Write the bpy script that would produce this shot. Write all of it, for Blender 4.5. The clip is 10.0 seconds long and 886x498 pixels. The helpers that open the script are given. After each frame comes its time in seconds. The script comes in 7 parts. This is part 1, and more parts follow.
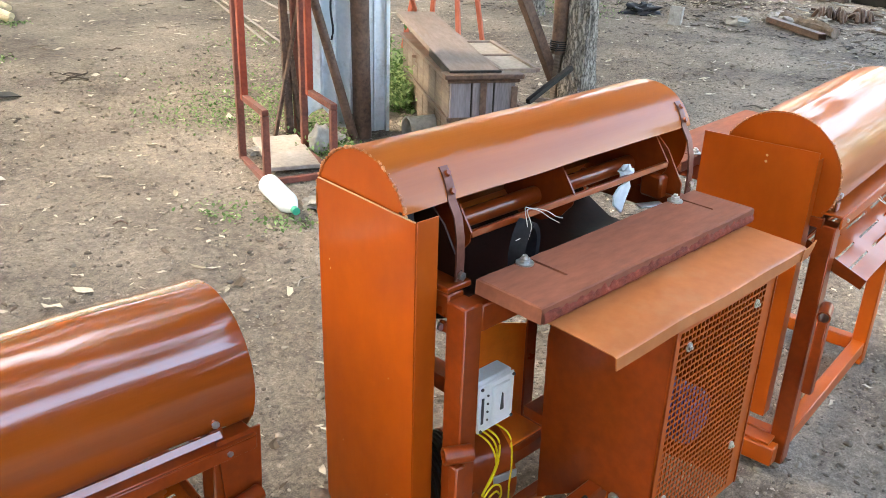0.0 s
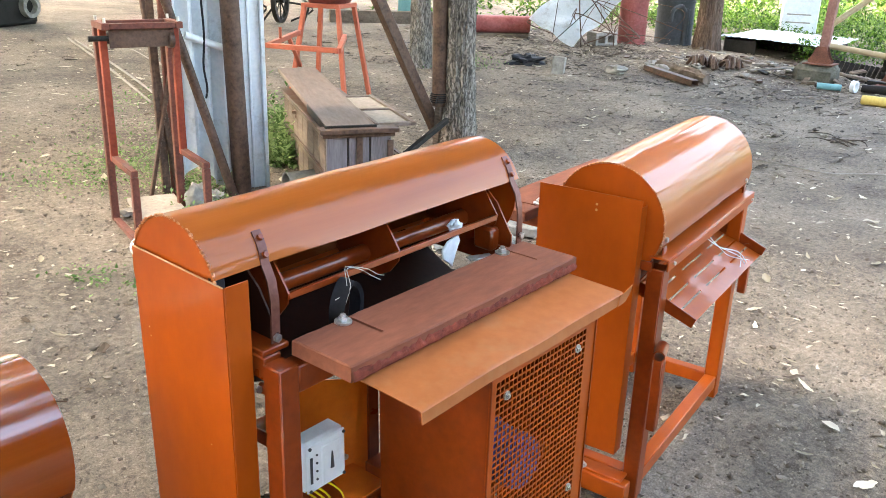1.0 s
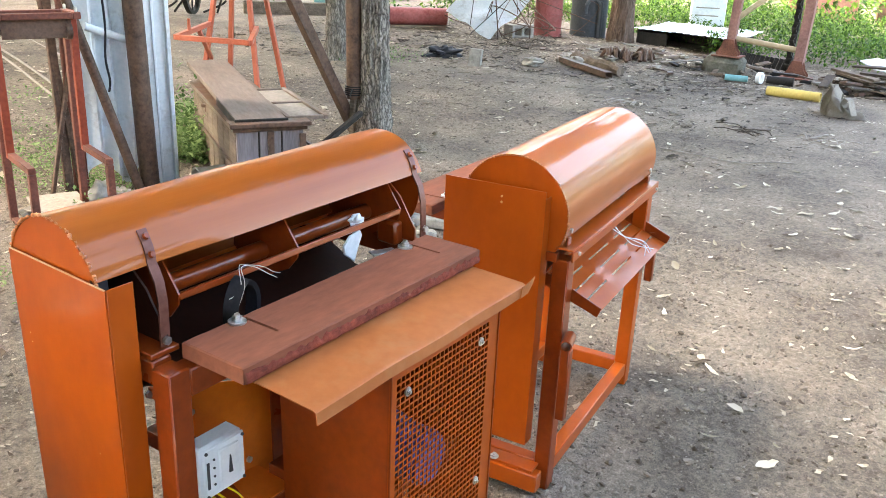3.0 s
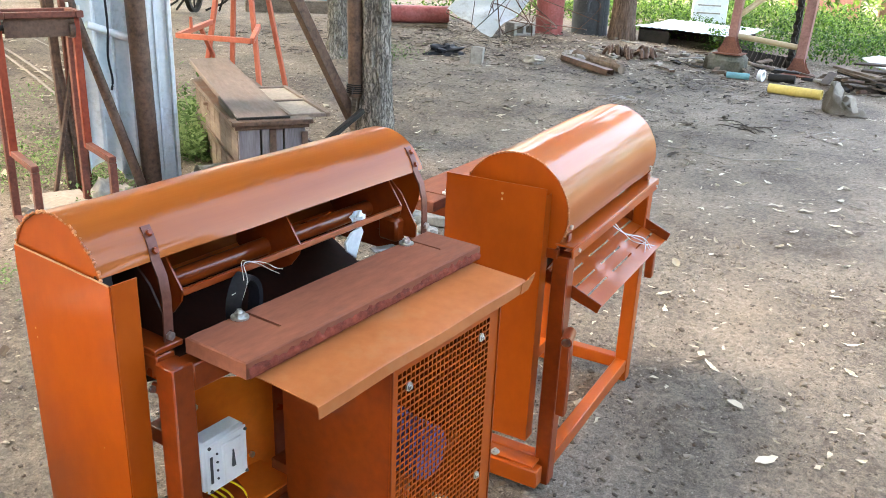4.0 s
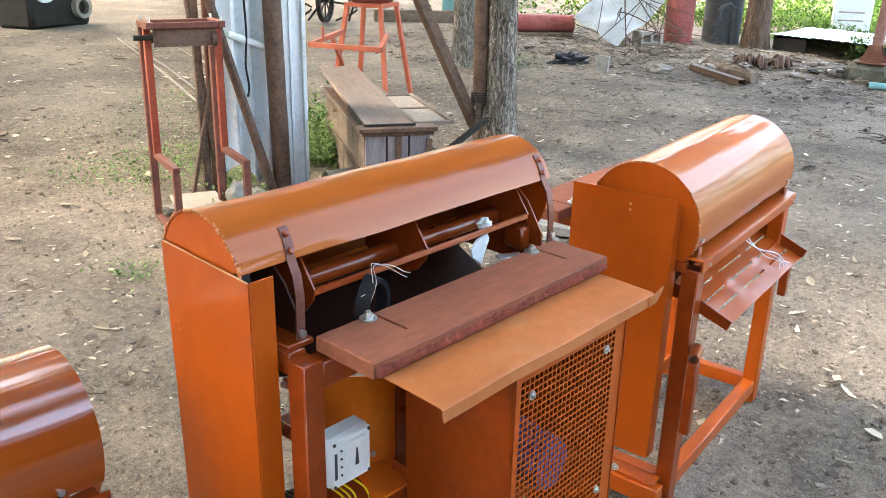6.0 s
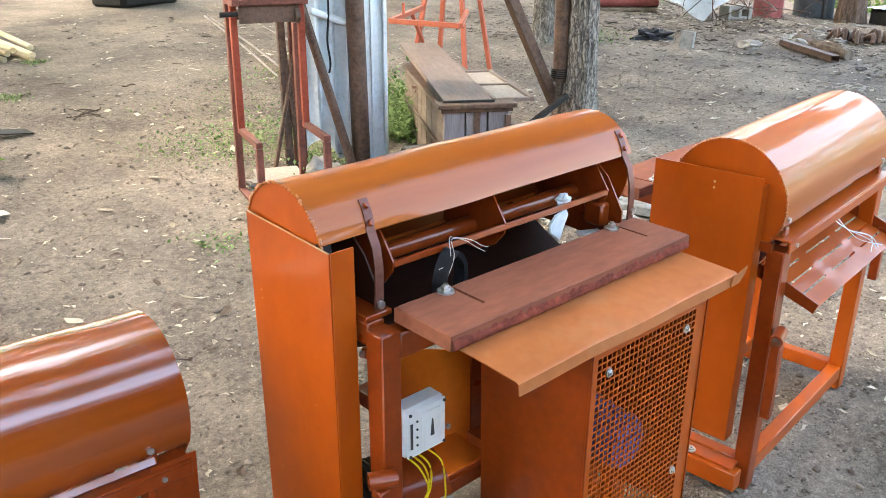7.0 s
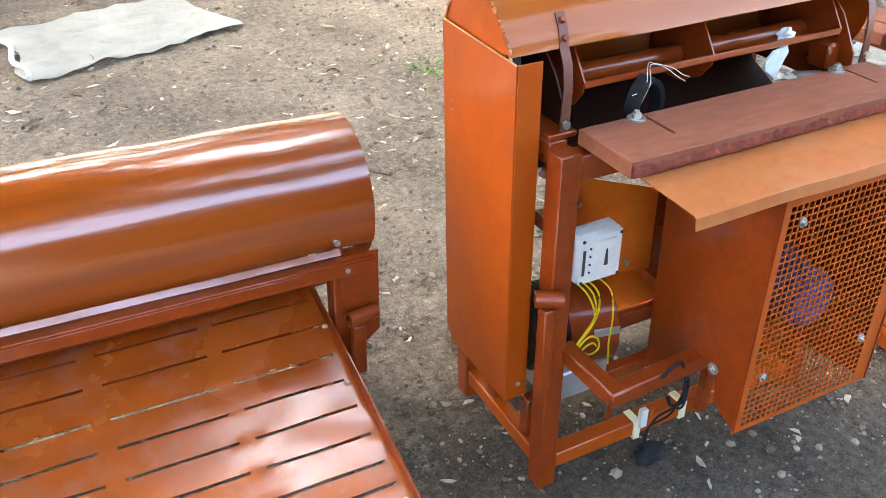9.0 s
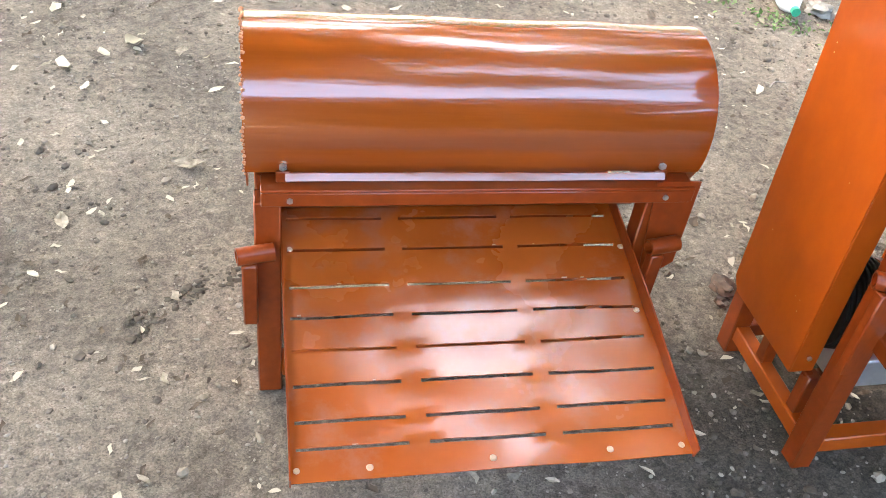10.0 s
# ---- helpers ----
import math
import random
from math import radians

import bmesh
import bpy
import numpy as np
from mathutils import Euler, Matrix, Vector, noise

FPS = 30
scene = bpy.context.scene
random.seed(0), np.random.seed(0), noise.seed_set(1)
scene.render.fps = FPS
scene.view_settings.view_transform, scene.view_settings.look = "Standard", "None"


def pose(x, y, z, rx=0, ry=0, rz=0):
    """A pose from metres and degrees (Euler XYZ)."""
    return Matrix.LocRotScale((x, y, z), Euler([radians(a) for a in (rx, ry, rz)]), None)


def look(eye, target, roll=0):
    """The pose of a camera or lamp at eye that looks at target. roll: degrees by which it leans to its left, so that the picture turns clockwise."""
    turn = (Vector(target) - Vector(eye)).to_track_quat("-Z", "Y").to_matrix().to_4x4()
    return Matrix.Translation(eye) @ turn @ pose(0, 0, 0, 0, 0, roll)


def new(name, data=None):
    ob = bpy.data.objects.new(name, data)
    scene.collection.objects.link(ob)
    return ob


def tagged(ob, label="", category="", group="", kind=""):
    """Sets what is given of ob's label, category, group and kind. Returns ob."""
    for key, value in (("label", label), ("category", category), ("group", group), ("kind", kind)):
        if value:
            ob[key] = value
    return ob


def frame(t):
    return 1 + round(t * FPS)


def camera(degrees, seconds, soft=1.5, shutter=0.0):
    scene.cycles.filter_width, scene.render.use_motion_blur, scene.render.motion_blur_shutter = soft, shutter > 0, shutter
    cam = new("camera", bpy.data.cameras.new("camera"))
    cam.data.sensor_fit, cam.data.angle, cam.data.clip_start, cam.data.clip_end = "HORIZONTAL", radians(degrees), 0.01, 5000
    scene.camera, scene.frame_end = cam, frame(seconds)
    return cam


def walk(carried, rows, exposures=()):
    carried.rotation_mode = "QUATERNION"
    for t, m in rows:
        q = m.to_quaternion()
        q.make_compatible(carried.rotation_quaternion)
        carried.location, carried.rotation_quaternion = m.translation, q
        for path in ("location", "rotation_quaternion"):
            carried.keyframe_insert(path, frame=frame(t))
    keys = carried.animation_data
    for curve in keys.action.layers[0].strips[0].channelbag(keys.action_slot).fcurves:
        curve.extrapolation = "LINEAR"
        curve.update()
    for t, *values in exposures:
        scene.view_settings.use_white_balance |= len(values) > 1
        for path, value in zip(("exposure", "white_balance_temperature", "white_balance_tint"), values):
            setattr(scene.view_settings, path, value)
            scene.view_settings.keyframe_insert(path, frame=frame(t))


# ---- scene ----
cam = camera(54.8, 10.0, soft=0.4)
PATH = [
    (0, (-1.086, -0.852, 1.435), (0.23, 0.428, 0.642), 2.1),
    (0.5, (-1.037, -0.921, 1.462), (0.375, 0.296, 0.738), 2.7),
    (1, (-0.991, -0.995, 1.472), (0.488, 0.165, 0.789), 1.9),
    (1.5, (-0.965, -1.015, 1.471), (0.551, 0.101, 0.796), 1.5),
    (2, (-0.945, -1.024, 1.469), (0.611, 0.03, 0.786), 2.1),
    (2.5, (-0.94, -1.018, 1.469), (0.639, -0.002, 0.779), 2.6),
    (4, (-0.954, -1.031, 1.471), (0.62, -0.013, 0.774), 2.5),
    (4.5, (-0.954, -1.028, 1.472), (0.614, 0.0, 0.776), 2.5),
    (5, (-0.96, -1.021, 1.47), (0.565, 0.085, 0.799), 2.3),
    (5.5, (-0.965, -1.015, 1.468), (0.499, 0.17, 0.795), 2.0),
    (6.8, (-0.971, -1.016, 1.464), (0.341, 0.311, 0.742), 0.7),
    (7, (-0.973, -1.016, 1.461), (0.304, 0.335, 0.724), 0.5),
    (7.5, (-0.96, -1.034, 1.455), (0.267, 0.327, 0.655), -0.3),
    (8, (-0.911, -1.069, 1.441), (0.25, 0.301, 0.561), -1.3),
    (8.5, (-0.892, -1.068, 1.418), (0.13, 0.353, 0.452), -1.2),
    (9, (-0.94, -1.055, 1.412), (-0.147, 0.446, 0.355), -0.2),
    (9.2, (-0.978, -1.043, 1.397), (-0.297, 0.477, 0.291), 0.7),
    (9.3, (-0.99, -1.033, 1.393), (-0.375, 0.489, 0.251), 1.0),
    (9.5, (-1.044, -1.001, 1.372), (-0.516, 0.509, 0.171), 2.7),
    (9.7, (-1.098, -0.973, 1.336), (-0.644, 0.531, 0.099), 4.3),
    (9.8, (-1.114, -0.96, 1.344), (-0.698, 0.543, 0.091), 4.8),
    (10, (-1.18, -0.915, 1.371), (-0.78, 0.596, 0.123), 6.6),
]
walk(cam, [(t, look(eye, target, roll)) for t, eye, target, roll in PATH], exposures=[(0.0, 4.34, 7600, 8), (5.5, 4.34, 7600, 8), (7.0, 4.42, 7500, 8), (8.5, 4.58, 7250, 8), (9.5, 4.60, 7150, 8), (10.0, 4.74, 7050, 8)])

# ---- light ----
world = bpy.data.worlds.new("sky")
scene.world = world
world.use_nodes = True
wn = world.node_tree.nodes
sky = wn.new("ShaderNodeTexSky")
sky.sky_type = "NISHITA"
sky.sun_disc = False
sky.sun_elevation = radians(52)
sky.sun_rotation = radians(-32)
sky.air_density, sky.dust_density, sky.ozone_density = 1.0, 4.0, 1.0
wn["Background"].inputs["Strength"].default_value = 0.14
world.node_tree.links.new(sky.outputs["Color"], wn["Background"].inputs["Color"])
sun_data = bpy.data.lights.new("sun", "SUN")
sun_data.energy, sun_data.angle, sun_data.color = 1.0, radians(26), (1.0, 0.97, 0.93)
sun = new("sun", sun_data)
sun.matrix_world = look((-2.8, 4.8, 6.6), (0, 0, 0))


# ---- materials ----
def surface(name, dark, light, fine=60.0, broad=4.0, rough=(0.4, 0.6), metal=0.0, bump=0.15, grime=None, grime_amount=0.35,
            stretch=(1, 1, 1), coat=0.0, coat_ior=1.5, coat_rough=0.06, spec=0.22, island=0.0, rand=0.0, depth=0.002, spread=(0.35, 0.65)):
    """Two-scale colour, gloss and relief on real-world coordinates."""
    m = bpy.data.materials.new(name)
    m.use_nodes = True
    nt = m.node_tree
    n, l = nt.nodes, nt.links
    b = n["Principled BSDF"]
    tc, mp = n.new("ShaderNodeTexCoord"), n.new("ShaderNodeMapping")
    mp.inputs["Scale"].default_value = stretch
    l.new(tc.outputs["Object"], mp.inputs["Vector"])
    vec = mp.outputs["Vector"]
    if rand or island:
        src = n.new("ShaderNodeObjectInfo").outputs["Random"] if rand else n.new("ShaderNodeNewGeometry").outputs["Random Per Island"]
    a, f = n.new("ShaderNodeTexNoise"), n.new("ShaderNodeTexNoise")
    for node, s, d in ((a, broad, 5), (f, fine, 6)):
        node.inputs["Scale"].default_value = s
        node.inputs["Detail"].default_value = d
        node.inputs["Roughness"].default_value = 0.6
        l.new(vec, node.inputs["Vector"])
    ramp = n.new("ShaderNodeValToRGB")
    ramp.color_ramp.elements[0].position, ramp.color_ramp.elements[1].position = spread
    ramp.color_ramp.elements[0].color, ramp.color_ramp.elements[1].color = (*dark, 1), (*light, 1)
    mixf = n.new("ShaderNodeMath")
    mixf.operation = "MULTIPLY_ADD"
    l.new(f.outputs["Fac"], mixf.inputs[0])
    mixf.inputs[1].default_value = 0.45
    half = n.new("ShaderNodeMath")
    half.operation = "MULTIPLY"
    half.inputs[1].default_value = 0.55
    l.new(a.outputs["Fac"], half.inputs[0])
    l.new(half.outputs[0], mixf.inputs[2])
    val = mixf.outputs[0]
    if rand or island:
        sh = n.new("ShaderNodeMath")
        sh.operation = "MULTIPLY_ADD"
        l.new(src, sh.inputs[0])
        amount = rand or island
        sh.inputs[1].default_value = amount
        off = n.new("ShaderNodeMath")
        off.operation = "SUBTRACT"
        off.inputs[1].default_value = amount / 2
        l.new(val, off.inputs[0])
        l.new(off.outputs[0], sh.inputs[2])
        val = sh.outputs[0]
    l.new(val, ramp.inputs["Fac"])
    col = ramp.outputs["Color"]
    if grime:
        g = n.new("ShaderNodeTexNoise")
        g.inputs["Scale"].default_value = broad * 2.7
        g.inputs["Detail"].default_value = 8
        g.inputs["Roughness"].default_value = 0.7
        l.new(vec, g.inputs["Vector"])
        gr = n.new("ShaderNodeMapRange")
        gr.inputs["From Min"].default_value, gr.inputs["From Max"].default_value = 0.52, 0.72
        gr.inputs["To Max"].default_value = grime_amount
        l.new(g.outputs["Fac"], gr.inputs["Value"])
        mx = n.new("ShaderNodeMix")
        mx.data_type = "RGBA"
        l.new(gr.outputs["Result"], mx.inputs["Factor"])
        l.new(col, mx.inputs["A"])
        mx.inputs["B"].default_value = (*grime, 1)
        col = mx.outputs["Result"]
    l.new(col, b.inputs["Base Color"])
    rr = n.new("ShaderNodeMapRange")
    rr.inputs["From Min"].default_value, rr.inputs["From Max"].default_value = 0.3, 0.7
    rr.inputs["To Min"].default_value, rr.inputs["To Max"].default_value = rough
    l.new(a.outputs["Fac"], rr.inputs["Value"])
    l.new(rr.outputs["Result"], b.inputs["Roughness"])
    b.inputs["Metallic"].default_value = metal
    b.inputs["Specular IOR Level"].default_value = spec
    b.inputs["Coat Weight"].default_value = coat
    b.inputs["Coat Roughness"].default_value = coat_rough
    b.inputs["Coat IOR"].default_value = coat_ior
    bp = n.new("ShaderNodeBump")
    bp.inputs["Strength"].default_value, bp.inputs["Distance"].default_value = bump, depth
    l.new(f.outputs["Fac"], bp.inputs["Height"])
    l.new(bp.outputs["Normal"], b.inputs["Normal"])
    return m


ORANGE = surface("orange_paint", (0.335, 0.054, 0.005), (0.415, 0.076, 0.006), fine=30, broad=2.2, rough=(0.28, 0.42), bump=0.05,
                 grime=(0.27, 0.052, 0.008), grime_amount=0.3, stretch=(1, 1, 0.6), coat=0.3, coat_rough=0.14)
SATIN = surface("satin_hood_paint", (0.285, 0.064, 0.009), (0.40, 0.104, 0.016), fine=9, broad=2.2, rough=(0.34, 0.50), bump=0.22,
                grime=(0.29, 0.056, 0.010), grime_amount=0.3, stretch=(0.16, 3.0, 3.0), coat=0.55, coat_ior=1.45, coat_rough=0.05, spec=0.12, depth=0.004)
HOOD = surface("hood_paint", (0.22, 0.038, 0.005), (0.35, 0.070, 0.008), fine=9, broad=2.2, rough=(0.08, 0.24), bump=0.55,
               grime=(0.26, 0.050, 0.008), grime_amount=0.25, stretch=(0.16, 3.0, 3.0), coat=1.0, coat_ior=1.70, coat_rough=0.07, spec=0.5, depth=0.004)
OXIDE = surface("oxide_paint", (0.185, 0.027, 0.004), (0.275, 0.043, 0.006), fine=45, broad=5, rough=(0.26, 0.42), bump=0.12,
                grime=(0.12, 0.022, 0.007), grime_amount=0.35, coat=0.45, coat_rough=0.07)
# pale blotches: dust, with the tray's greyish reflections painted in
TRAY = surface("tray_paint", (0.315, 0.056, 0.007), (0.40, 0.080, 0.010), fine=6, broad=3, rough=(0.10, 0.34), bump=0.30,
               grime=(0.36, 0.17, 0.115), grime_amount=0.45, coat=0.8, coat_ior=1.70, coat_rough=0.19, spec=0.5, depth=0.004)
# lit copy of the orange: light on the inner plates, put into the colour
LITORANGE = surface("lit_orange_paint", (0.64, 0.130, 0.013), (0.78, 0.185, 0.020), fine=35, broad=3, rough=(0.3, 0.45), bump=0.10, grime=(0.34, 0.100, 0.020), grime_amount=0.45, coat=0.2)
SHEET = surface("dusty_orange_sheet", (0.33, 0.098, 0.028), (0.43, 0.142, 0.048), fine=35, broad=3, rough=(0.38, 0.52), bump=0.06,
                grime=(0.36, 0.19, 0.095), grime_amount=0.45, coat=0.15)
STRAPIRON = surface("brown_strap_iron", (0.10, 0.035, 0.024), (0.20, 0.082, 0.062), fine=60, broad=9, rough=(0.30, 0.45), metal=0.35, bump=0.1)
WELD = surface("weld_bead", (0.30, 0.085, 0.03), (0.60, 0.27, 0.13), fine=160, broad=40, rough=(0.4, 0.6), bump=0.5)
BOARD = surface("red_stained_wood", (0.125, 0.035, 0.018), (0.26, 0.085, 0.046), fine=60, broad=5, rough=(0.62, 0.82), spec=0.3, bump=0.22,
                grime=(0.088, 0.042, 0.034), grime_amount=0.55, stretch=(0.35, 1.2, 1.2), spread=(0.30, 0.70))
RAWRED = surface("split_red_wood", (0.075, 0.016, 0.010), (0.30, 0.068, 0.042), fine=90, broad=24, rough=(0.7, 0.9), bump=0.6, stretch=(0.6, 1, 1), depth=0.004)
ZINC = surface("zinc_bolt", (0.45, 0.46, 0.46), (0.70, 0.70, 0.68), fine=120, broad=30, rough=(0.25, 0.45), metal=0.9, bump=0.2)
RUBBER = surface("black_rubber", (0.007, 0.007, 0.009), (0.022, 0.022, 0.026), fine=90, broad=9, spec=0.2, rough=(0.5, 0.65), bump=0.2)
DARKIRON = surface("dark_iron", (0.010, 0.009, 0.008), (0.034, 0.030, 0.027), fine=80, broad=8, rough=(0.5, 0.7), metal=0.3, bump=0.3)
GREYPLASTIC = surface("grey_plastic", (0.74, 0.76, 0.77), (0.84, 0.85, 0.85), fine=60, broad=6, rough=(0.35, 0.45), bump=0.03,
                      grime=(0.45, 0.42, 0.38), grime_amount=0.25)
# near-black: shade inside the hood and the guard, put into the colour
INNERSHADE = surface("dark_inner_shade", (0.012, 0.0035, 0.0022), (0.030, 0.0075, 0.0036), rough=(0.45, 0.65), spec=0.2)
SLOTDARK = surface("dark_print", (0.05, 0.05, 0.055), (0.09, 0.09, 0.09), rough=(0.5, 0.6))
YELLOWWIRE = surface("yellow_wire", (0.62, 0.42, 0.01), (0.75, 0.55, 0.02), rough=(0.35, 0.45), bump=0.02)
WIRE = surface("bare_wire", (0.42, 0.38, 0.34), (0.62, 0.58, 0.54), rough=(0.35, 0.5), metal=0.5)
BLUE = surface("blue_motor_paint", (0.060, 0.070, 0.26), (0.11, 0.12, 0.40), fine=60, broad=8, rough=(0.35, 0.5), bump=0.1)
ALU = surface("label_aluminium", (0.6, 0.6, 0.62), (0.75, 0.75, 0.77), rough=(0.25, 0.4), metal=0.8)
WHITECLOTH = surface("white_rag", (0.55, 0.58, 0.60), (0.75, 0.77, 0.78), fine=70, broad=14, rough=(0.8, 0.9), bump=0.4)
SACK = surface("pale_sack", (0.40, 0.395, 0.37), (0.60, 0.595, 0.565), fine=160, broad=5, rough=(0.75, 0.9), bump=0.4,
               grime=(0.34, 0.31, 0.26), grime_amount=0.6)
MASK = surface("masking_tape", (0.66, 0.60, 0.40), (0.78, 0.72, 0.52), rough=(0.6, 0.7))
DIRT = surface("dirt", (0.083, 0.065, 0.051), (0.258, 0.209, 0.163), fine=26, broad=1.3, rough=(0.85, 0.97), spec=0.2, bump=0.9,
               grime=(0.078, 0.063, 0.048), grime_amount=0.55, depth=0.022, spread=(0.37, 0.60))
nt = DIRT.node_tree
for node in nt.nodes:
    if node.bl_idname == "ShaderNodeTexNoise" and node.inputs["Scale"].default_value > 20:
        node.inputs["Detail"].default_value, node.inputs["Roughness"].default_value = 10, 0.74
prin = nt.nodes["Principled BSDF"]
base = prin.inputs["Base Color"].links[0].from_socket
tco = nt.nodes.new("ShaderNodeTexCoord")
cells = nt.nodes.new("ShaderNodeTexVoronoi")
cells.inputs["Scale"].default_value = 310
nt.links.new(tco.outputs["Object"], cells.inputs["Vector"])
speck = nt.nodes.new("ShaderNodeTexNoise")
speck.inputs["Scale"].default_value, speck.inputs["Detail"].default_value, speck.inputs["Roughness"].default_value = 42, 9, 0.82
nt.links.new(tco.outputs["Object"], speck.inputs["Vector"])
shade = nt.nodes.new("ShaderNodeMapRange")
shade.inputs["From Min"].default_value, shade.inputs["From Max"].default_value = 0.30, 0.70
shade.inputs["To Min"].default_value, shade.inputs["To Max"].default_value = 0.45, 1.55
nt.links.new(speck.outputs["Fac"], shade.inputs["Value"])
grain = nt.nodes.new("ShaderNodeSeparateColor")
nt.links.new(cells.outputs["Color"], grain.inputs["Color"])
pale = nt.nodes.new("ShaderNodeMapRange")
pale.inputs["From Min"].default_value, pale.inputs["From Max"].default_value = 0.0, 1.0
pale.inputs["To Min"].default_value, pale.inputs["To Max"].default_value = 0.72, 1.30
nt.links.new(grain.outputs["Red"], pale.inputs["Value"])
both = nt.nodes.new("ShaderNodeMath")
both.operation = "MULTIPLY"
nt.links.new(shade.outputs["Result"], both.inputs[0])
nt.links.new(pale.outputs["Result"], both.inputs[1])
tint = nt.nodes.new("ShaderNodeVectorMath")
tint.operation = "SCALE"
nt.links.new(base, tint.inputs[0])
nt.links.new(both.outputs[0], tint.inputs["Scale"])
nt.links.new(tint.outputs["Vector"], prin.inputs["Base Color"])
# scuffed damp soil and the middle machine's soft shade, painted dark round its feet
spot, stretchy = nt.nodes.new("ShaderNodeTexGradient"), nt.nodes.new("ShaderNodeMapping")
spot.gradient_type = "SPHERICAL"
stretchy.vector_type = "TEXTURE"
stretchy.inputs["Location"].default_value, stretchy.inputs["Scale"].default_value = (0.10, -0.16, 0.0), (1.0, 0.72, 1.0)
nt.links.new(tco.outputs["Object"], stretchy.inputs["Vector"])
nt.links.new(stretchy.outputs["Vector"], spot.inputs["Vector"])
shade_noise = nt.nodes.new("ShaderNodeTexNoise")
shade_noise.inputs["Scale"].default_value, shade_noise.inputs["Detail"].default_value, shade_noise.inputs["Roughness"].default_value = 5.5, 8, 0.7
nt.links.new(tco.outputs["Object"], shade_noise.inputs["Vector"])
shade_mask = nt.nodes.new("ShaderNodeMath")
shade_mask.operation = "MULTIPLY"
nt.links.new(spot.outputs["Fac"], shade_mask.inputs[0])
nt.links.new(shade_noise.outputs["Fac"], shade_mask.inputs[1])
darkened = nt.nodes.new("ShaderNodeMapRange")
darkened.inputs["From Min"].default_value, darkened.inputs["From Max"].default_value = 0.08, 0.26
darkened.inputs["To Min"].default_value, darkened.inputs["To Max"].default_value = 1.0, 0.46
nt.links.new(shade_mask.outputs[0], darkened.inputs["Value"])
shade_tint = nt.nodes.new("ShaderNodeVectorMath")
shade_tint.operation = "SCALE"
nt.links.new(tint.outputs["Vector"], shade_tint.inputs[0])
nt.links.new(darkened.outputs["Result"], shade_tint.inputs["Scale"])
nt.links.new(shade_tint.outputs["Vector"], prin.inputs["Base Color"])
PEBBLE = surface("pebbles", (0.105, 0.085, 0.067), (0.32, 0.272, 0.218), fine=40, broad=6, rough=(0.8, 0.95), island=0.75, bump=0.4)
LITTER = surface("dry_leaves", (0.085, 0.060, 0.040), (0.48, 0.41, 0.31), fine=50, broad=6, rough=(0.6, 0.85), island=0.9, bump=0.25)
LEAF = surface("green_leaves", (0.022, 0.064, 0.008), (0.110, 0.204, 0.027), fine=30, broad=3, rough=(0.45, 0.65), island=0.7, bump=0.2)
WEED = surface("dusty_weed_leaves", (0.07, 0.13, 0.035), (0.23, 0.32, 0.13), fine=30, broad=3, rough=(0.5, 0.7), island=0.7, bump=0.2)
CANOPY = surface("tree_leaves", (0.020, 0.055, 0.010), (0.07, 0.15, 0.022), fine=30, broad=3, rough=(0.45, 0.65), island=0.7, bump=0.2)
for leafy in (LEAF, WEED, CANOPY):
    nt = leafy.node_tree
    out, prin = nt.nodes["Material Output"], nt.nodes["Principled BSDF"]
    tl, mx = nt.nodes.new("ShaderNodeBsdfTranslucent"), nt.nodes.new("ShaderNodeMixShader")
    mx.inputs["Fac"].default_value = 0.4
    nt.links.new(prin.inputs["Base Color"].links[0].from_socket, tl.inputs["Color"])
    nt.links.new(prin.outputs["BSDF"], mx.inputs[1])
    nt.links.new(tl.outputs["BSDF"], mx.inputs[2])
    nt.links.new(mx.outputs["Shader"], out.inputs["Surface"])
BARK = surface("grey_bark", (0.10, 0.083, 0.068), (0.40, 0.35, 0.295), fine=40, broad=9, rough=(0.85, 0.95), bump=0.7,
               stretch=(1.2, 1.2, 0.5), depth=0.012, grime=(0.07, 0.055, 0.045), grime_amount=0.6)
# upright plates of bark parted by dark cracks
nt = BARK.node_tree
prin = nt.nodes["Principled BSDF"]
tco, grow = nt.nodes.new("ShaderNodeTexCoord"), nt.nodes.new("ShaderNodeMapping")
grow.inputs["Scale"].default_value = (44, 44, 7)
warp = nt.nodes.new("ShaderNodeTexNoise")
warp.inputs["Scale"].default_value, warp.inputs["Detail"].default_value = 14, 6
push = nt.nodes.new("ShaderNodeVectorMath")
push.operation = "MULTIPLY_ADD"
push.inputs[1].default_value = (0.07, 0.07, 0.16)
nt.links.new(tco.outputs["Object"], warp.inputs["Vector"])
nt.links.new(warp.outputs["Color"], push.inputs[0])
nt.links.new(tco.outputs["Object"], push.inputs[2])
nt.links.new(push.outputs["Vector"], grow.inputs["Vector"])
crack = nt.nodes.new("ShaderNodeTexVoronoi")
crack.feature = "DISTANCE_TO_EDGE"
crack.inputs["Scale"].default_value = 1.0
nt.links.new(grow.outputs["Vector"], crack.inputs["Vector"])
depthmap = nt.nodes.new("ShaderNodeMapRange")
depthmap.inputs["From Min"].default_value, depthmap.inputs["From Max"].default_value = 0.01, 0.20
depthmap.inputs["To Min"].default_value, depthmap.inputs["To Max"].default_value = 0.42, 1.10
nt.links.new(crack.outputs["Distance"], depthmap.inputs["Value"])
dim = nt.nodes.new("ShaderNodeVectorMath")
dim.operation = "SCALE"
nt.links.new(prin.inputs["Base Color"].links[0].from_socket, dim.inputs[0])
nt.links.new(depthmap.outputs["Result"], dim.inputs["Scale"])
nt.links.new(dim.outputs["Vector"], prin.inputs["Base Color"])
furrow = nt.nodes.new("ShaderNodeBump")
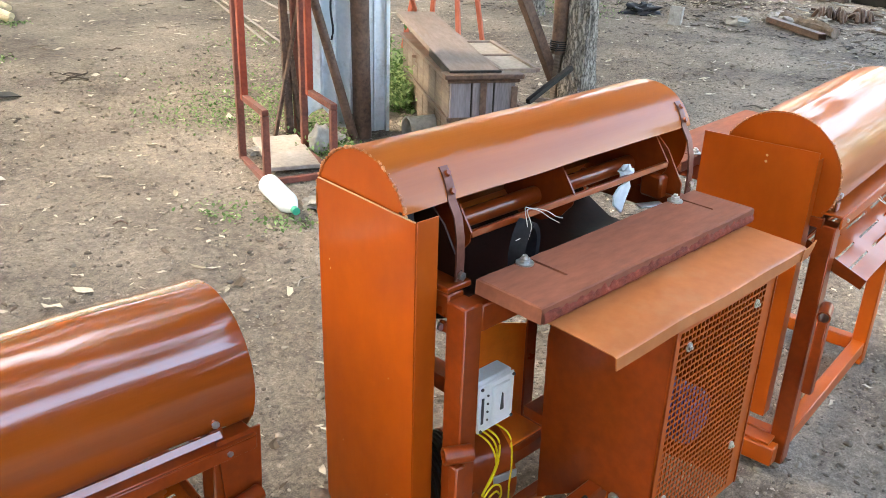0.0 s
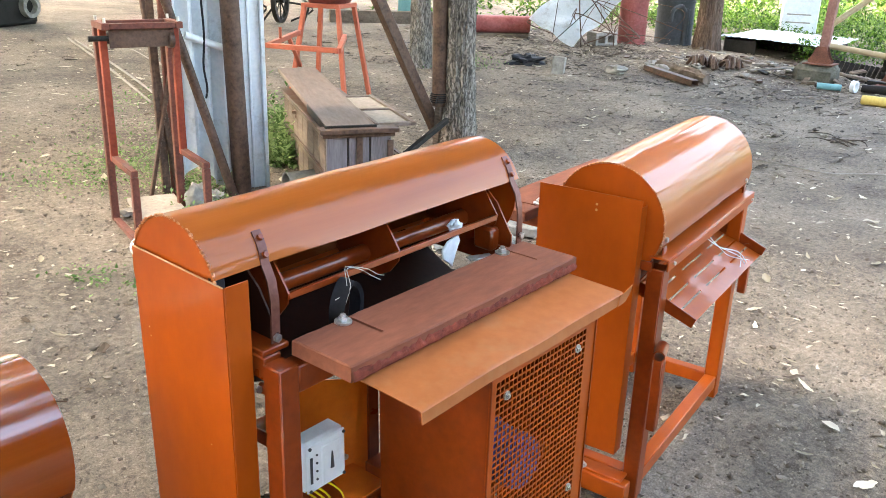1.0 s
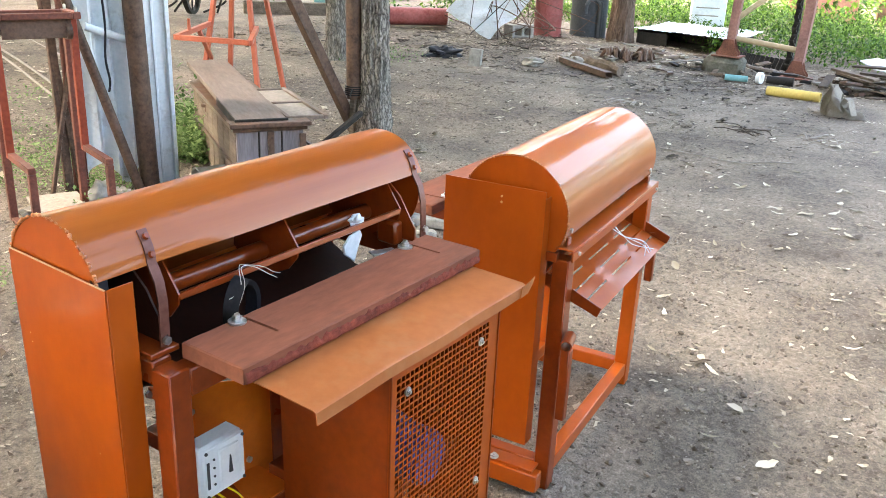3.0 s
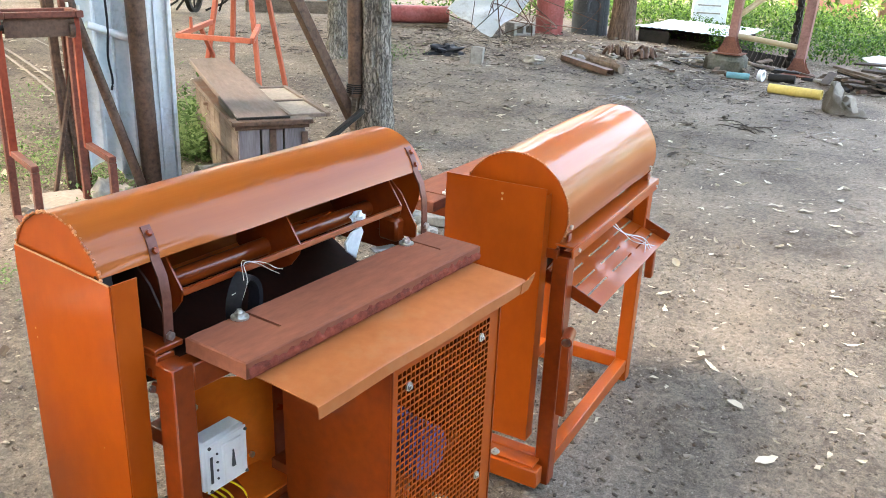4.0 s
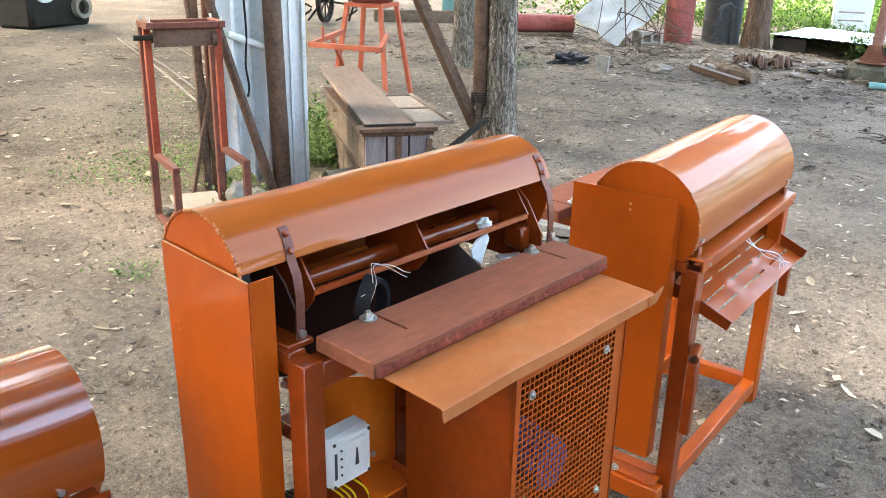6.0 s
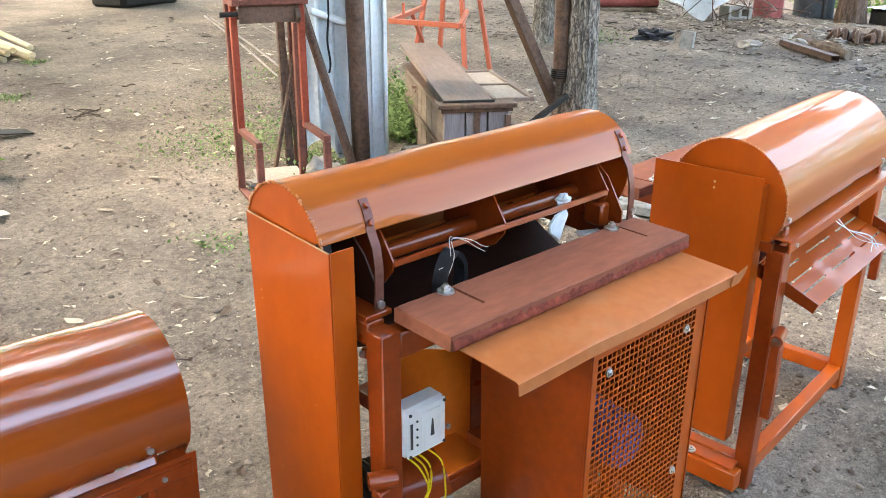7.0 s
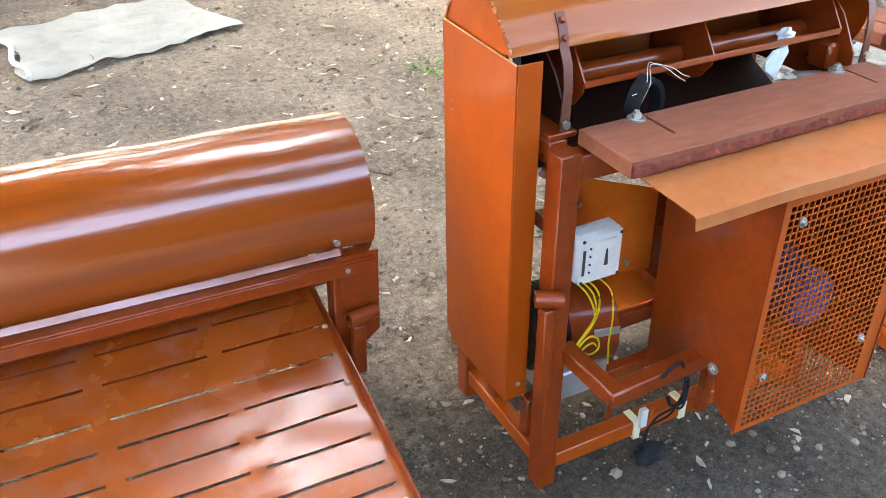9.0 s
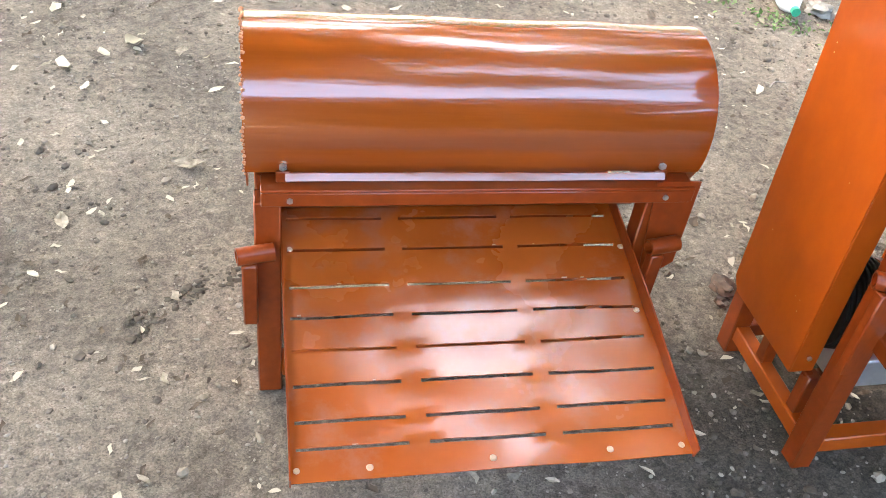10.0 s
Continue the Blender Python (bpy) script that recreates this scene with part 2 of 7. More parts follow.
furrow.inputs["Strength"].default_value, furrow.inputs["Distance"].default_value = 0.9, 0.012
nt.links.new(depthmap.outputs["Result"], furrow.inputs["Height"])
nt.links.new(prin.inputs["Normal"].links[0].from_socket, furrow.inputs["Normal"])
nt.links.new(furrow.outputs["Normal"], prin.inputs["Normal"])
GALV = surface("galvanised_sheet", (0.56, 0.62, 0.66), (0.74, 0.77, 0.79), fine=40, broad=2.5, rough=(0.32, 0.50), metal=0.4, bump=0.12,
               grime=(0.20, 0.15, 0.11), grime_amount=0.55)
RUSTPIPE = surface("rusty_brown_pipe", (0.034, 0.020, 0.014), (0.150, 0.088, 0.062), fine=50, broad=6, rough=(0.36, 0.6), bump=0.35,
                   grime=(0.16, 0.08, 0.045), grime_amount=0.5)
RACKPAINT = surface("faded_oxide_paint", (0.085, 0.030, 0.022), (0.20, 0.066, 0.045), fine=60, broad=6, rough=(0.45, 0.65), bump=0.25,
                    grime=(0.05, 0.028, 0.022), grime_amount=0.6)
REDPAINT = surface("coral_oxide_paint", (0.36, 0.085, 0.045), (0.50, 0.13, 0.075), fine=60, broad=6, rough=(0.4, 0.6), bump=0.2)
GREYWOOD = surface("weathered_wood", (0.060, 0.043, 0.031), (0.215, 0.160, 0.120), fine=45, broad=4, rough=(0.75, 0.9), bump=0.5,
                   stretch=(2.4, 0.3, 2.4), grime=(0.22, 0.19, 0.16), grime_amount=0.4)
PALEWOOD = surface("dusty_board", (0.20, 0.165, 0.135), (0.36, 0.31, 0.265), fine=45, broad=4, rough=(0.8, 0.92), bump=0.3)
STONE = surface("grey_stone", (0.16, 0.145, 0.125), (0.36, 0.33, 0.29), fine=28, broad=5, rough=(0.85, 0.95), bump=0.7, depth=0.01)
BROWNBARK = surface("brown_bark", (0.045, 0.028, 0.020), (0.20, 0.135, 0.10), fine=26, broad=7, rough=(0.85, 0.95), bump=1.0,
                    stretch=(1.6, 1.6, 0.28), depth=0.03, grime=(0.05, 0.035, 0.025), grime_amount=0.6)
REDDRUM = surface("faded_red_drum", (0.20, 0.040, 0.036), (0.34, 0.11, 0.098), fine=30, broad=5, rough=(0.45, 0.7), bump=0.2,
                  grime=(0.12, 0.07, 0.05), grime_amount=0.5)
CHARCOAL = surface("charcoal_plastic", (0.035, 0.040, 0.045), (0.075, 0.082, 0.088), fine=30, broad=4, rough=(0.5, 0.7), bump=0.1)
WHITEENAMEL = surface("white_enamel", (0.60, 0.63, 0.64), (0.78, 0.80, 0.80), fine=30, broad=3, rough=(0.35, 0.55), bump=0.05,
                      grime=(0.40, 0.37, 0.32), grime_amount=0.3)
PINKPOST = surface("faded_pink_oxide", (0.155, 0.075, 0.060), (0.29, 0.148, 0.122), fine=40, broad=5, rough=(0.6, 0.8), bump=0.3,
                   grime=(0.16, 0.09, 0.06), grime_amount=0.5)
YELLOWPIPE = surface("yellow_pipe", (0.46, 0.33, 0.08), (0.62, 0.46, 0.14), fine=40, broad=6, rough=(0.45, 0.6), bump=0.1,
                     grime=(0.30, 0.24, 0.13), grime_amount=0.4)
TEALPIPE = surface("teal_pipe", (0.10, 0.24, 0.25), (0.18, 0.36, 0.37), rough=(0.45, 0.6))
BAMBOO = surface("dry_poles", (0.34, 0.26, 0.15), (0.56, 0.46, 0.30), fine=40, broad=8, rough=(0.5, 0.7), rand=0.4)
BOTTLE = surface("milky_plastic", (0.50, 0.52, 0.51), (0.64, 0.66, 0.65), rough=(0.3, 0.4), fine=30, broad=9, bump=0.05)
GREENCAP = surface("green_cap", (0.03, 0.28, 0.16), (0.04, 0.36, 0.22), rough=(0.35, 0.45))


# ---- building helpers ----
def finish(name, bm, material, smooth=None):
    bmesh.ops.recalc_face_normals(bm, faces=bm.faces[:])
    me = bpy.data.meshes.new(name)
    bm.to_mesh(me)
    bm.free()
    me.materials.append(material)
    if smooth is not None:
        me.shade_smooth()
        me.set_sharp_from_angle(angle=radians(smooth))
    return me


def part(name, bm, material, parent, label="", smooth=40):
    """One mesh object under a thing or under a part."""
    ob = new(name, finish(name, bm, material, smooth))
    ob.parent = parent
    if label:
        ob["label"] = label
    return ob


def solo(name, bm, material, label, category, kind="", group="", m=None, smooth=40):
    """A thing that is one mesh."""
    ob = new(name, finish(name, bm, material, smooth))
    if m is not None:
        ob.matrix_world = m
    return tagged(ob, label, category, group, kind)


def thing(name, label, category, m=None, group="", kind=""):
    ob = new(name)
    ob.empty_display_size = 0.1
    if m is not None:
        ob.matrix_world = m
    return tagged(ob, label, category, group, kind)


def bevel(bm, w, seg=1):
    bmesh.ops.bevel(bm, geom=bm.edges[:], offset=w, segments=seg, profile=0.5, affect="EDGES", clamp_overlap=True)
    return bm


def box(x0, x1, y0, y1, z0, z1, bv=0.0015, bm=None):
    out = bm or bmesh.new()
    b = bmesh.new()
    bmesh.ops.create_cube(b, size=1.0, matrix=Matrix.Translation(((x0 + x1) / 2, (y0 + y1) / 2, (z0 + z1) / 2)) @ Matrix.Diagonal((abs(x1 - x0), abs(y1 - y0), abs(z1 - z0), 1)))
    if bv:
        bevel(b, bv)
    return merge(out, b)


def merge(out, b):
    me = bpy.data.meshes.new("tmp")
    b.to_mesh(me)
    b.free()
    out.from_mesh(me)
    bpy.data.meshes.remove(me)
    return out


def frame_to(p0, p1, up=(0, 0, 1)):
    """A pose at p0 whose z axis runs to p1."""
    d = (Vector(p1) - Vector(p0)).normalized()
    u = Vector(up)
    if abs(d.dot(u)) > 0.98:
        u = Vector((0, 1, 0))
    x = u.cross(d).normalized()
    y = d.cross(x)
    return Matrix(((x.x, y.x, d.x, p0[0]), (x.y, y.y, d.y, p0[1]), (x.z, y.z, d.z, p0[2]), (0, 0, 0, 1)))


def bar(p0, p1, w, h, bv=0.002, bm=None, up=(0, 0, 1)):
    """A square bar from p0 to p1, w across and h along up."""
    out = bm or bmesh.new()
    ln = (Vector(p1) - Vector(p0)).length
    b = bmesh.new()
    bmesh.ops.create_cube(b, size=1.0, matrix=frame_to(p0, p1, up) @ Matrix.Translation((0, 0, ln / 2)) @ Matrix.Diagonal((w, h, ln, 1)))
    if bv:
        bevel(b, bv)
    return merge(out, b)


def rod(p0, p1, r, r2=None, seg=14, bm=None):
    out = bm or bmesh.new()
    ln = (Vector(p1) - Vector(p0)).length
    b = bmesh.new()
    bmesh.ops.create_cone(b, cap_ends=True, segments=seg, radius1=r, radius2=r if r2 is None else r2, depth=ln,
                          matrix=frame_to(p0, p1) @ Matrix.Translation((0, 0, ln / 2)))
    return merge(out, b)


def pipe(p0, p1, r, wall=0.004, seg=16, bm=None):
    """A hollow pipe."""
    out = bm or bmesh.new()
    m = frame_to(p0, p1)
    ln = (Vector(p1) - Vector(p0)).length
    rings = []
    for rad, z in ((r, 0), (r, ln), (r - wall, ln), (r - wall, 0)):
        rings.append([out.verts.new(m @ Vector((rad * math.cos(i * math.tau / seg), rad * math.sin(i * math.tau / seg), z))) for i in range(seg)])
    for a in range(4):
        b = (a + 1) % 4
        for i in range(seg):
            j = (i + 1) % seg
            out.faces.new((rings[a][i], rings[a][j], rings[b][j], rings[b][i]))
    return out


def cable(points, r, seg=8, bm=None, steps=6):
    """A round cord through points, smoothed."""
    out = bm or bmesh.new()
    pts = [Vector(p) for p in points]
    full = []
    for i in range(len(pts) - 1):
        p0, p1, p2, p3 = pts[max(i - 1, 0)], pts[i], pts[i + 1], pts[min(i + 2, len(pts) - 1)]
        for k in range(steps):
            u = k / steps
            full.append(0.5 * ((2 * p1) + (p2 - p0) * u + (2 * p0 - 5 * p1 + 4 * p2 - p3) * u * u + (3 * p1 - p0 - 3 * p2 + p3) * u ** 3))
    full.append(pts[-1])
    prev = None
    for i, p in enumerate(full):
        d = (full[min(i + 1, len(full) - 1)] - full[max(i - 1, 0)]).normalized()
        m = frame_to(p, p + d)
        ring = [out.verts.new(m @ Vector((r * math.cos(a * math.tau / seg), r * math.sin(a * math.tau / seg), 0))) for a in range(seg)]
        if prev:
            for a in range(seg):
                b = (a + 1) % seg
                out.faces.new((prev[a], prev[b], ring[b], ring[a]))
        else:
            out.faces.new(ring[::-1])
        prev = ring
    out.faces.new(prev)
    return out


def plate(outline, axis, at, thick, bm=None, bv=0.0):
    """A flat plate: outline in the two other axes, thick along axis from at."""
    out = bm or bmesh.new()
    b = bmesh.new()
    def put(u, v, w):
        return {"x": (w, u, v), "y": (u, w, v), "z": (u, v, w)}[axis]
    f0 = b.faces.new([b.verts.new(put(u, v, at)) for u, v in outline])
    ext = bmesh.ops.extrude_face_region(b, geom=[f0])
    d = Vector({"x": (thick, 0, 0), "y": (0, thick, 0), "z": (0, 0, thick)}[axis])
    bmesh.ops.translate(b, vec=d, verts=[v for v in ext["geom"] if isinstance(v, bmesh.types.BMVert)])
    if bv:
        bevel(b, bv)
    return merge(out, b)


def sheet_strip(profile, x0, x1, thick, n=1, wobble=0.0, bm=None):
    """A bent sheet: the profile in (y, z), drawn along x in n steps."""
    out = bm or bmesh.new()
    pr = [Vector(p) for p in profile]
    inner = []
    for i, p in enumerate(pr):
        d = (pr[min(i + 1, len(pr) - 1)] - pr[max(i - 1, 0)]).normalized()
        inner.append(p + Vector((-d.y, d.x)) * thick)
    grid = []
    for k in range(n + 1):
        x = x0 + (x1 - x0) * k / n
        row = []
        for side in (pr, inner):
            for i, p in enumerate(side):
                w = wobble * noise.noise(Vector((x * 5, p.x * 9, p.y * 9)))
                row.append(out.verts.new((x, p.x + w * 0.6, p.y + w)))
        grid.append(row)
    m = len(pr)
    loop = list(range(m)) + [2 * m - 1 - i for i in range(m)]
    for k in range(n):
        for i in range(2 * m):
            a, b = loop[i], loop[(i + 1) % (2 * m)]
            out.faces.new((grid[k][a], grid[k][b], grid[k + 1][b], grid[k + 1][a]))
    for k in (0, n):
        for i in range(m - 1):
            out.faces.new((grid[k][i], grid[k][i + 1], grid[k][m + i + 1], grid[k][m + i]))
    return out


def bolt(parent, p, axis="z", r=0.008, washer=0.0, name="bolt"):
    """A hexagon bolt head, with a washer where it has one."""
    d = Vector({"x": (1, 0, 0), "-x": (-1, 0, 0), "y": (0, 1, 0), "-y": (0, -1, 0), "z": (0, 0, 1)}[axis])
    p = Vector(p)
    bm = rod(p, p + d * r * 0.8, r, seg=6)
    if washer:
        rod(p - d * 0.001, p + d * 0.0025, washer, seg=20, bm=bm)
        rod(p, p + d * r * 1.3, r * 0.55, seg=10, bm=bm)
    return part(name, bm, ZINC, parent, "zinc-plated bolt", 30)


def arc(cy, cz, r, a0, a1, n):
    return [(cy + r * math.cos(radians(a0 + (a1 - a0) * i / n)), cz + r * math.sin(radians(a0 + (a1 - a0) * i / n))) for i in range(n + 1)]


def weld_ring(parent, x, cy, cz, r, a0, a1, n, rnd):
    """Uneven weld beads along the rim of an end disc."""
    bm = bmesh.new()
    for i in range(n):
        a = radians(a0 + (a1 - a0) * (i + rnd.uniform(-0.3, 0.3)) / n)
        s = rnd.uniform(0.0016, 0.0042)
        b = bmesh.new()
        bmesh.ops.create_icosphere(b, subdivisions=1, radius=s, matrix=Matrix.Translation((x + rnd.uniform(-0.002, 0.002), cy + r * math.cos(a), cz + r * math.sin(a))))
        merge(bm, b)
    return part("weld_bead", bm, WELD, parent, "lumpy painted weld beads", 60)


def corrugated(width, height, wave, depth, n_per=6, sag=0.0, ragged=0.0, seed=1):
    """A wavy sheet in local xz, waves running up."""
    bm = bmesh.new()
    nx, nz = int(width / wave * n_per), 14
    rr = random.Random(seed)
    grid = []
    for i in range(nx + 1):
        x = width * i / nx
        low = ragged * (0.5 + noise.noise(Vector((x * 6, seed, 0))))
        col = []
        for k in range(nz + 1):
            z = low + (height - low) * k / nz
            y = depth * math.sin(x / wave * math.tau) + sag * math.sin(math.pi * k / nz) + 0.01 * noise.noise(Vector((x * 3, z * 3, seed)))
            col.append((bm.verts.new((x, y, z)), bm.verts.new((x, y + 0.0015, z))))
        grid.append(col)
    for i in range(nx):
        for k in range(nz):
            for s in (0, 1):
                bm.faces.new((grid[i][k][s], grid[i + 1][k][s], grid[i + 1][k + 1][s], grid[i][k + 1][s]))
    return bm


# ---- ground ----
def ground_z(x, y):
    u = min(max(0.0, y - 1.5), 8.0)
    rise = 0.035 * u * min(1.0, u / 0.8)
    n1 = noise.noise(Vector((x * 0.7, y * 0.7, 3.1)))
    n2 = noise.noise(Vector((x * 3.1, y * 3.1, 7.7)))
    return rise + 0.012 * n1 * min(1.0, max(0.0, (math.hypot(x - 0.6, y - 0.1) - 1.2) / 2)) + 0.005 * n2


def axis_steps(lo, hi, step, far):
    """Even steps from lo to hi, then growing ones out to far on both sides."""
    mid = list(np.arange(lo, hi + 1e-6, step))
    out_r, out_l, s, r, l = [], [], step, hi, lo
    while r < far:
        s *= 1.35
        r, l = r + s, l - s
        out_r.append(r)
        out_l.append(l)
    return out_l[::-1] + mid + out_r


def build_ground():
    xs, ys = axis_steps(-2.2, 6.0, 0.024, 400), axis_steps(-1.6, 5.2, 0.024, 400)
    verts = []
    for y in ys:
        for x in xs:
            z = ground_z(x, y)
            if -2.3 < x < 6.1 and -1.7 < y < 5.3:
                z += 0.0055 * noise.noise(Vector((x * 9, y * 9, 1.0))) + 0.0050 * noise.noise(Vector((x * 19, y * 19, 5.0))) + 0.0042 * noise.noise(Vector((x * 37, y * 37, 8.0)))
                # a scuffed, wet patch of soil beside the middle machine's foot
                d = math.hypot((x + 0.3) / 0.2, (y - 0.18) / 0.22)
                if d < 1:
                    z += (1 - d) * 0.016 * noise.noise(Vector((x * 24, y * 24, 9.0)))
            verts.append((x, y, z))
    nx = len(xs)
    faces = [(j * nx + i, j * nx + i + 1, (j + 1) * nx + i + 1, (j + 1) * nx + i) for j in range(len(ys) - 1) for i in range(nx - 1)]
    me = bpy.data.meshes.new("ground")
    me.from_pydata(verts, [], faces)
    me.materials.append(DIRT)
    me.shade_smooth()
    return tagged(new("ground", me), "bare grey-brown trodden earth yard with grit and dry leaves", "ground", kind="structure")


build_ground()


def pierced(xs, ys, is_slot, z, thick, wave=0.0):
    """A plate on a grid of lines, left open where is_slot(x, y) says so."""
    bm = bmesh.new()
    vs = [[bm.verts.new((x, y, z + wave * noise.noise(Vector((x * 7, y * 16, 3))))) for x in xs] for y in ys]
    for j in range(len(ys) - 1):
        for i in range(len(xs) - 1):
            if not is_slot((xs[i] + xs[i + 1]) / 2, (ys[j] + ys[j + 1]) / 2):
                bm.faces.new((vs[j][i], vs[j][i + 1], vs[j + 1][i + 1], vs[j + 1][i]))
    for v in [v for v in bm.verts if not v.link_faces]:
        bm.verts.remove(v)
    bmesh.ops.recalc_face_normals(bm, faces=bm.faces[:])
    bmesh.ops.solidify(bm, geom=bm.faces[:], thickness=thick)
    return bm


def spread_lines(marks, step):
    """The marks, with even lines between them no further apart than step."""
    out = []
    marks = sorted(marks)
    for a, b in zip(marks, marks[1:]):
        n = max(1, int((b - a) / step + 0.5))
        out += [a + (b - a) * k / n for k in range(n)]
    return out + [marks[-1]]


def slotted(x0, x1, y0, y1, z, thick, cols, rows, slot):
    """A flat plate in local xy with rows of open slots. cols: (from, to) in x; rows: y of each."""
    xs = spread_lines([x0, x1] + [v for c in cols for v in c], 0.03)
    ys = spread_lines([y0, y1] + [r + s * slot / 2 for r in rows for s in (-1, 1)], 0.02)
    bm = pierced(xs, ys, lambda x, y: any(abs(y - r) < slot / 2 for r in rows) and any(a < x < b for a, b in cols), z, thick, 0.0045)
    # each slot was punched from above: its upper lip stands a little proud, its ends are dented
    for v in bm.verts:
        for r in rows:
            if abs(v.co.y - r - slot / 2) < 0.0008 and any(a - 0.001 < v.co.x < b + 0.001 for a, b in cols):
                v.co.z += 0.0013 + 0.0012 * noise.noise(Vector((v.co.x * 30, r * 50, 1)))
            elif abs(v.co.y - r + slot / 2) < 0.0008 and any(a - 0.001 < v.co.x < b + 0.001 for a, b in cols):
                v.co.z -= 0.0006 + 0.0008 * noise.noise(Vector((v.co.x * 30, r * 50, 4)))
    return bm


# ---- unseen open shed, added behind the camera to block light ----
SHEDWOOD = surface("dark_shed_boards", (0.030, 0.022, 0.016), (0.095, 0.070, 0.052), fine=45, broad=3, rough=(0.8, 0.95), bump=0.4, stretch=(1, 1, 0.2))
solo("wall_added_shed", box(-1.9, 2.6, -9.65, -9.50, -0.05, 2.75, 0.004), SHEDWOOD, "plain dark board back wall of an unseen shed added to block light", "wall", "structure")
solo("wall_added_shed_side", box(2.6, 2.75, -9.65, -3.4, -0.05, 2.75, 0.004), SHEDWOOD, "plain dark board side wall of an unseen shed added to block light", "wall", "structure")
solo("ceiling_added_shed", corrugated(4.95, 6.3, 0.076, 0.009, 4), RUSTPIPE, "dark underside of the tin roof of an unseen shed added to block light", "roof", "structure", m=pose(-2.1, -9.7, 2.72, -85, 0, 0))
for x in (-1.7, 0.4, 2.5):
    solo("added_shed_post", rod((x, -3.7, -0.02), (x, -3.7, 3.235), 0.05, seg=14), GREYWOOD, "round wooden post carrying the roof of the added, unseen shed", "post", "structure")


# ---- middle machine, seen from its feeding side ----
M_STAND = pose(-0.002, -0.002, 0, 0.3, -0.6, -1.13) @ Matrix.Diagonal((0.957, 1, 1, 1))


CHEEK = ((-1.0, 0.26), (-0.96, 0.05), (-0.72, -0.24), (-0.2, -0.5), (0.4, -0.5), (0.85, -0.1), (0.8, 0.4), (0.45, 0.85), (-0.15, 1.0), (-0.62, 0.78))


def rotor(parent, x0, x1, cy, cz, r, thick=0.017, angles=(195, 255, 315, 15, 75, 135)):
    """Threshing drum: shaft, three rounded cheek plates and long beater bars."""
    part("shaft", rod((x0 - 0.05, cy, cz), (x1 + 0.05, cy, cz), thick, seg=22), OXIDE, parent)
    for x in (x0, (x0 + x1) / 2 - 0.02, x1):
        part("cheek_plate", plate([(cy + r * u, cz + r * v) for u, v in CHEEK], "x", x - 0.002, 0.004), OXIDE, parent)
    for a in angles:
        y, z = cy + r * 0.97 * math.cos(radians(a)), cz + r * 0.97 * math.sin(radians(a))
        part("beater_bar", bar((x0, y, z), (x1, y, z), 0.013, 0.011, 0.002, up=(0, math.cos(radians(a)), math.sin(radians(a)))), OXIDE, parent)


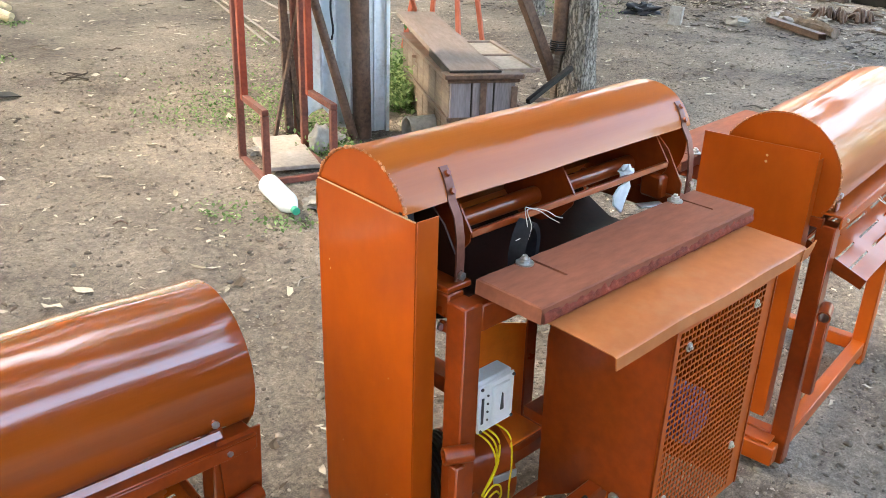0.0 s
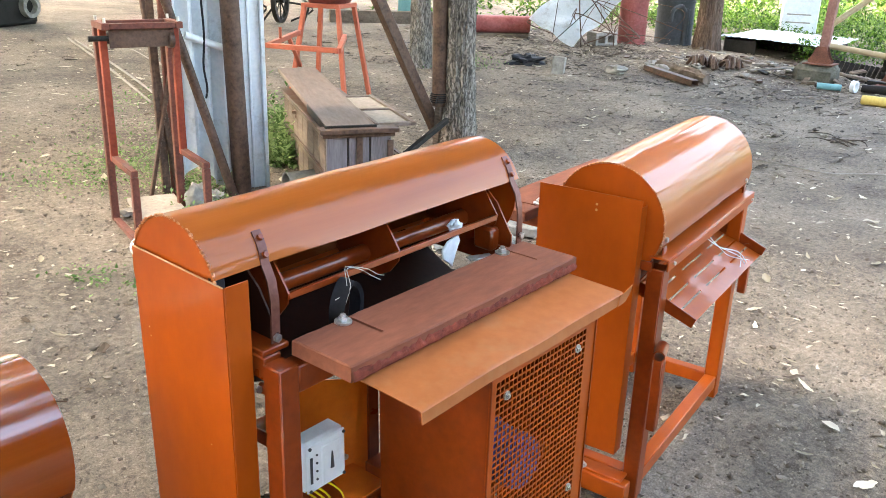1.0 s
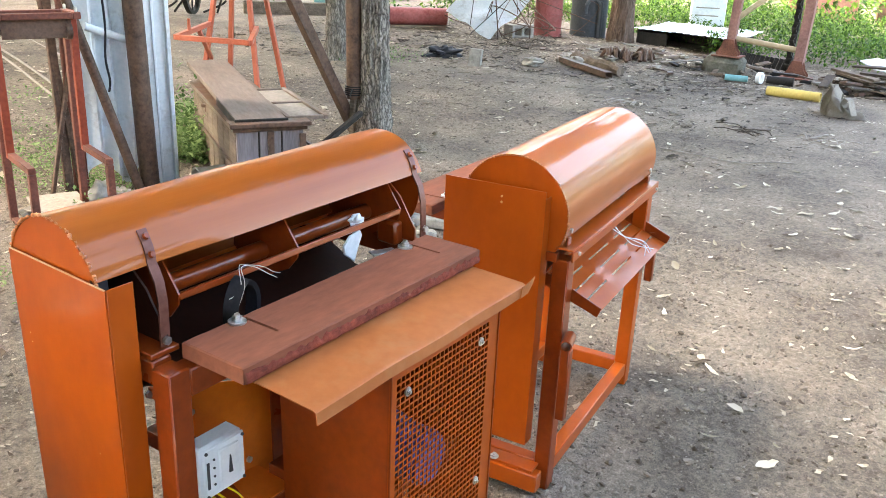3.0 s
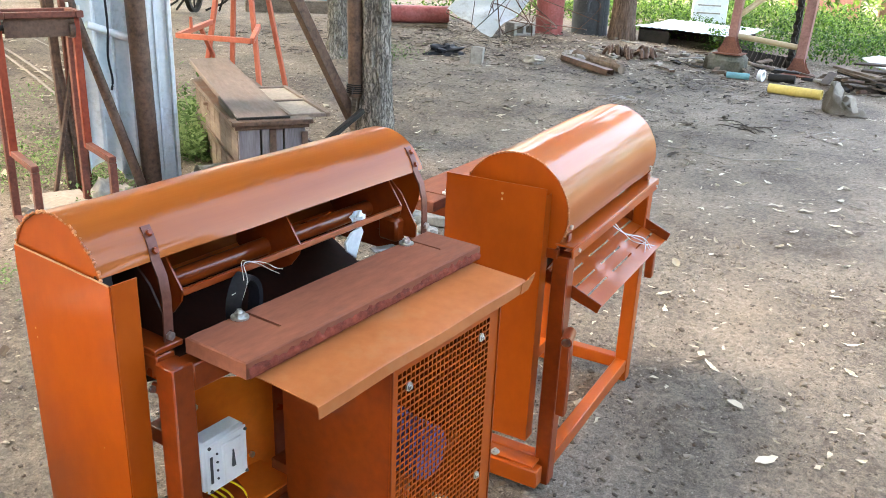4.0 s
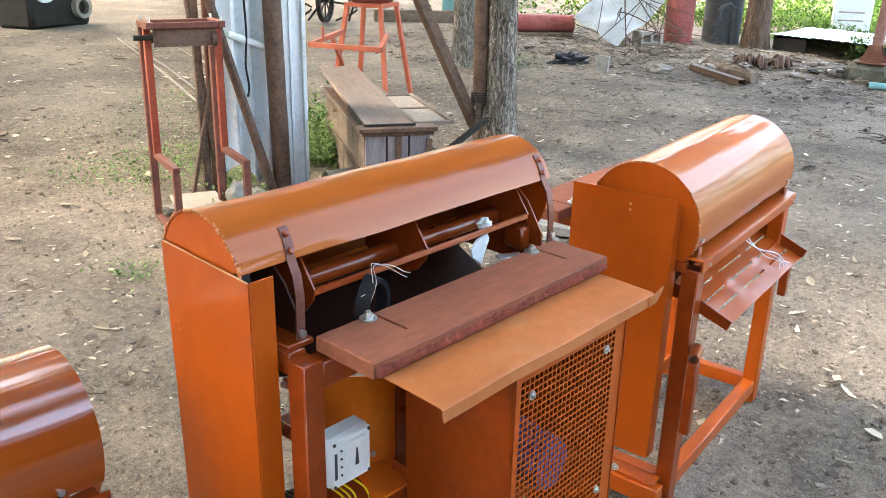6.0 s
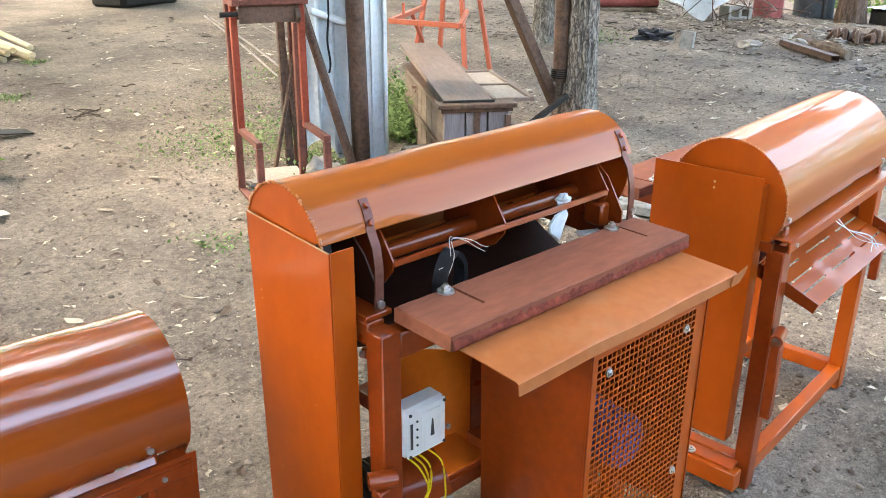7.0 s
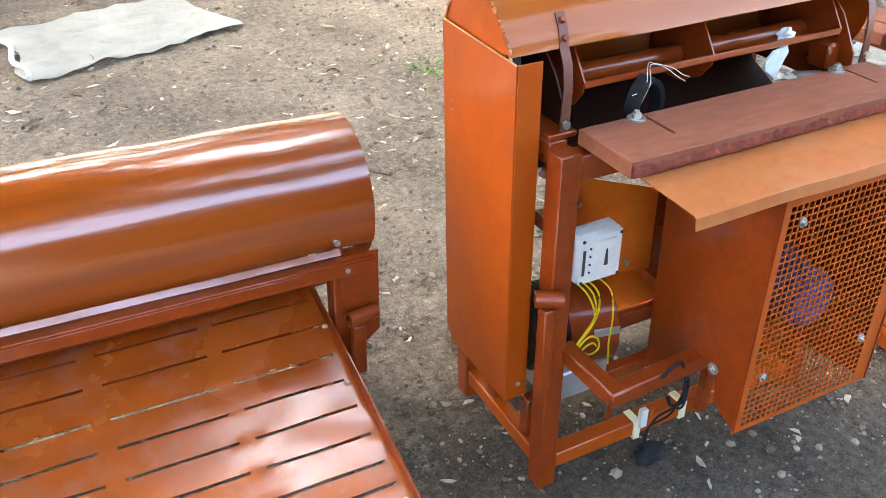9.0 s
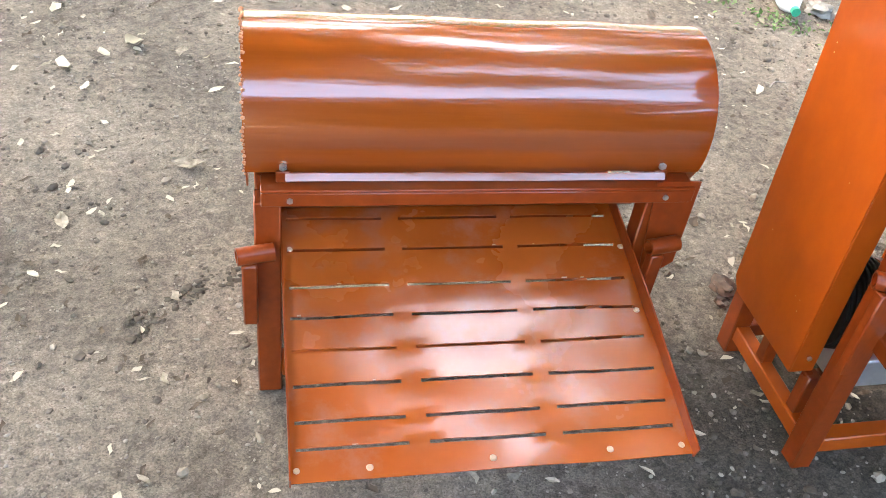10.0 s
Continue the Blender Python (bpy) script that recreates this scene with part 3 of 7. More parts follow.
def feed_machine():
    m = thing("threshing_machine", "orange-painted steel threshing machine with open hood and wooden feed board", "machine", M_STAND, "threshing machines")
    rnd = random.Random(4)
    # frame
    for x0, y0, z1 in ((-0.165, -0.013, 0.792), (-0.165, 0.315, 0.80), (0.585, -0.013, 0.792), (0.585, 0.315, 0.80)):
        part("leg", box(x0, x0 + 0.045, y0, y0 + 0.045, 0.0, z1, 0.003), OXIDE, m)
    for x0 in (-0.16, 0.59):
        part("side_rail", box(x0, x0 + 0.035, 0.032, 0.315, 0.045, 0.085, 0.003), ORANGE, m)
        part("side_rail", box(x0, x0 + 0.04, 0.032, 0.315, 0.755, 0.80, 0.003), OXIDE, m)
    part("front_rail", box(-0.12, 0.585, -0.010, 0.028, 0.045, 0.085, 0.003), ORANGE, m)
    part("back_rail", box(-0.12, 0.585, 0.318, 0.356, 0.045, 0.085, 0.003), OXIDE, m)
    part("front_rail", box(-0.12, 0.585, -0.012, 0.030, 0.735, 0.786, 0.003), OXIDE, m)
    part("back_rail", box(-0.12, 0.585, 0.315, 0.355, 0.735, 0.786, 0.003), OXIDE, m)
    part("bearing_bracket", box(-0.16, -0.10, 0.034, 0.16, 0.801, 0.812, 0.002), OXIDE, m)
    # belt cover on the side: a shallow tray, open towards the machine
    cover = bmesh.new()
    outline = [(0.054, 0.225), (0.285, 0.225), (0.308, 0.250), (0.314, 0.945), (0.054, 0.938)]
    plate(outline, "x", -0.2200, 0.0025, bm=cover)
    box(-0.2175, -0.168, 0.052, 0.0545, 0.225, 0.940, 0.0006, bm=cover)
    box(-0.2175, -0.168, 0.3095, 0.312, 0.25, 0.90, 0.0006, bm=cover)
    box(-0.2175, -0.168, 0.0545, 0.285, 0.225, 0.2275, 0.0006, bm=cover)
    c = part("belt_cover", cover, ORANGE, m, "smooth bright orange sheet-metal belt cover")
    part("worn_edge", plate([(0.056, 0.9382), (0.312, 0.9452), (0.312, 0.9466), (0.056, 0.9396)], "x", -0.2206, 0.0036), PALEEDGE, c, smooth=None).matrix_basis = Matrix.Identity(4)
    bolt(m, (-0.160, 0.0515, 0.735), "-y", 0.007)
    part("cover_clip", box(-0.156, -0.150, 0.018, 0.056, 0.725, 0.745, 0.001), OXIDE, m)
    bolt(m, (-0.190, 0.0515, 0.262), "-y", 0.005)
    for k in range(7):
        y, z, w = rnd.uniform(0.065, 0.300), rnd.uniform(0.30, 0.90), rnd.uniform(0.0008, 0.0018)
        part("paint_chip", rod((-0.2203, y, z), (-0.2190, y, z), w, seg=7), PALEEDGE, c)
    # hood: end discs and a rolled sheet
    cy, cz, r = 0.204, 0.898, 0.124
    for x in (-0.211, 0.664):
        d = part("end_disc", plate(arc(cy, cz, r - 0.002, -35, 215, 36), "x", x, 0.003), ORANGE, m)
    weld_ring(m, -0.212, cy, cz, r + 0.001, 10, 168, 46, rnd)
    prof = [(cy - r * math.cos(radians(a)), cz + r * math.sin(radians(a))) for a in np.linspace(20, 222, 36)]
    part("hood", sheet_strip(prof, -0.213, 0.682, -0.0025, 26, 0.0022), SATIN, m, "rolled glossy orange hood sheet", 60)
    # added near-black sheet that paints in the shade under the hood
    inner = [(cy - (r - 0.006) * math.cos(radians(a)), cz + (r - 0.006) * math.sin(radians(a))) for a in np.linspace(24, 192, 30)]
    part("hood_shade_sheet", sheet_strip(inner, -0.205, 0.660, -0.0015, 4), INNERSHADE, m, "near-black sheet added inside the hood, its shade painted in", 60)
    # flat straps that hold the hood
    for x in (-0.1215, 0.634):
        pts = [(cy - (r + 0.003) * math.cos(radians(a)), cz + (r + 0.003) * math.sin(radians(a))) for a in (48, 41, 34, 27)]
        pts += [(0.088, 0.945), (0.066, 0.918), (0.053, 0.885), (0.046, 0.85), (0.044, 0.80)]
        strap = sheet_strip(pts, x - 0.0095, x + 0.0095, 0.004, 1)
        for v in strap.verts:
            v.co.x += 0.17 * max(0.0, v.co.z - 0.83)
        part("hood_strap", strap, STRAPIRON, m, "bent flat steel strap")
        for q in (1, 3):
            y, z = pts[q]
            xr = x + 0.17 * (z - 0.83)
            v = Vector((0, y - cy, z - cz)).normalized()
            part("rivet", rod(Vector((xr, y, z)) + v * 0.002, Vector((xr, y, z)) + v * 0.007, 0.0065, 0.005, 10), OXIDE, m)
        bolt(m, (x - 0.001, 0.041, 0.824), "-y", 0.008)
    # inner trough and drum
    part("trough", sheet_strip([(0.334, 0.79), (0.30, 0.74), (0.22, 0.70), (0.14, 0.70), (0.075, 0.73), (0.036, 0.765), (0.030, 0.786)], -0.12, 0.60, 0.003, 2), INNERSHADE, m, "dark inner trough")
    rotor(m, -0.058, 0.588, 0.178, 0.848, 0.100, 0.018, (168, 48, 325))
    # rear strip catches light from behind; that light is painted in
    part("rear_strip", bar((-0.115, 0.312, 0.800), (0.598, 0.312, 0.800), 0.003, 0.040, 0.0008, up=(0, -0.6, 1)), LITORANGE, m, "orange inner rear strip, its light painted in")
    # left cheek wall near-black for inner shade, right one in oxide
    for x in (-0.118, 0.600):
        part("cheek_wall", plate([(0.045, 0.787), (0.33, 0.787), (0.33, 0.89), (0.25, 0.95), (0.15, 0.95), (0.09, 0.90), (0.045, 0.83)], "x", x, 0.004), INNERSHADE if x < 0 else OXIDE, m)
    part("bearing_block", box(0.565, 0.598, 0.075, 0.13, 0.79, 0.845, 0.006), OXIDE, m)
    part("adjusting_slip", bar((0.455, 0.06, 0.808), (0.51, 0.035, 0.808), 0.025, 0.004, 0.001), ZINC, m)
    # feed sheet with a turned-down lip
    lip = [(-0.080, 0.7925), (-0.16, 0.7915), (-0.254, 0.7885), (-0.2605, 0.7850), (-0.2630, 0.7645)]
    part("feed_sheet", sheet_strip(lip, -0.088, 0.578, 0.0022, 22, 0.0035), SHEET, m, "sloping orange feed sheet with bent lip", 40)
    part("lip_tail", plate([(0.548, 0.7650), (0.580, 0.7665), (0.600, 0.783), (0.608, 0.797), (0.578, 0.7890), (0.556, 0.7885)], "y", -0.2660, 0.0022), SHEET, m)
    part("pulley_belt", bar((-0.198, 0.072, 0.690), (-0.198, 0.100, 0.944), 0.026, 0.012, 0.002, up=(0, 1, 0)), RUBBER, m, "black rubber belt inside the cover")
    part("sheet_bracket", box(-0.03, 0.0, -0.20, -0.012, 0.755, 0.7745, 0.001), OXIDE, m)
    part("sheet_bracket", box(0.50, 0.53, -0.20, -0.012, 0.755, 0.7745, 0.001), OXIDE, m)
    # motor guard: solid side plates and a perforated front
    # side plates take the darker oxide: shade under the feed sheet, painted in
    part("guard_side", plate([(-0.243, 0.240), (-0.180, 0.275), (-0.172, 0.345), (-0.14, 0.350), (0.021, 0.231), (0.030, 0.62), (0.0, 0.752), (-0.243, 0.752)], "x", 0.130, 0.0025), OXIDE, m, "plain brown-orange guard side plate, darkened for shade under the feed sheet")
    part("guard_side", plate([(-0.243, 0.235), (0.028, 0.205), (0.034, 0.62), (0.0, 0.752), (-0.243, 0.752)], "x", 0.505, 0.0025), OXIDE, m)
    mesh = bmesh.new()
    gx0, gx1, gz0, gz1, pitch, hole = 0.148, 0.484, 0.245, 0.735, 0.0140, 0.0110
    nx, nz = int((gx1 - gx0) / pitch), int((gz1 - gz0) / pitch)
    yf = -0.2400
    for i in range(nx):
        for j in range(nz):
            x, z = gx0 + (i + 0.5) * pitch, gz0 + (j + 0.5) * pitch
            o, q = pitch / 2, hole / 2
            cut = q * 0.80
            ring_o = [(-o, -o), (0, -o), (o, -o), (o, 0), (o, o), (0, o), (-o, o), (-o, 0)]
            ring_i = [(-cut, -q), (cut, -q), (q, -cut), (q, cut), (cut, q), (-cut, q), (-q, cut), (-q, -cut)]
            vo = [mesh.verts.new((x + u, yf, z + w)) for u, w in ring_o]
            vi = [mesh.verts.new((x + u, yf, z + w)) for u, w in ring_i]
            vb = [mesh.verts.new((x + u, yf + 0.002, z + w)) for u, w in ring_i]
            # outer ring corners joined to the eight-sided hole
            mesh.faces.new((vo[0], vo[1], vi[1], vi[0]))
            mesh.faces.new((vo[1], vo[2], vi[2], vi[1]))
            mesh.faces.new((vo[2], vo[3], vi[3], vi[2]))
            mesh.faces.new((vo[3], vo[4], vi[4], vi[3]))
            mesh.faces.new((vo[4], vo[5], vi[5], vi[4]))
            mesh.faces.new((vo[5], vo[6], vi[6], vi[5]))
            mesh.faces.new((vo[6], vo[7], vi[7], vi[6]))
            mesh.faces.new((vo[7], vo[0], vi[0], vi[7]))
            for k in range(8):
                e = (k + 1) % 8
                mesh.faces.new((vi[k], vi[e], vb[e], vb[k]))
    ex, ez = gx0 + nx * pitch, gz0 + nz * pitch
    box(0.130, gx0, yf, yf + 0.003, 0.235, 0.752, 0, bm=mesh)
    box(ex, 0.5075, yf, yf + 0.003, 0.235, 0.752, 0, bm=mesh)
    box(gx0, ex, yf, yf + 0.003, ez, 0.752, 0, bm=mesh)
    box(gx0, ex, yf, yf + 0.003, 0.235, gz0, 0, bm=mesh)
    part("perforated_guard", mesh, ORANGE, m, "orange perforated sheet guard with square holes", None)
    for p in ((0.183, yf, 0.697), (0.437, yf, 0.700), (0.180, yf, 0.362), (0.45, yf, 0.36)):
        bolt(m, p, "-y", 0.0062, 0.0092)
    # added near-black plate that keeps the holes dark, as shade would
    part("guard_shade_plate", box(0.134, 0.504, 0.028, 0.031, 0.44, 0.733, 0.001), INNERSHADE, m)
    # motor behind the guard, and the drive beside the legs
    mot = part("drive_motor", rod((0.278, -0.222, 0.50), (0.278, 0.026, 0.50), 0.058, seg=32), BLUE, m, "round blue electric motor")
    part("fan_cowl", rod((0.278, -0.234, 0.50), (0.278, -0.2225, 0.50), 0.053, seg=32), BLUE, mot)
    for k in range(12):
        a = k * math.tau / 12
        part("cooling_fin", bar((0.278 + 0.057 * math.cos(a), -0.15, 0.50 + 0.057 * math.sin(a)), (0.278 + 0.057 * math.cos(a), 0.02, 0.50 + 0.057 * math.sin(a)), 0.004, 0.016, 0, up=(math.cos(a), 0, math.sin(a))), BLUE, mot)
    part("motor_shelf", box(0.16, 0.50, -0.16, 0.10, 0.385, 0.410, 0.002), OXIDE, m)
    dr = part("gear_motor", rod((-0.058, 0.112, 0.335), (0.046, 0.088, 0.335), 0.092, seg=40), OXIDE, m, "orange-brown motor drum with bright label")
    part("finned_body", rod((-0.135, 0.130, 0.335), (-0.058, 0.112, 0.335), 0.085, seg=30), DARKIRON, dr, "dark finned motor body")
    for k in range(7):
        x = -0.130 + k * 0.0105
        part("cooling_fin", rod((x, 0.129 - k * 0.0024, 0.335), (x + 0.004, 0.128 - k * 0.0024, 0.335), 0.092, seg=30), DARKIRON, dr)
    part("label_plate", bar((-0.030, 0.0145, 0.352), (0.026, 0.002, 0.352), 0.004, 0.034, 0.0005), ALU, dr, "bright aluminium label")
    part("motor_foot", box(-0.12, 0.03, 0.03, 0.17, 0.1905, 0.262, 0.004), ALU, dr)
    part("motor_rail", box(-0.125, 0.585, 0.06, 0.09, 0.160, 0.190, 0.003), OXIDE, m)
    part("motor_rail", box(-0.125, 0.585, 0.20, 0.23, 0.160, 0.190, 0.003), OXIDE, m)
    for y in (0.075, 0.215):
        part("rail_post", box(-0.155, -0.125, y - 0.015, y + 0.015, 0.085, 0.190, 0.003), OXIDE, m)
        part("rail_post", box(0.585, 0.615, y - 0.015, y + 0.015, 0.085, 0.190, 0.003), OXIDE, m)
    # back plate and ledge, in an orange brightened for the light on them
    bpl = part("back_plate", plate([(0.0, 0.26), (0.255, 0.235), (0.255, 0.525), (0.0, 0.600)], "y", 0.0, 0.0025), LITORANGE, m, "orange inner back plate, its light painted in")
    bpl.matrix_basis = pose(0.045, 0.228, 0.0, 0, 0, -9)
    part("plate_strap", bar((0.258, 0.165, 0.27), (0.262, 0.175, 0.70), 0.006, 0.034, 0.001, up=(1, 0, 0)), OXIDE, m)
    part("ledge", box(0.085, 0.225, 0.094, 0.205, 0.322, 0.328, 0.001), LITORANGE, m)
    part("ledge_rail", box(0.055, 0.24, 0.078, 0.093, 0.288, 0.3215, 0.002), OXIDE, m)
    for p in ((0.200, 0.203, 0.355), (0.065, 0.224, 0.53)):
        bolt(m, p, "-y", 0.0075)
    # bent lever and its supports
    part("lever", bar((-0.115, 0.005, 0.362), (-0.078, -0.125, 0.322), 0.036, 0.036, 0.004), OXIDE, m)
    part("lever", bar((-0.094, -0.118, 0.322), (0.150, -0.118, 0.335), 0.036, 0.036, 0.004), OXIDE, m)
    part("lever_pin", rod((-0.072, -0.11, 0.304), (-0.070, -0.10, 0.245), 0.006, seg=10), OXIDE, m)
    part("stay", box(0.268, 0.295, -0.034, -0.0125, 0.06, 0.320, 0.002), OXIDE, m)
    part("stay_foot", box(0.270, 0.293, -0.100, -0.0345, 0.300, 0.3195, 0.002), OXIDE, m)
    bolt(m, (0.1285, -0.165, 0.345), "-x", 0.008, 0.012)
    # sleeve and hanging rod on the leg
    part("sleeve", pipe((-0.198, -0.006, 0.512), (-0.150, -0.030, 0.512), 0.0165, 0.004), OXIDE, m)
    part("hanging_rod", box(-0.192, -0.168, -0.034, -0.013, 0.305, 0.496, 0.003), OXIDE, m)
    # switch box
    sw = part("switch_box", box(-0.030, 0.090, 0.090, 0.135, 0.390, 0.525, 0.006), GREYPLASTIC, m, "light grey plastic switch box")
    sw.matrix_basis = Matrix.Translation((-0.083, 0.035, 0.595)) @ Matrix.Diagonal((0.87, 0.95, 0.80, 1.0)) @ Matrix.Translation((0.030, -0.10, -0.525))
    part("lid", box(-0.028, 0.088, 0.082, 0.0895, 0.392, 0.523, 0.004), GREYPLASTIC, sw)
    part("rocker_panel", box(0.010, 0.066, 0.076, 0.0818, 0.405, 0.510, 0.003), GREYPLASTIC, sw)
    part("rocker", plate([(0.034, 0.44), (0.044, 0.44), (0.040, 0.485), (0.038, 0.485)], "y", 0.0735, 0.0025), SLOTDARK, sw)
    part("terminal_slot", box(-0.021, -0.014, 0.0795, 0.0818, 0.42, 0.490, 0.0005), SLOTDARK, sw)
    for k in range(4):
        part("terminal_dot", rod((-0.001, 0.0818, 0.425 + k * 0.022), (-0.001, 0.0795, 0.425 + k * 0.022), 0.0028, seg=8), SLOTDARK, sw)
    for x, z in ((-0.021, 0.400), (0.081, 0.400), (-0.021, 0.515), (0.081, 0.515)):
        part("screw", rod((x, 0.0818, z), (x, 0.079, z), 0.004, seg=10), SLOTDARK, sw)
    part("box_bracket", box(-0.045, 0.0, 0.068, 0.232, 0.505, 0.540, 0.001), OXIDE, m)
    return m


PALEEDGE = surface("bare_metal_edge", (0.48, 0.28, 0.16), (0.62, 0.40, 0.26), rough=(0.4, 0.5), metal=0.3)
feed_machine()


def feed_board(m, label):
    """Thick red-stained plank with a slot at each end; the bolts hold it."""
    t = thing("feed_board", label, "wooden board", m)
    x0, x1, y0, y1, z0, z1 = -0.112, 0.602, -0.130, 0.014, 0.7945, 0.8255
    slots = ((0.0185, 0.0255), (0.5185, 0.5255))
    xs = spread_lines([x0, x0 + 0.003, x1 - 0.003, x1] + [v for q in slots for v in q], 0.03)
    ys = spread_lines([y0, y0 + 0.003, -0.077, 0.004, y1 - 0.003, y1], 0.03)
    bm = pierced(xs, ys, lambda x, y: -0.077 < y < 0.004 and any(a < x < b for a, b in slots), z1, z1 - z0)
    for v in bm.verts:
        # worn, slightly uneven edges
        edge = min(v.co.x - x0, x1 - v.co.x, v.co.y - y0, y1 - v.co.y) < 0.0015
        if edge:
            v.co.z -= (0.0022 + 0.002 * noise.noise(v.co * 40)) if v.co.z > 0.81 else -0.002
            v.co.y += 0.0016 * noise.noise(Vector((v.co.x * 24, v.co.z * 60, 1)))
    part("plank", bm, BOARD, t, smooth=25)
    raw = bmesh.new()
    cols = []
    for k in range(150):
        x = x0 + 0.004 + (x1 - x0 - 0.008) * k / 149
        top = z0 + 0.019 + 0.008 * noise.noise(Vector((x * 16, 2.0, 1.0))) + 0.009 * noise.noise(Vector((x * 75, 5.0, 1.0)))
        low = z0 + 0.0012 + 0.0015 * noise.noise(Vector((x * 40, 8.0, 1.0)))
        cols.append([raw.verts.new((x, y0 - d, z)) for d, z in ((0.0005, top), (0.0040 + 0.0015 * noise.noise(Vector((x * 50, 0, 3))), (top + low) / 2), (0.0018, low), (-0.0010, low - 0.0006))])
    for a, b in zip(cols, cols[1:]):
        for k in range(3):
            raw.faces.new((a[k], a[k + 1], b[k + 1], b[k]))
    part("raw_edge", raw, RAWRED, t, "rough split edge, brighter red")
    for x in (0.0, 0.5):
        b = part("clamp_bolt", rod((x, 0.0, z1 + 0.004), (x, 0.0, z1 + 0.011), 0.0095, seg=6), ZINC, t, "zinc-plated hexagon bolt", 30)
        part("washer", rod((x, 0.0, z1), (x, 0.0, z1 + 0.0035), 0.0165, seg=24), ZINC, b, smooth=30)
        part("bolt_tip", rod((x, 0.0, z1 + 0.011), (x, 0.0, z1 + 0.016), 0.005, seg=12), ZINC, b, smooth=30)
    return t


feed_board(M_STAND, "thick red-stained wooden feed board clamped with two washered bolts")


# ---- machines seen from their outlet side ----
def outlet_machine(m, label, W, Hb, hood, tray, cover, rods, seed, legs, beam):
    """hood: (cy, cz, r, x0, x1, from angle); tray: (y_top, z_top, y_front, z_front, rows, x0, x1); Hb: the front beam's top."""
    t = thing("threshing_machine", label, "machine", m, "threshing machines")
    rnd = random.Random(seed)
    D = 0.34
    cy, cz, r, hx0, hx1, a0 = hood
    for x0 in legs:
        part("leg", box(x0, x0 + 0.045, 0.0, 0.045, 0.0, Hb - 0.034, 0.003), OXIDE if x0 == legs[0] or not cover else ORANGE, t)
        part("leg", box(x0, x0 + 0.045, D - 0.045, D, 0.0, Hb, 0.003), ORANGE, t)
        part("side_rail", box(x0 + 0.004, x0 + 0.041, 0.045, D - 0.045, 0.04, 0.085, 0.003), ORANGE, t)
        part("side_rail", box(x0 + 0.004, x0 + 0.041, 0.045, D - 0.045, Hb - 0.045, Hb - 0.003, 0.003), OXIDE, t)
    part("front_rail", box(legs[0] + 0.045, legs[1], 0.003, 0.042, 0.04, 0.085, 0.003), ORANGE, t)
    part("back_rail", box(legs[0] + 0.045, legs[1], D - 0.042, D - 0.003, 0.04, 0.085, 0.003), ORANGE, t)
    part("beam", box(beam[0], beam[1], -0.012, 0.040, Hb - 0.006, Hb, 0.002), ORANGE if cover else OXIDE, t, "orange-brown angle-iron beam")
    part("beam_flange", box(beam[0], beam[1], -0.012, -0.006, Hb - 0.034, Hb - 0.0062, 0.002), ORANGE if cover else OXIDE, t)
    # hood
    for x in (hx0, hx1 - 0.003):
        part("end_disc", plate(arc(cy, cz, r - 0.002, -60, 270 - 30, 44), "x", x, 0.003), ORANGE, t)
    weld_ring(t, hx0 - 0.001, cy, cz, r + 0.001, 12, 205, 70, rnd)
    prof = [(cy - r * math.cos(radians(a)), cz + r * math.sin(radians(a))) for a in np.linspace(a0, 172, 38)]
    part("hood", sheet_strip(prof, hx0 - 0.002, hx1, -0.0025, 30, 0.0030), SATIN if cover else HOOD, t, "rolled glossy orange hood sheet", 60)
    # inside: drum and trough, closing the body
    part("trough", sheet_strip([(D, Hb - 0.01), (D - 0.06, Hb - 0.09), (cy, Hb - 0.13), (0.08, Hb - 0.10), (0.045, Hb - 0.045)], 0.03, W - 0.03, 0.003, 2), OXIDE, t)
    rotor(t, 0.08, W - 0.08, cy, cz - 0.01, r * 0.6)
    # slotted outlet tray
    yt, zt, yf, zf, rows, tx0, tx1 = tray
    tr = part("outlet_tray", slotted(0, tx1 - tx0, -math.hypot(yt - yf, zt - zf), 0, 0, 0.0025, rows[1], [-v for v in rows[0]], 0.0056), ORANGE if cover else TRAY, t, "glossy orange slotted outlet tray", 35)
    tr.matrix_basis = Matrix.Translation((tx0, yt, zt)) @ Matrix.Rotation(math.atan2(zt - zf, yt - yf), 4, "X")
    ln, w = math.hypot(yt - yf, zt - zf), tx1 - tx0
    for x in (0.0, w - 0.003):
        part("tray_lip", plate([(-ln - 0.004, -0.002), (0.0, -0.002), (0.0, 0.028), (-ln * 0.5, 0.034), (-ln - 0.004, 0.026)], "x", x - 0.0015, 0.003), OXIDE, tr)
    part("tray_apron", sheet_strip([(0.012, 0.034), (0.004, 0.016), (-0.002, 0.004), (-0.012, 0.0030)], 0.003, w - 0.003, 0.002, 16, 0.002), TRAY, tr)
    for x, y in rows[2]:
        part("rivet", rod((x, y, 0.0025), (x, y, 0.0060), 0.006, 0.004, 10), PALEEDGE, tr)
    # fixings at the hood's corners
    for x in (0.025, W - 0.025):
        bolt(t, (x, cy - (r + 0.001) * math.cos(radians(a0 + 7)), cz + (r + 0.001) * math.sin(radians(a0 + 7))), "-y", 0.007)
        part("hood_lug", box(x - 0.012, x + 0.012, 0.012, 0.018, Hb, Hb + 0.022, 0.002), OXIDE, t)
        bolt(t, (x + 0.01, -0.012, Hb - 0.020), "-y", 0.0055)
    for x, z0, z1 in rods:
        part("sleeve", pipe((x - 0.032, -0.030, z1), (x + 0.030, -0.017, z1), 0.0165, 0.004), OXIDE, t)
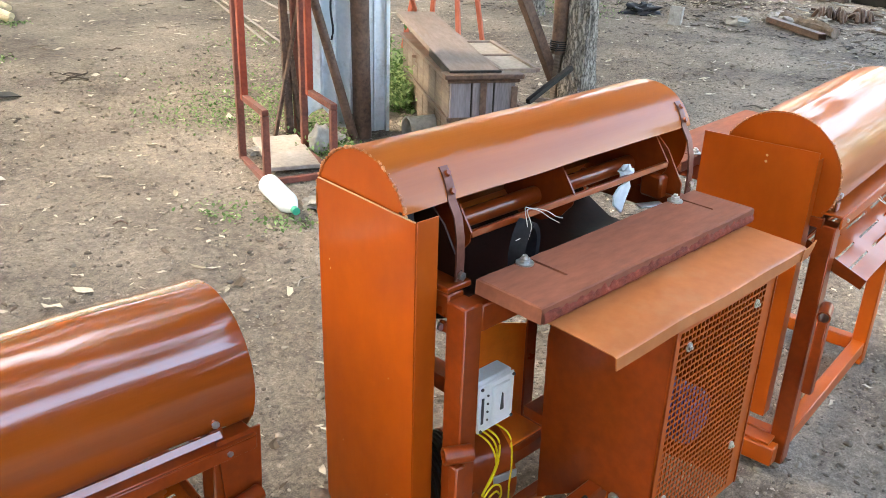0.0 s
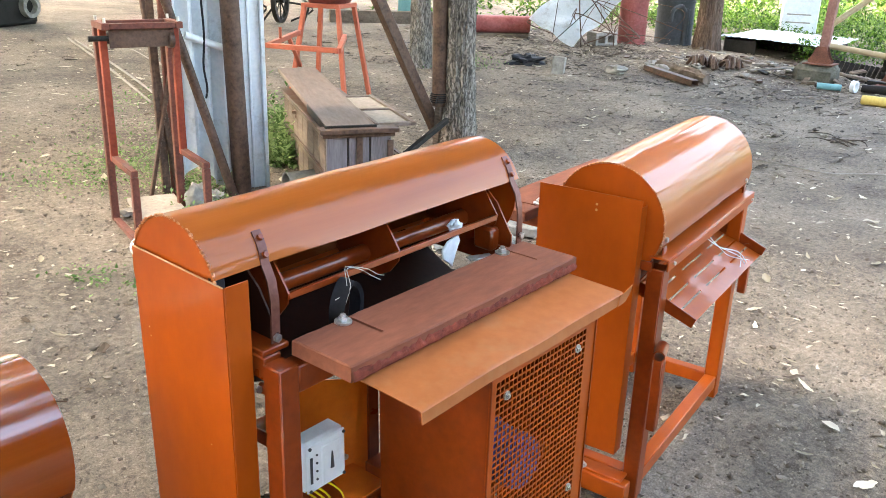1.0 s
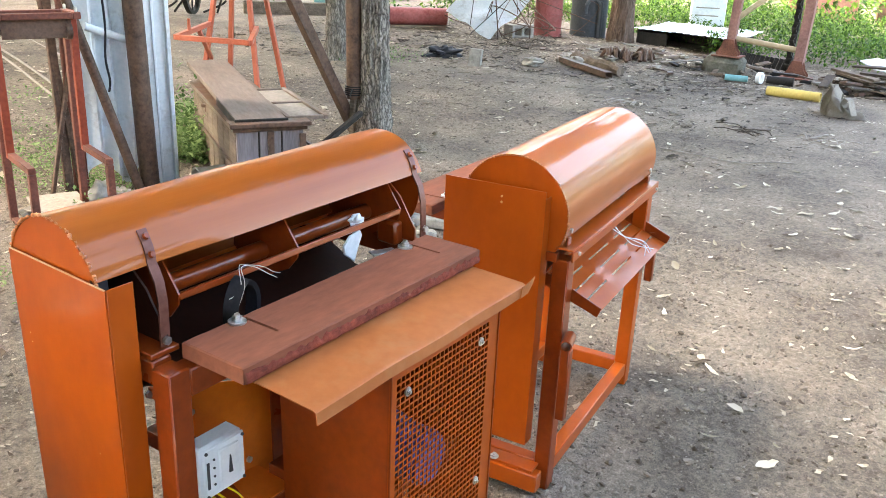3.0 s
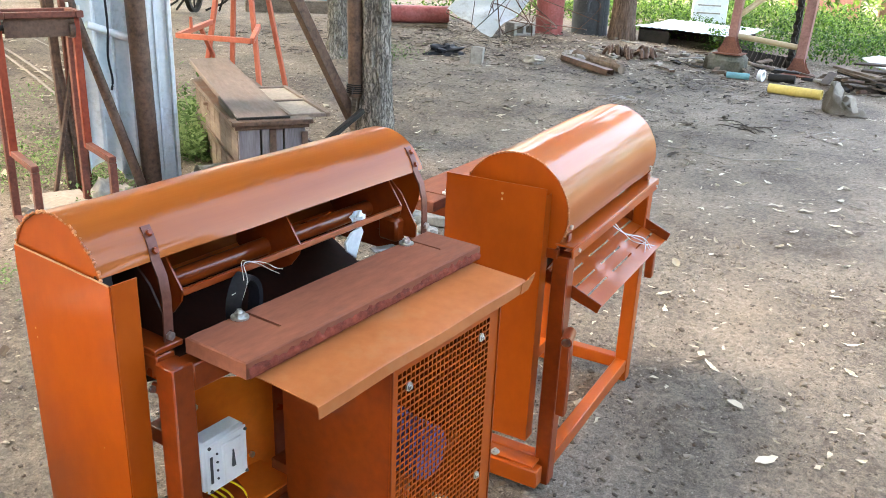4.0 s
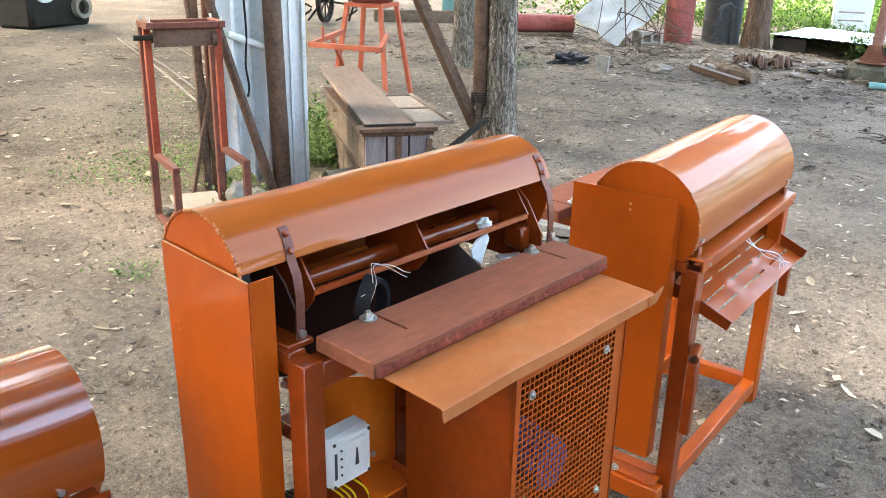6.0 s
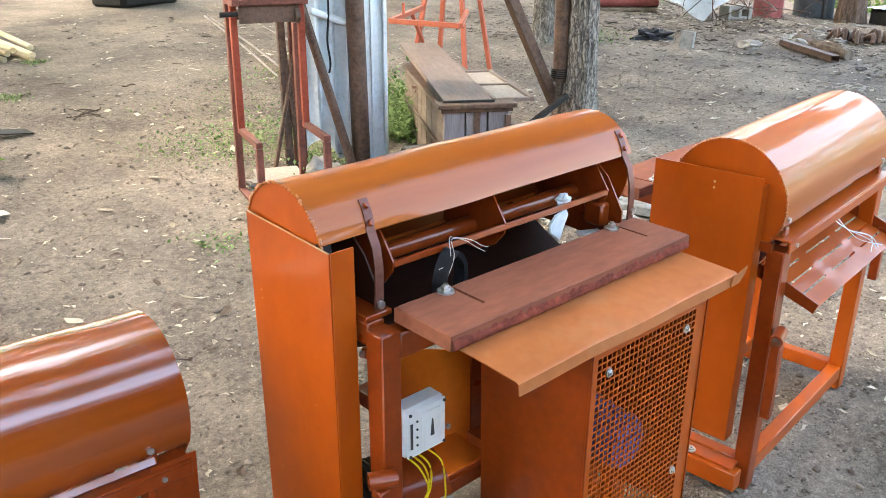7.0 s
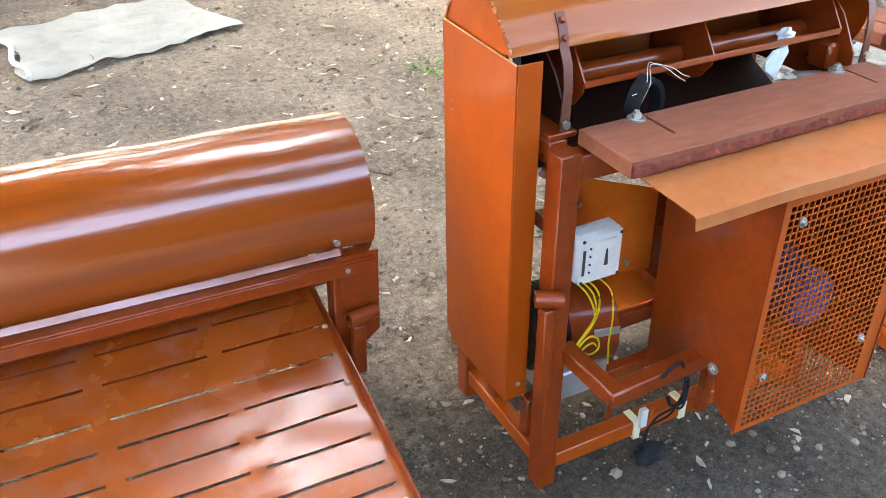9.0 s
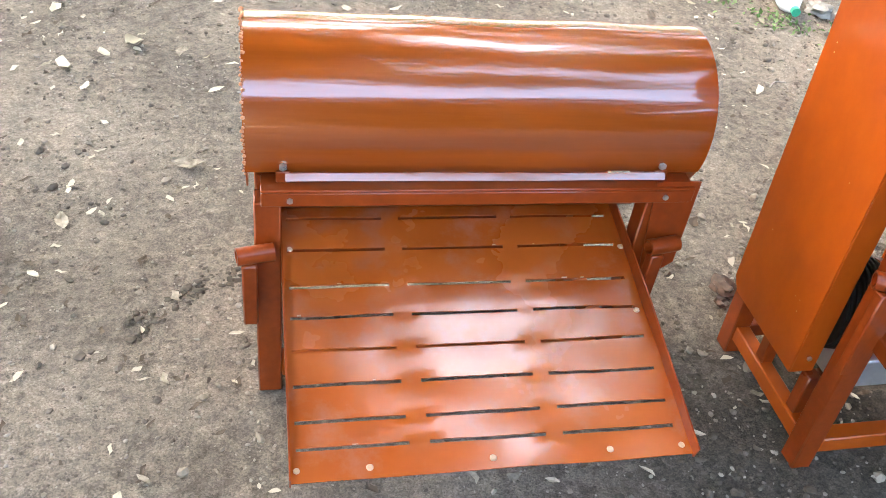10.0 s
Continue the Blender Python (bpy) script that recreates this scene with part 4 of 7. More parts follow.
        part("hanging_rod", box(x - 0.024, x + 0.002, -0.040, -0.014, z0, z1 - 0.016, 0.003), OXIDE, t)
    if cover:
        yc0, yc1, zc0, zc1, xc = cover
        bm = bmesh.new()
        plate([(yc0, zc0), (yc1, zc0), (yc1, zc1 - 0.004), (yc0, zc1)], "x", xc, 0.0025, bm=bm)
        box(xc + 0.0025, xc + 0.042, yc0, yc0 + 0.0025, zc0, zc1 - 0.02, 0, bm=bm)
        part("belt_cover", bm, ORANGE, t, "smooth orange belt cover")
        for z in (0.70, 0.685):
            part("paint_chip", rod((xc - 0.0004, yc0 + 0.12, zc0 + z), (xc + 0.001, yc0 + 0.12, zc0 + z), 0.0035, seg=8), PALEEDGE, t)
        part("cover_clip", box(xc + 0.03, 0.012, yc0 - 0.03, yc0, zc1 - 0.19, zc1 - 0.165, 0.001), OXIDE, t)
        part("base_plate", box(xc - 0.01, 0.0, 0.03, 0.30, 0.075, 0.083, 0.001), ORANGE, t)
        part("base_rail", box(xc - 0.02, xc + 0.02, 0.012, 0.33, 0.02, 0.075, 0.003), ORANGE, t)
        bolt(t, (xc - 0.002, 0.15, 0.083), "z", 0.009, 0.013)
    return t


COLS_R = ((0.035, 0.205), (0.250, 0.420), (0.465, 0.635))
outlet_machine(pose(0.947, -0.188, 0, 0.3, -0.74, 4.42) @ Matrix.Diagonal((1.031, 1, 1, 1)), "orange-painted threshing machine with closed hood and short slotted tray", 0.725, 0.734,
               (0.163, 0.801, 0.151, 0.0, 0.745, -17), (0.185, 0.642, -0.072, 0.549, ((0.105, 0.145, 0.185, 0.225), COLS_R, ()), 0.046, 0.690),
               (0.062, 0.346, 0.150, 0.882, -0.036), ((-0.012, 0.26, 0.486), (0.715, 0.40, 0.56)), 7, (0.0, 0.680), (-0.005, 0.735))
LROWS = (0.049, 0.1235, 0.205, 0.270, 0.337, 0.403, 0.468, 0.515)
COLS_L = ((0.010, 0.182), (0.214, 0.402), (0.430, 0.620))
RIVETS_L = ((0.010, -0.549), (0.118, -0.551), (0.309, -0.550), (0.501, -0.550), (0.623, -0.552), (0.014, -0.120), (0.632, -0.130), (0.622, -0.280))
low = outlet_machine(pose(-1.188, 0.304, 0.006, 0.4, 1.3, -0.77) @ Matrix.Diagonal((1.042, 1, 1, 1)), "low orange-painted threshing machine with closed hood and long slotted tray", 0.715, 0.516,
                     (0.168, 0.588, 0.156, -0.035, 0.768, -22), (0.135, 0.388, -0.419, 0.260, (LROWS, COLS_L, RIVETS_L), 0.022, 0.664),
                     None, ((-0.022, 0.23, 0.388), (0.722, 0.25, 0.388)), 9, (-0.024, 0.674), (-0.012, 0.755))
tray_part = [c for c in low.children if c.name.startswith("outlet_tray")][0]
rt = random.Random(61)
# white glints on the slot edges, made as small pale flecks
for k in range(13):
    r = rt.choice(LROWS)
    a, b = rt.choice(COLS_L)
    x = rt.uniform(a, b - 0.02)
    part("slot_glint", box(x, x + rt.uniform(0.003, 0.011), -r + 0.0030, -r + 0.0030 + rt.uniform(0.0010, 0.0024), 0.0020, 0.0052, 0.0004), PALEEDGE, tray_part, smooth=None)
part("gusset_plate", plate([(0.680, 0.525), (0.765, 0.525), (0.765, 0.33), (0.735, 0.305), (0.700, 0.305)], "y", -0.006, 0.004), OXIDE, low)
# added lip, tilted to mirror the sky as a white line
part("hood_lip", sheet_strip([(0.0005, 0.5428), (-0.0040, 0.5380), (-0.0085, 0.5329)], 0.028, 0.690, 0.0015, 16, 0.0012), HOOD, low, "glossy bent lip added below the hood to catch the sky")
# added panel, out of view, that keeps light from under the tray
part("light_block_panel", box(0.022, 0.674, 0.331, 0.334, 0.088, 0.50, 0.001), OXIDE, low)


# ---- small things on and about the machines ----
def drive_belt():
    t = thing("drive_belt", "black rubber drive belt loop tied up with wire", "belt", M_STAND)
    bm = bmesh.new()
    n = 36
    rows = []
    for i in range(n):
        a = i * math.tau / n
        wob = 1 + 0.08 * math.sin(3 * a)
        c = Vector((0.062 + 0.044 * math.cos(a) * wob, 0.052 + 0.020 * math.cos(a), 0.800 + 0.068 * math.sin(a)))
        u = Vector((math.cos(a) * 0.9, 0.35 * math.cos(a), math.sin(a))).normalized()
        w = Vector((-0.25, 0.95, 0.1)).normalized()
        rows.append([bm.verts.new(c + u * p + w * q) for p, q in ((-0.004, -0.012), (0.005, -0.016), (0.005, 0.016), (-0.004, 0.012))])
    for i in range(n):
        j = (i + 1) % n
        for k in range(4):
            e = (k + 1) % 4
            bm.faces.new((rows[i][k], rows[i][e], rows[j][e], rows[j][k]))
    part("belt_loop", bm, RUBBER, t)
    part("tie_wire", cable([(0.02, 0.04, 0.85), (0.045, 0.035, 0.862), (0.068, 0.062, 0.892), (0.09, 0.07, 0.887), (0.115, 0.05, 0.882), (0.128, 0.035, 0.872), (0.140, 0.028, 0.868)], 0.0008, 6), WIRE, t)
    part("tie_wire", cable([(0.03, 0.03, 0.83), (0.05, 0.03, 0.87), (0.072, 0.06, 0.890), (0.10, 0.055, 0.884), (0.125, 0.045, 0.866), (0.133, 0.03, 0.86)], 0.0008, 6), WIRE, t)


drive_belt()


def crumple(cx, cy, cz, sx, sy, sz, seed, sub=3, amount=0.5):
    bm = bmesh.new()
    bmesh.ops.create_icosphere(bm, subdivisions=sub, radius=1.0)
    for v in bm.verts:
        d = 1 + amount * noise.noise(v.co * 1.9 + Vector((seed, 0, 0))) + amount * 0.4 * noise.noise(v.co * 5 + Vector((0, seed, 0)))
        v.co = Vector((cx + v.co.x * sx * d, cy + v.co.y * sy * d, cz + v.co.z * sz * d))
    return bm


rag = thing("rag", "scrap of pale plastic rag tied round the drum bar", "rag", M_STAND @ Matrix.Translation((0.008, 0, -0.022)))
part("knot", crumple(0.440, 0.095, 0.895, 0.020, 0.014, 0.017, 3.0), WHITECLOTH, rag)
part("tail", plate([(0.382, 0.858), (0.402, 0.876), (0.438, 0.884), (0.446, 0.868), (0.432, 0.842), (0.420, 0.812), (0.400, 0.828), (0.386, 0.838)], "y", 0.082, 0.006, bv=0.002), WHITECLOTH, rag)

wires = thing("yellow_wires", "loose yellow motor wires hanging from the switch box", "wire", M_STAND)
rw = random.Random(12)
for k in range(3):
    o = rw.uniform(-0.006, 0.006)
    part("wire", cable([(-0.078 + k * 0.012, 0.030, 0.492), (-0.070 + k * 0.012, -0.004, 0.478), (-0.055 + k * 0.005, -0.010 + o, 0.430), (-0.074 + k * 0.003, -0.012, 0.398), (-0.094 + k * 0.004, -0.012 + o, 0.372), (-0.102 + k * 0.007, -0.014, 0.330)], 0.0021, 7), YELLOWWIRE, wires)
part("wire", cable([(-0.098, -0.014, 0.338), (-0.088, -0.016, 0.372), (-0.068, -0.018, 0.388), (-0.047, -0.018, 0.376), (-0.042, -0.017, 0.350), (-0.060, -0.016, 0.340), (-0.080, -0.016, 0.352)], 0.0021, 7), YELLOWWIRE, wires)
part("wire", cable([(-0.096, -0.016, 0.330), (-0.082, -0.018, 0.362), (-0.062, -0.020, 0.372), (-0.050, -0.019, 0.360)], 0.0021, 7), YELLOWWIRE, wires)
part("wire", cable([(-0.030, 0.030, 0.492), (-0.018, -0.008, 0.476), (-0.009, -0.012, 0.409), (-0.012, -0.012, 0.350), (-0.008, -0.012, 0.294)], 0.0019, 7), YELLOWWIRE, wires)

flex = thing("black_cable", "black cable coil looped over the lever arm", "cable", M_STAND)
rc = random.Random(8)
for k in range(4):
    j = [rc.uniform(-0.007, 0.007) for q in range(8)]
    part("loop", cable([(0.026 + j[0], -0.140, 0.345), (0.040 + j[1], -0.143, 0.366), (0.066, -0.138 + j[2], 0.362 + j[3]), (0.090 + j[4], -0.132, 0.332), (0.098 + j[5], -0.135, 0.296), (0.084, -0.140 + j[6], 0.252 + j[7]), (0.058 + j[2], -0.142, 0.262), (0.040 + j[3], -0.142, 0.288)], 0.0026, 7), RUBBER, flex)
part("lead", cable([(0.090, -0.136, 0.300), (0.094, -0.128, 0.240), (0.098, -0.070, 0.150), (0.100, -0.045, 0.080), (0.104, -0.050, 0.040)], 0.0028, 8), RUBBER, flex)
part("lead", cable([(0.084, -0.138, 0.262), (0.084, -0.115, 0.200), (0.088, -0.062, 0.120), (0.094, -0.048, 0.060), (0.100, -0.056, 0.036)], 0.0026, 8), RUBBER, flex)
part("plug", crumple(0.112, -0.055, 0.026, 0.042, 0.026, 0.022, 4.2, 3, 0.35), RUBBER, flex, "black rubber plug lying on the soil")

tape = thing("taped_plug", "white and orange connector block wrapped in masking tape", "connector", M_STAND @ Matrix.Translation((0.052, 0, 0)))
part("block", box(0.048, 0.068, -0.024, -0.010, 0.075, 0.125, 0.002), WHITEENAMEL, tape)
part("cap", box(0.0685, 0.085, -0.024, -0.010, 0.080, 0.128, 0.002), ORANGE, tape)
part("tape", box(0.040, 0.060, -0.0155, 0.030, 0.036, 0.0885, 0.003), MASK, tape)
tape2 = thing("masking_tape", "strip of pale masking tape round the rail", "tape", M_STAND @ Matrix.Translation((0.052, 0, 0)))
part("strip", box(0.175, 0.196, -0.0135, 0.031, 0.040, 0.0905, 0.003), MASK, tape2)

string = thing("string", "knotted white string tied across the slotted tray", "string")
rs = random.Random(3)
for k in range(4):
    part("strand", cable([(1.30 + rs.uniform(-0.03, 0.03), -0.150, 0.700), (1.325, -0.185, 0.664), (1.36 + rs.uniform(-0.03, 0.08), -0.215 - rs.uniform(0, 0.02), 0.640), (1.40 + rs.uniform(-0.06, 0.05), -0.245, 0.608)], 0.0010, 5), WHITECLOTH, string)

# spare board and scraps behind the far machine
sb = feed_board(pose(1.557, 0.285, -0.07, 0, 0, 182.6), "thick red-stained wooden board bolted behind the machine")
sup = solo("board_bearer", box(1.06, 1.10, 0.175, 0.40, 0.680, 0.7235, 0.003), OXIDE, "orange-painted steel bearer carrying a wooden board", "bearer")


# ---- trees ----
def trunk_mesh(base, top, r0, r1, seed, seg=84, rings=170, rough=0.018):
    """An upright trunk with furrowed bark."""
    bm = bmesh.new()
    b, t = Vector(base), Vector(top)
    prev = None
    for i in range(rings + 1):
        u = i / rings
        c = b.lerp(t, u) + Vector((noise.noise(Vector((u * 2.2, seed, 0))), noise.noise(Vector((u * 2.2, 0, seed))), 0)) * r0 * 0.5
        flare = 1 + 0.45 * math.exp(-u * 14)
        r = (r0 + (r1 - r0) * u) * flare
        ring = []
        for k in range(seg):
            a = k * math.tau / seg
            d = rough * (noise.noise(Vector((math.cos(a) * 3.2, math.sin(a) * 3.2, u * 6 + seed))) + 0.9 * abs(noise.noise(Vector((math.cos(a) * 9, math.sin(a) * 9, u * 13 + seed)))))
            q = noise.noise(Vector((math.cos(a) * 3.4, math.sin(a) * 3.4, u * (t - b).length * 8.5 + seed)))
            q2 = noise.noise(Vector((math.cos(a) * 6.2, math.sin(a) * 6.2, u * (t - b).length * 15 - seed)))
            d -= rough * (0.75 * max(0.0, 1 - abs(q) / 0.13) + 0.45 * max(0.0, 1 - abs(q2) / 0.13))
            ring.append(bm.verts.new(c + Vector((math.cos(a), math.sin(a), 0)) * (r + d)))
        if prev:
            for k in range(seg):
                e = (k + 1) % seg
                bm.faces.new((prev[k], prev[e], ring[e], ring[k]))
        prev = ring
    bm.faces.new(prev)
    return bm


def leaf_mesh(name, centres, sizes, rng, material, tilt=0.9):
    """Many small folded leaves, each its own island."""
    n = len(centres)
    c = np.asarray(centres, float)
    yaw = rng.uniform(0, math.tau, n)
    pit = rng.normal(0, tilt, n)
    s = np.asarray(sizes, float)[:, None]
    fwd = np.stack([np.cos(yaw) * np.cos(pit), np.sin(yaw) * np.cos(pit), np.sin(pit)], 1)
    side = np.stack([-np.sin(yaw), np.cos(yaw), np.zeros(n)], 1)
    up = np.cross(fwd, side)
    v = np.stack([c - fwd * s * 0.5, c + side * s * 0.27 + up * s * 0.09, c + fwd * s * 0.5, c - side * s * 0.27 + up * s * 0.09], 1).reshape(-1, 3)
    idx = np.arange(n)[:, None] * 4
    faces = np.concatenate([idx + np.array([[0, 1, 2]]), idx + np.array([[0, 2, 3]])], 0)
    me = bpy.data.meshes.new(name)
    me.from_pydata(v.tolist(), [], faces.tolist())
    me.materials.append(material)
    return me


def tree(name_label, base, top, r0, r1, crown, seed, leaves=9000, far=(), spread=1.0, bark=None):
    t = thing("tree", name_label, "tree")
    part("trunk", trunk_mesh(base, top, r0, r1, seed), bark or BARK, t, "furrowed bark", 70)
    rng = np.random.default_rng(seed)
    rr = random.Random(seed)
    tops = []
    for k in range(7):
        a = k * math.tau / 7 + rr.uniform(-0.3, 0.3)
        p = Vector(top) - Vector((0, 0, rr.uniform(0.0, 0.9)))
        q = p + Vector((math.cos(a) * crown * rr.uniform(0.5, 0.9), math.sin(a) * crown * rr.uniform(0.5, 0.9), rr.uniform(0.5, 1.6)))
        part("limb", rod(p, q, r1 * 0.6, r1 * 0.18, 8), BARK, t)
        tops.append(q)
        tops.append(p.lerp(q, 0.6) + Vector((0, 0, 0.5)))
    # thin boughs, each cluster joined to the nearest one nearer the trunk
    boughs = bmesh.new()
    joined = [Vector(q) for q in tops]
    for q in sorted((Vector(q) for q in far), key=lambda q: (q - Vector(top)).length):
        p = min(joined, key=lambda o: (o - q).length)
        rod(p, q, 0.022, 0.014, 6, bm=boughs)
        joined.append(q)
        tops.append(q)
    if far:
        part("boughs", boughs, BARK, t)
    cs = []
    for k in range(leaves):
        q = tops[rng.integers(len(tops))]
        d = rng.normal(0, 1, 3) * np.array([0.46, 0.46, 0.24]) * spread
        cs.append((q.x + d[0], q.y + d[1], q.z + d[2]))
    ob = new("crown", leaf_mesh("crown", cs, rng.uniform(0.16, 0.30, leaves), rng, CANOPY))
    ob.parent = t
    return t


def unseen_leaf_roof(x0, x1, y0, y1, step, z, seed, gaps):
    """Places for unseen leaf clusters added over the yard to block light, with gaps."""
    rr = random.Random(seed)
    out = []
    for i in range(int((x1 - x0) / step) + 1):
        for j in range(int((y1 - y0) / step) + 1):
            x, y = x0 + i * step + rr.uniform(-0.3, 0.3), y0 + j * step + rr.uniform(-0.3, 0.3)
            if all(math.hypot(x - gx, y - gy) > gr for gx, gy, gr in gaps):
                out.append((x, y, z + rr.uniform(-0.5, 0.7)))
    return out


# trunks stand in view; the wide leaf roofs are added to shape sky light
tree("tall tree with grey furrowed trunk beside the crate", (3.80, 2.66, 0.0), (3.79, 2.76, 4.2), 0.098, 0.075, 1.4, 21, 36000,
     unseen_leaf_roof(-4.0, -0.4, -1.4, 4.4, 0.95, 5.0, 51, ((-0.4, 3.0, 1.05), (-1.5, 3.15, 1.05), (-2.6, 3.5, 1.05), (-3.2, 0.6, 0.9), (0.28, 1.78, 1.02))) + unseen_leaf_roof(-2.2, 1.7, -2.3, -2.0, 0.85, 5.0, 66, ()) + unseen_leaf_roof(0.5, 2.4, 0.1, 0.9, 0.95, 5.0, 58, ()) + unseen_leaf_roof(-1.1, 0.0, 0.9, 2.6, 0.55, 5.0, 64, ((0.28, 1.78, 1.02),)) + unseen_leaf_roof(0.7, 2.6, 1.3, 4.6, 1.1, 5.0, 62, ((0.28, 1.78, 1.02),)) + unseen_leaf_roof(3.1, 6.4, 0.4, 4.4, 0.95, 5.0, 61, ()))
tree("slender grey-barked tree in the yard", (6.36, 5.18, 0.08), (6.40, 5.3, 4.6), 0.105, 0.07, 1.6, 22, 120000, unseen_leaf_roof(-8.5, 12.0, 5.0, 13.5, 1.3, 5.5, 52, ((-1.0, 5.6, 0.9),)) + unseen_leaf_roof(-7.0, 15.0, 14.4, 27.0, 1.8, 5.8, 63, ()) + unseen_leaf_roof(-9.0, -4.6, -2.0, 4.2, 1.15, 5.4, 55, ()) + unseen_leaf_roof(-7.2, -4.6, -7.0, -0.4, 0.9, 3.4, 60, ()) + unseen_leaf_roof(-7.2, -4.6, -5.0, -0.4, 0.9, 2.2, 59, ()))
tree("thick brown-barked tree at the edge of the scrap heap", (11.30, 3.92, 0.05), (11.32, 4.0, 4.8), 0.15, 0.12, 2.0, 23, 26000, unseen_leaf_roof(6.9, 11.6, 1.2, 5.6, 1.15, 5.4, 53, ()), bark=BROWNBARK)


# ---- tin sheets, poles and the rack ----


solo("tin_sheet", corrugated(0.40, 2.2, 0.10, 0.032, n_per=10, ragged=0.16), GALV, "upright corrugated tin sheet with a rusted ragged foot", "tin sheet", m=pose(1.755, 3.02, 0.06, 0, 0, -4))
gs = thing("folded_tin_sheet", "tall folded galvanised sheet standing behind a brown pole", "tin sheet", pose(2.120, 2.935, 0.045, 0, 0, -20))
part("sheet", box(0.0, 0.13, 0.0, 0.003, 0.0, 2.2, 0), GALV, gs)
part("fold", box(0.040, 0.053, -0.012, -0.0005, 0.0, 2.2, 0.002), GALV, gs)
part("fold", box(0.110, 0.133, -0.030, -0.0005, 0.0, 2.2, 0.003), GALV, gs)
solo("pole", rod((2.035, 2.87, 0.03), (2.00, 2.90, 2.5), 0.052, seg=22), RUSTPIPE, "stout brown rusty steel pole", "pole")
solo("leaning_pole", rod((1.965, 2.86, 0.04), (1.64, 3.02, 1.35), 0.027, 0.024, 14), RUSTPIPE, "thin brown pole leaning on the tin sheet", "pole")
solo("cross_pipe", rod((1.80, 2.995, 0.945), (2.02, 2.955, 0.865), 0.020, seg=14), WHITEENAMEL, "short whitewashed pipe fixed across the tin sheet", "pipe")
solo("hanging_cable", cable([(1.90, 2.97, 1.5), (1.895, 2.965, 1.2), (1.90, 2.96, 0.95), (1.885, 2.96, 0.78), (1.90, 2.96, 0.66), (1.888, 2.96, 0.60)], 0.006, 8), RUBBER, "frayed black cable hanging on the tin sheet", "cable")


def rack():
    t = thing("steel_rack", "tall narrow red-brown steel rack with stepped lower shelf", "rack", pose(1.265, 2.935, 0.035, 0, 0, -17))
    W = 0.345
    for x in (0.0, W):
        part("leg", box(x - 0.018, x + 0.018, -0.018, 0.018, 0.0, 0.985, 0.003), RACKPAINT, t)
        part("front_post", box(x - 0.016, x + 0.018, -0.112, -0.078, 0.345, 0.985, 0.003), REDRACK, t)
        part("step_arm", box(x - 0.016, x + 0.018, -0.445, -0.113, 0.345, 0.376, 0.003), RACKPAINT, t)
        part("short_post", box(x - 0.016, x + 0.018, -0.447, -0.413, 0.031, 0.344, 0.003), RACKPAINT, t)
        part("foot_rail", box(x - 0.017, x + 0.017, -0.447, -0.019, 0.0, 0.03, 0.003), RACKPAINT, t)
        part("top_rail", box(x - 0.018, x + 0.018, -0.182, 0.018, 0.986, 1.018, 0.003), RACKPAINT, t)
    part("top_rail", box(0.0185, W - 0.0185, -0.016, 0.017, 0.988, 1.016, 0.003), RACKPAINT, t)
    part("top_rail", box(0.0185, W - 0.0185, -0.181, -0.150, 0.988, 1.016, 0.003), RACKPAINT, t)
    part("foot_rail", box(0.0175, W - 0.0175, -0.447, -0.418, 0.0, 0.03, 0.003), RACKPAINT, t)
    part("cross_drum", rod((0.02, -0.050, 0.935), (W - 0.02, -0.050, 0.935), 0.027, seg=20), RUSTPIPE, t)
    part("apron", box(0.019, W - 0.019, -0.150, -0.144, 0.900, 0.986, 0.001), RUSTPIPE, t)
    part("axle", rod((-0.07, -0.130, 0.945), (0.02, -0.130, 0.945), 0.013, seg=12), DARKIRON, t)
    part("pulley", rod((W - 0.045, -0.130, 0.93), (W - 0.020, -0.130, 0.93), 0.040, seg=24), RUSTPIPE, t)
    for x, y in ((0.0, 0.0), (W, 0.0), (0.0, -0.165), (W, -0.165)):
        part("stud", rod((x, y, 1.0185), (x, y, 1.04), 0.007, seg=8), ZINC, t)
    return t


REDRACK = surface("red_oxide_rack", (0.165, 0.029, 0.015), (0.30, 0.058, 0.029), fine=60, broad=6, rough=(0.45, 0.6), bump=0.2)
rack()
solo("floor_board", box(-0.125, 0.125, -0.28, 0.28, 0.0, 0.022, 0.003), PALEWOOD, "dusty pale board lying in the rack's foot", "board", m=pose(1.44, 2.80, 0.070, 0, 0, -24))
rb = random.Random(5)
for k, (x0, y0, x1, y1, z1, w) in enumerate(((1.68, 3.09, 1.74, 3.22, 1.35, 0.05), (1.74, 3.06, 1.70, 3.22, 1.2, 0.035), (1.75, 3.08, 1.83, 3.20, 1.25, 0.085), (1.58, 3.10, 1.82, 3.12, 0.9, 0.022))):
    solo("timber_slat", bar((x0, y0, 0.05), (x1, y1, z1), w, 0.02, 0.003, up=(0, 1, 0)), RUSTPIPE if k != 2 else RACKPAINT, "dark brown slat leaning behind the rack", "slat", group="leaning slats")


